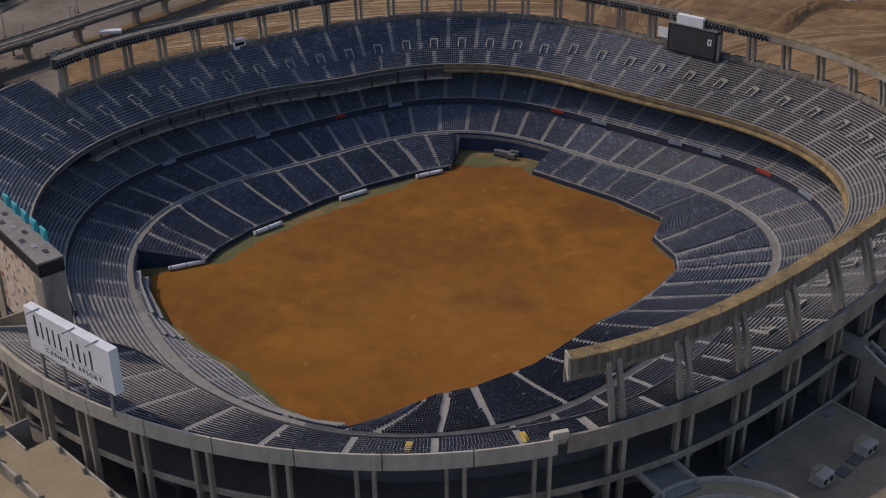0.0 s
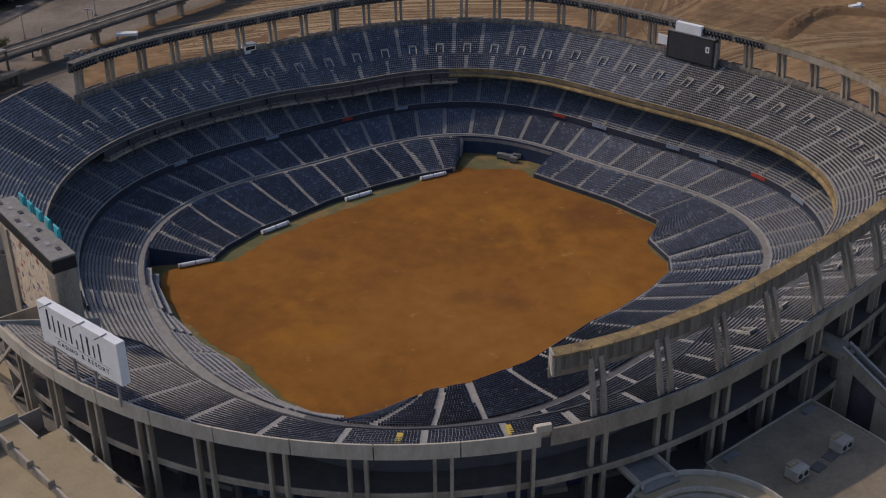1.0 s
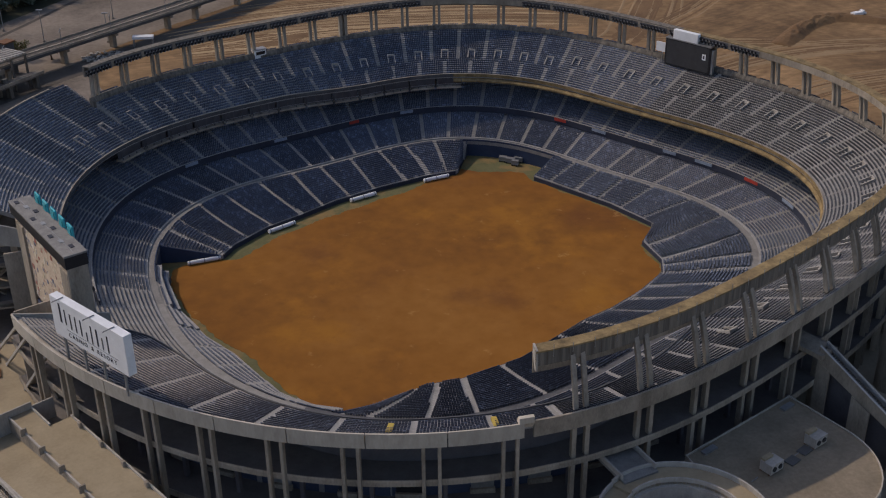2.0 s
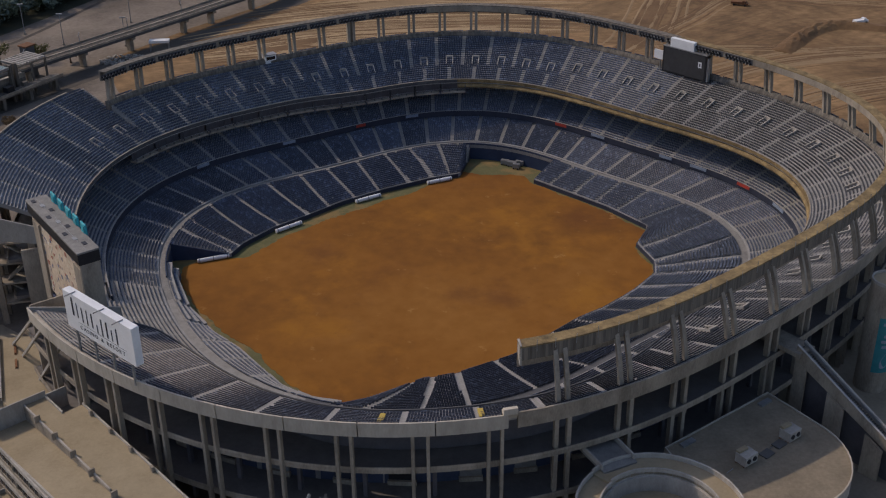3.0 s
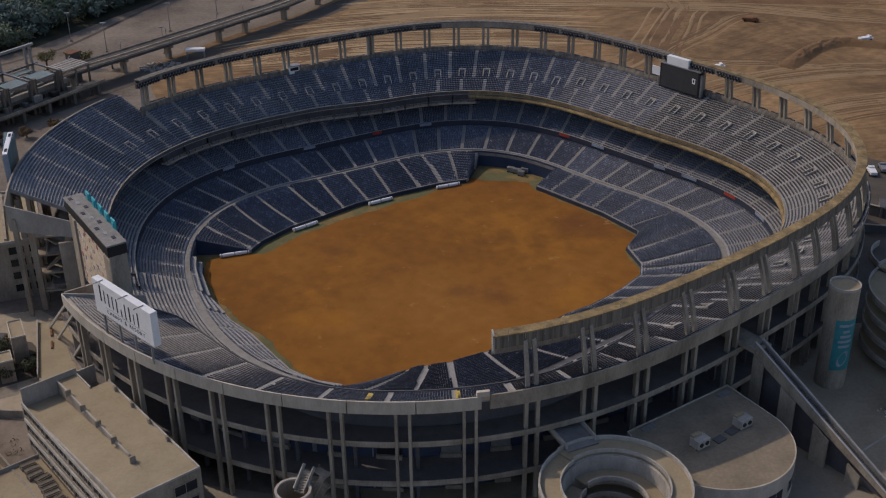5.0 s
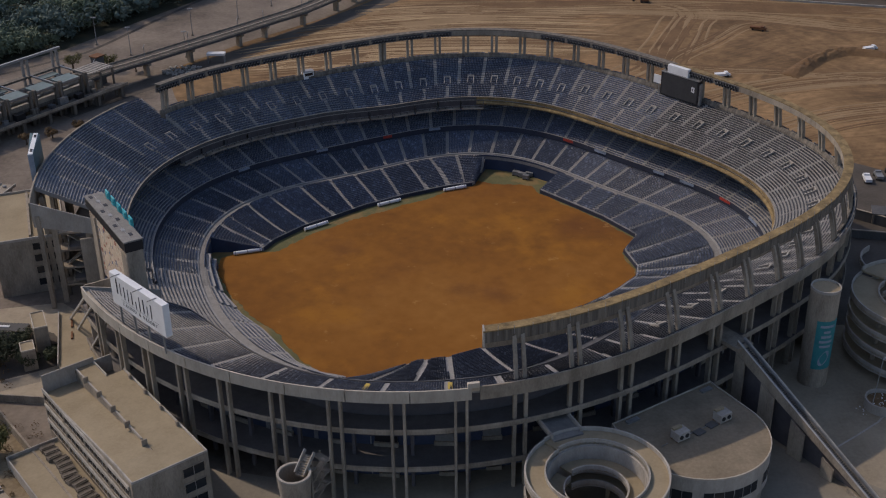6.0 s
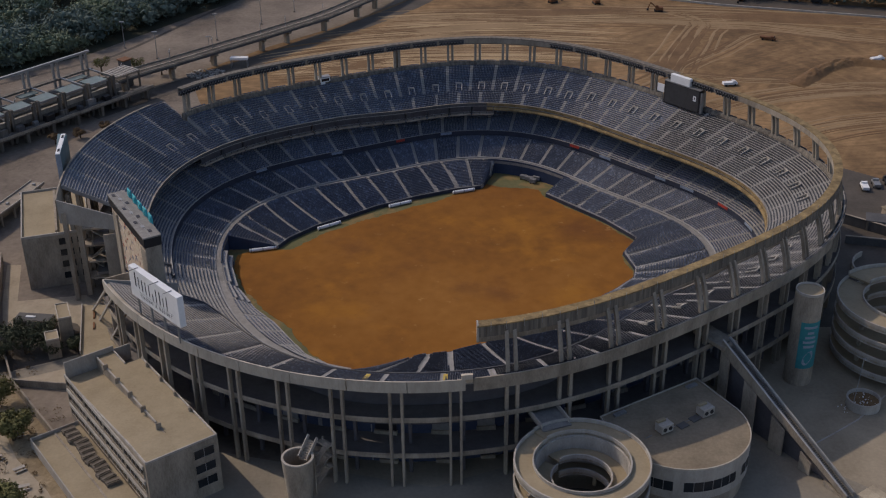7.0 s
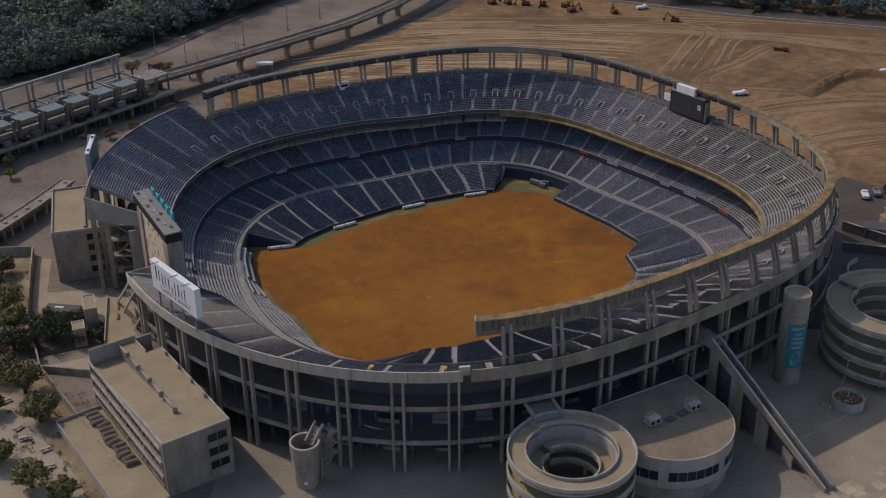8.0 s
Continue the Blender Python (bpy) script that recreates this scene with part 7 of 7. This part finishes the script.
# ---- sheds in the service yard ----
for x, y, l, w, h, turn, mat, tone in ((152.7, 13.1, 12, 6, 3.6, -20, FRONTWALL, "dark"), (160.2, 21.3, 9, 5, 3.2, 10, ROOFTAN, "tan"), (166.6, 29.4, 14, 4, 3.0, 20, PALE_CONCRETE, "pale"), (157.7, -1.9, 8, 5, 3.2, -10, FRONTWALL, "dark"), (173.7, 16.4, 7, 3, 2.8, 70, PALEBLUE, "blue"), (176.1, 35.5, 12, 3, 3, 15, CONCRETE, "grey")):
    t = thing("service_shed", tone + " flat-roofed shed in the service yard", "shed", "service sheds", at=(x, y, 0), turn=turn)
    part("wall", boxes(((-l / 2, -w / 2, 0), (l / 2, w / 2, h))), CONCRETE, t)
    part("roof", boxes(((-l / 2 - 0.3, -w / 2 - 0.3, h), (l / 2 + 0.3, w / 2 + 0.3, h + 0.25))), mat, t)
    part("door", boxes(((-1.0, -w / 2 - 0.06, 0.05), (1.0, -w / 2, 2.3))), BLACK, t)
for k in range(5):
    truck(157.6 + k * 4.96, 44.2 + k * 2.05, 80, (WHITE, METAL, BLACK)[k % 3], ("white", "grey", "black")[k % 3] + " pickup truck parked behind the stadium", 5.6)
box_m = frame_of((147.2, 14.2), (0.86, -0.5))
con = thing("container", "teal-blue steel container in the service yard", "container")
put("body", BRIGHT_TEAL, con, box_m, ((0, 0, 0.15), (7.0, 2.6, 2.9)), bevel=0.06)
for k in range(13):
    put("rib", BRIGHT_TEAL, con, box_m, ((0.4 + 0.5 * k, -0.06, 0.3), (0.6 + 0.5 * k, 0.0, 2.8)))
for x in (0.2, 6.4):
    put("skid", BLACK, con, box_m, ((x, 0.1, 0), (x + 0.4, 2.5, 0.15)))
for x, y, u, v, h, n in ((140.5, 18.0, 0.72, -0.69, 3.4, 22), (136.0, 4.0, 0.95, -0.3, 2.6, 26)):
    rw = thing("retaining_wall", "dark concrete retaining wall beside the service ramp", "wall", "service yard walls")
    wm = frame_of((x, y), (u, v))
    put("panel", FRONTWALL, rw, wm, ((0, 0, 0), (n, 0.5, h)), bevel=0.04)
    put("coping", CONCRETE, rw, wm, ((-0.1, -0.1, h), (n + 0.1, 0.6, h + 0.25)), bevel=0.03)
wl_ring = disc_ring(144.1, -15.5, 12, 24, 120, 230)
cw = thing("curved_wall", "pale curved low wall in the service yard", "wall")
bm = bmesh.new()
for a, b in zip(wl_ring, wl_ring[1:]):
    beam(bm, (*a, 0.9), (*b, 0.9), 0.4, 1.8)
part("panel", bm, PALE_CONCRETE, cw)

# ---- small lamps hung in the near concourses ----
rng = random.Random(21)
for s in list(np.arange(S_TIP + 1, BAYS, 0.5)) + list(np.arange(0.3, 8, 0.5)):
    for z in (7.2, 17.3):
        if rng.random() < 0.55:
            continue
        p = spot(np.array([s + rng.uniform(-0.2, 0.2)]), -2.4 - rng.random() * 1.5, z)[0]
        t = thing("concourse_lamp", "small white tube lamp hung under the concourse ceiling", "lamp", "concourse lamps", at=tuple(p), turn=math.degrees(float(theta(s))) + 90)
        part("tube", boxes(((-0.6, -0.1, -0.1), (0.6, 0.1, 0.1))), WHITE, t)
        part("rod", boxes(((-0.03, -0.03, 0.1), (0.03, 0.03, 0.7))), METAL, t)


# ---- low gallery along the parking lot ----
gal = thing("low_gallery", "long low concrete gallery with a flat roof and dark bays", "building")
line = [tuple(p) for p in flow([(-158.9, 8.0), (-153.0, 19.7), (-148.8, 29.4), (-142.8, 44.9), (-136.9, 62.7)], 5)]
for name, offs, zs, mat in (("roof", (-2.8, 2.8), (4.5, 5.0), CONCRETE), ("back_wall", (1.6, 1.9), (0, 4.5), CONCRETE), ("parapet", (-2.8, -2.5), (5.0, 5.5), PALE_CONCRETE), ("parapet", (2.5, 2.8), (5.0, 5.5), PALE_CONCRETE)):
    V, F = ribbon(line, offs, zs)
    part(name, data_mesh(name, V, F, mat), mat, gal)
for i in range(1, len(line) - 1, 2):
    a, b = line[i], line[i + 1]
    mm = frame_of(a, (b[0] - a[0], b[1] - a[1]))
    put("pillar", CONCRETE, gal, mm, ((-0.4, -2.6, 0), (0.4, -2.0, 4.5)))
    put("roof_vent", METAL, gal, mm, ((-0.5, -0.6, 5.0), (0.5, 0.4, 5.6)), bevel=0.05)

# ---- paler slabs set in the lit plaza ----
rng = random.Random(31)
# sunlight slipping through below the light ring, laid as a pale strip
strip("plaza_joint", "pale strip for a sliver of sunlight across the plaza", "paving", [(90.7, -99.9), (98.0, -95.4), (105.4, -90.6), (116.4, -80.6)], 0.45, 0.07, PALE_CONCRETE)
SLAB = material("patched_plaza_slab", (0.26, 0.215, 0.15), (0.44, 0.37, 0.27), 0.2, 0.92, 1.5, 0.12, random_tone=0.18)
for k in range(26):
    u, w = rng.uniform(0, 34), rng.uniform(0, 22)
    x, y = 87.5 + u * 0.83 + w * 0.3, -123.2 + u * 0.56 - w * 0.55
    s = rng.uniform(2.2, 4.6)
    t = thing("plaza_slab", "square concrete slab set in the worn plaza", "paving", "plaza slabs", at=(x, y, 0.026 + 0.0015 * k), turn=33)
    part("slab", boxes(((-s / 2, -s / 2, 0), (s / 2, s / 2, 0.012))), SLAB, t)
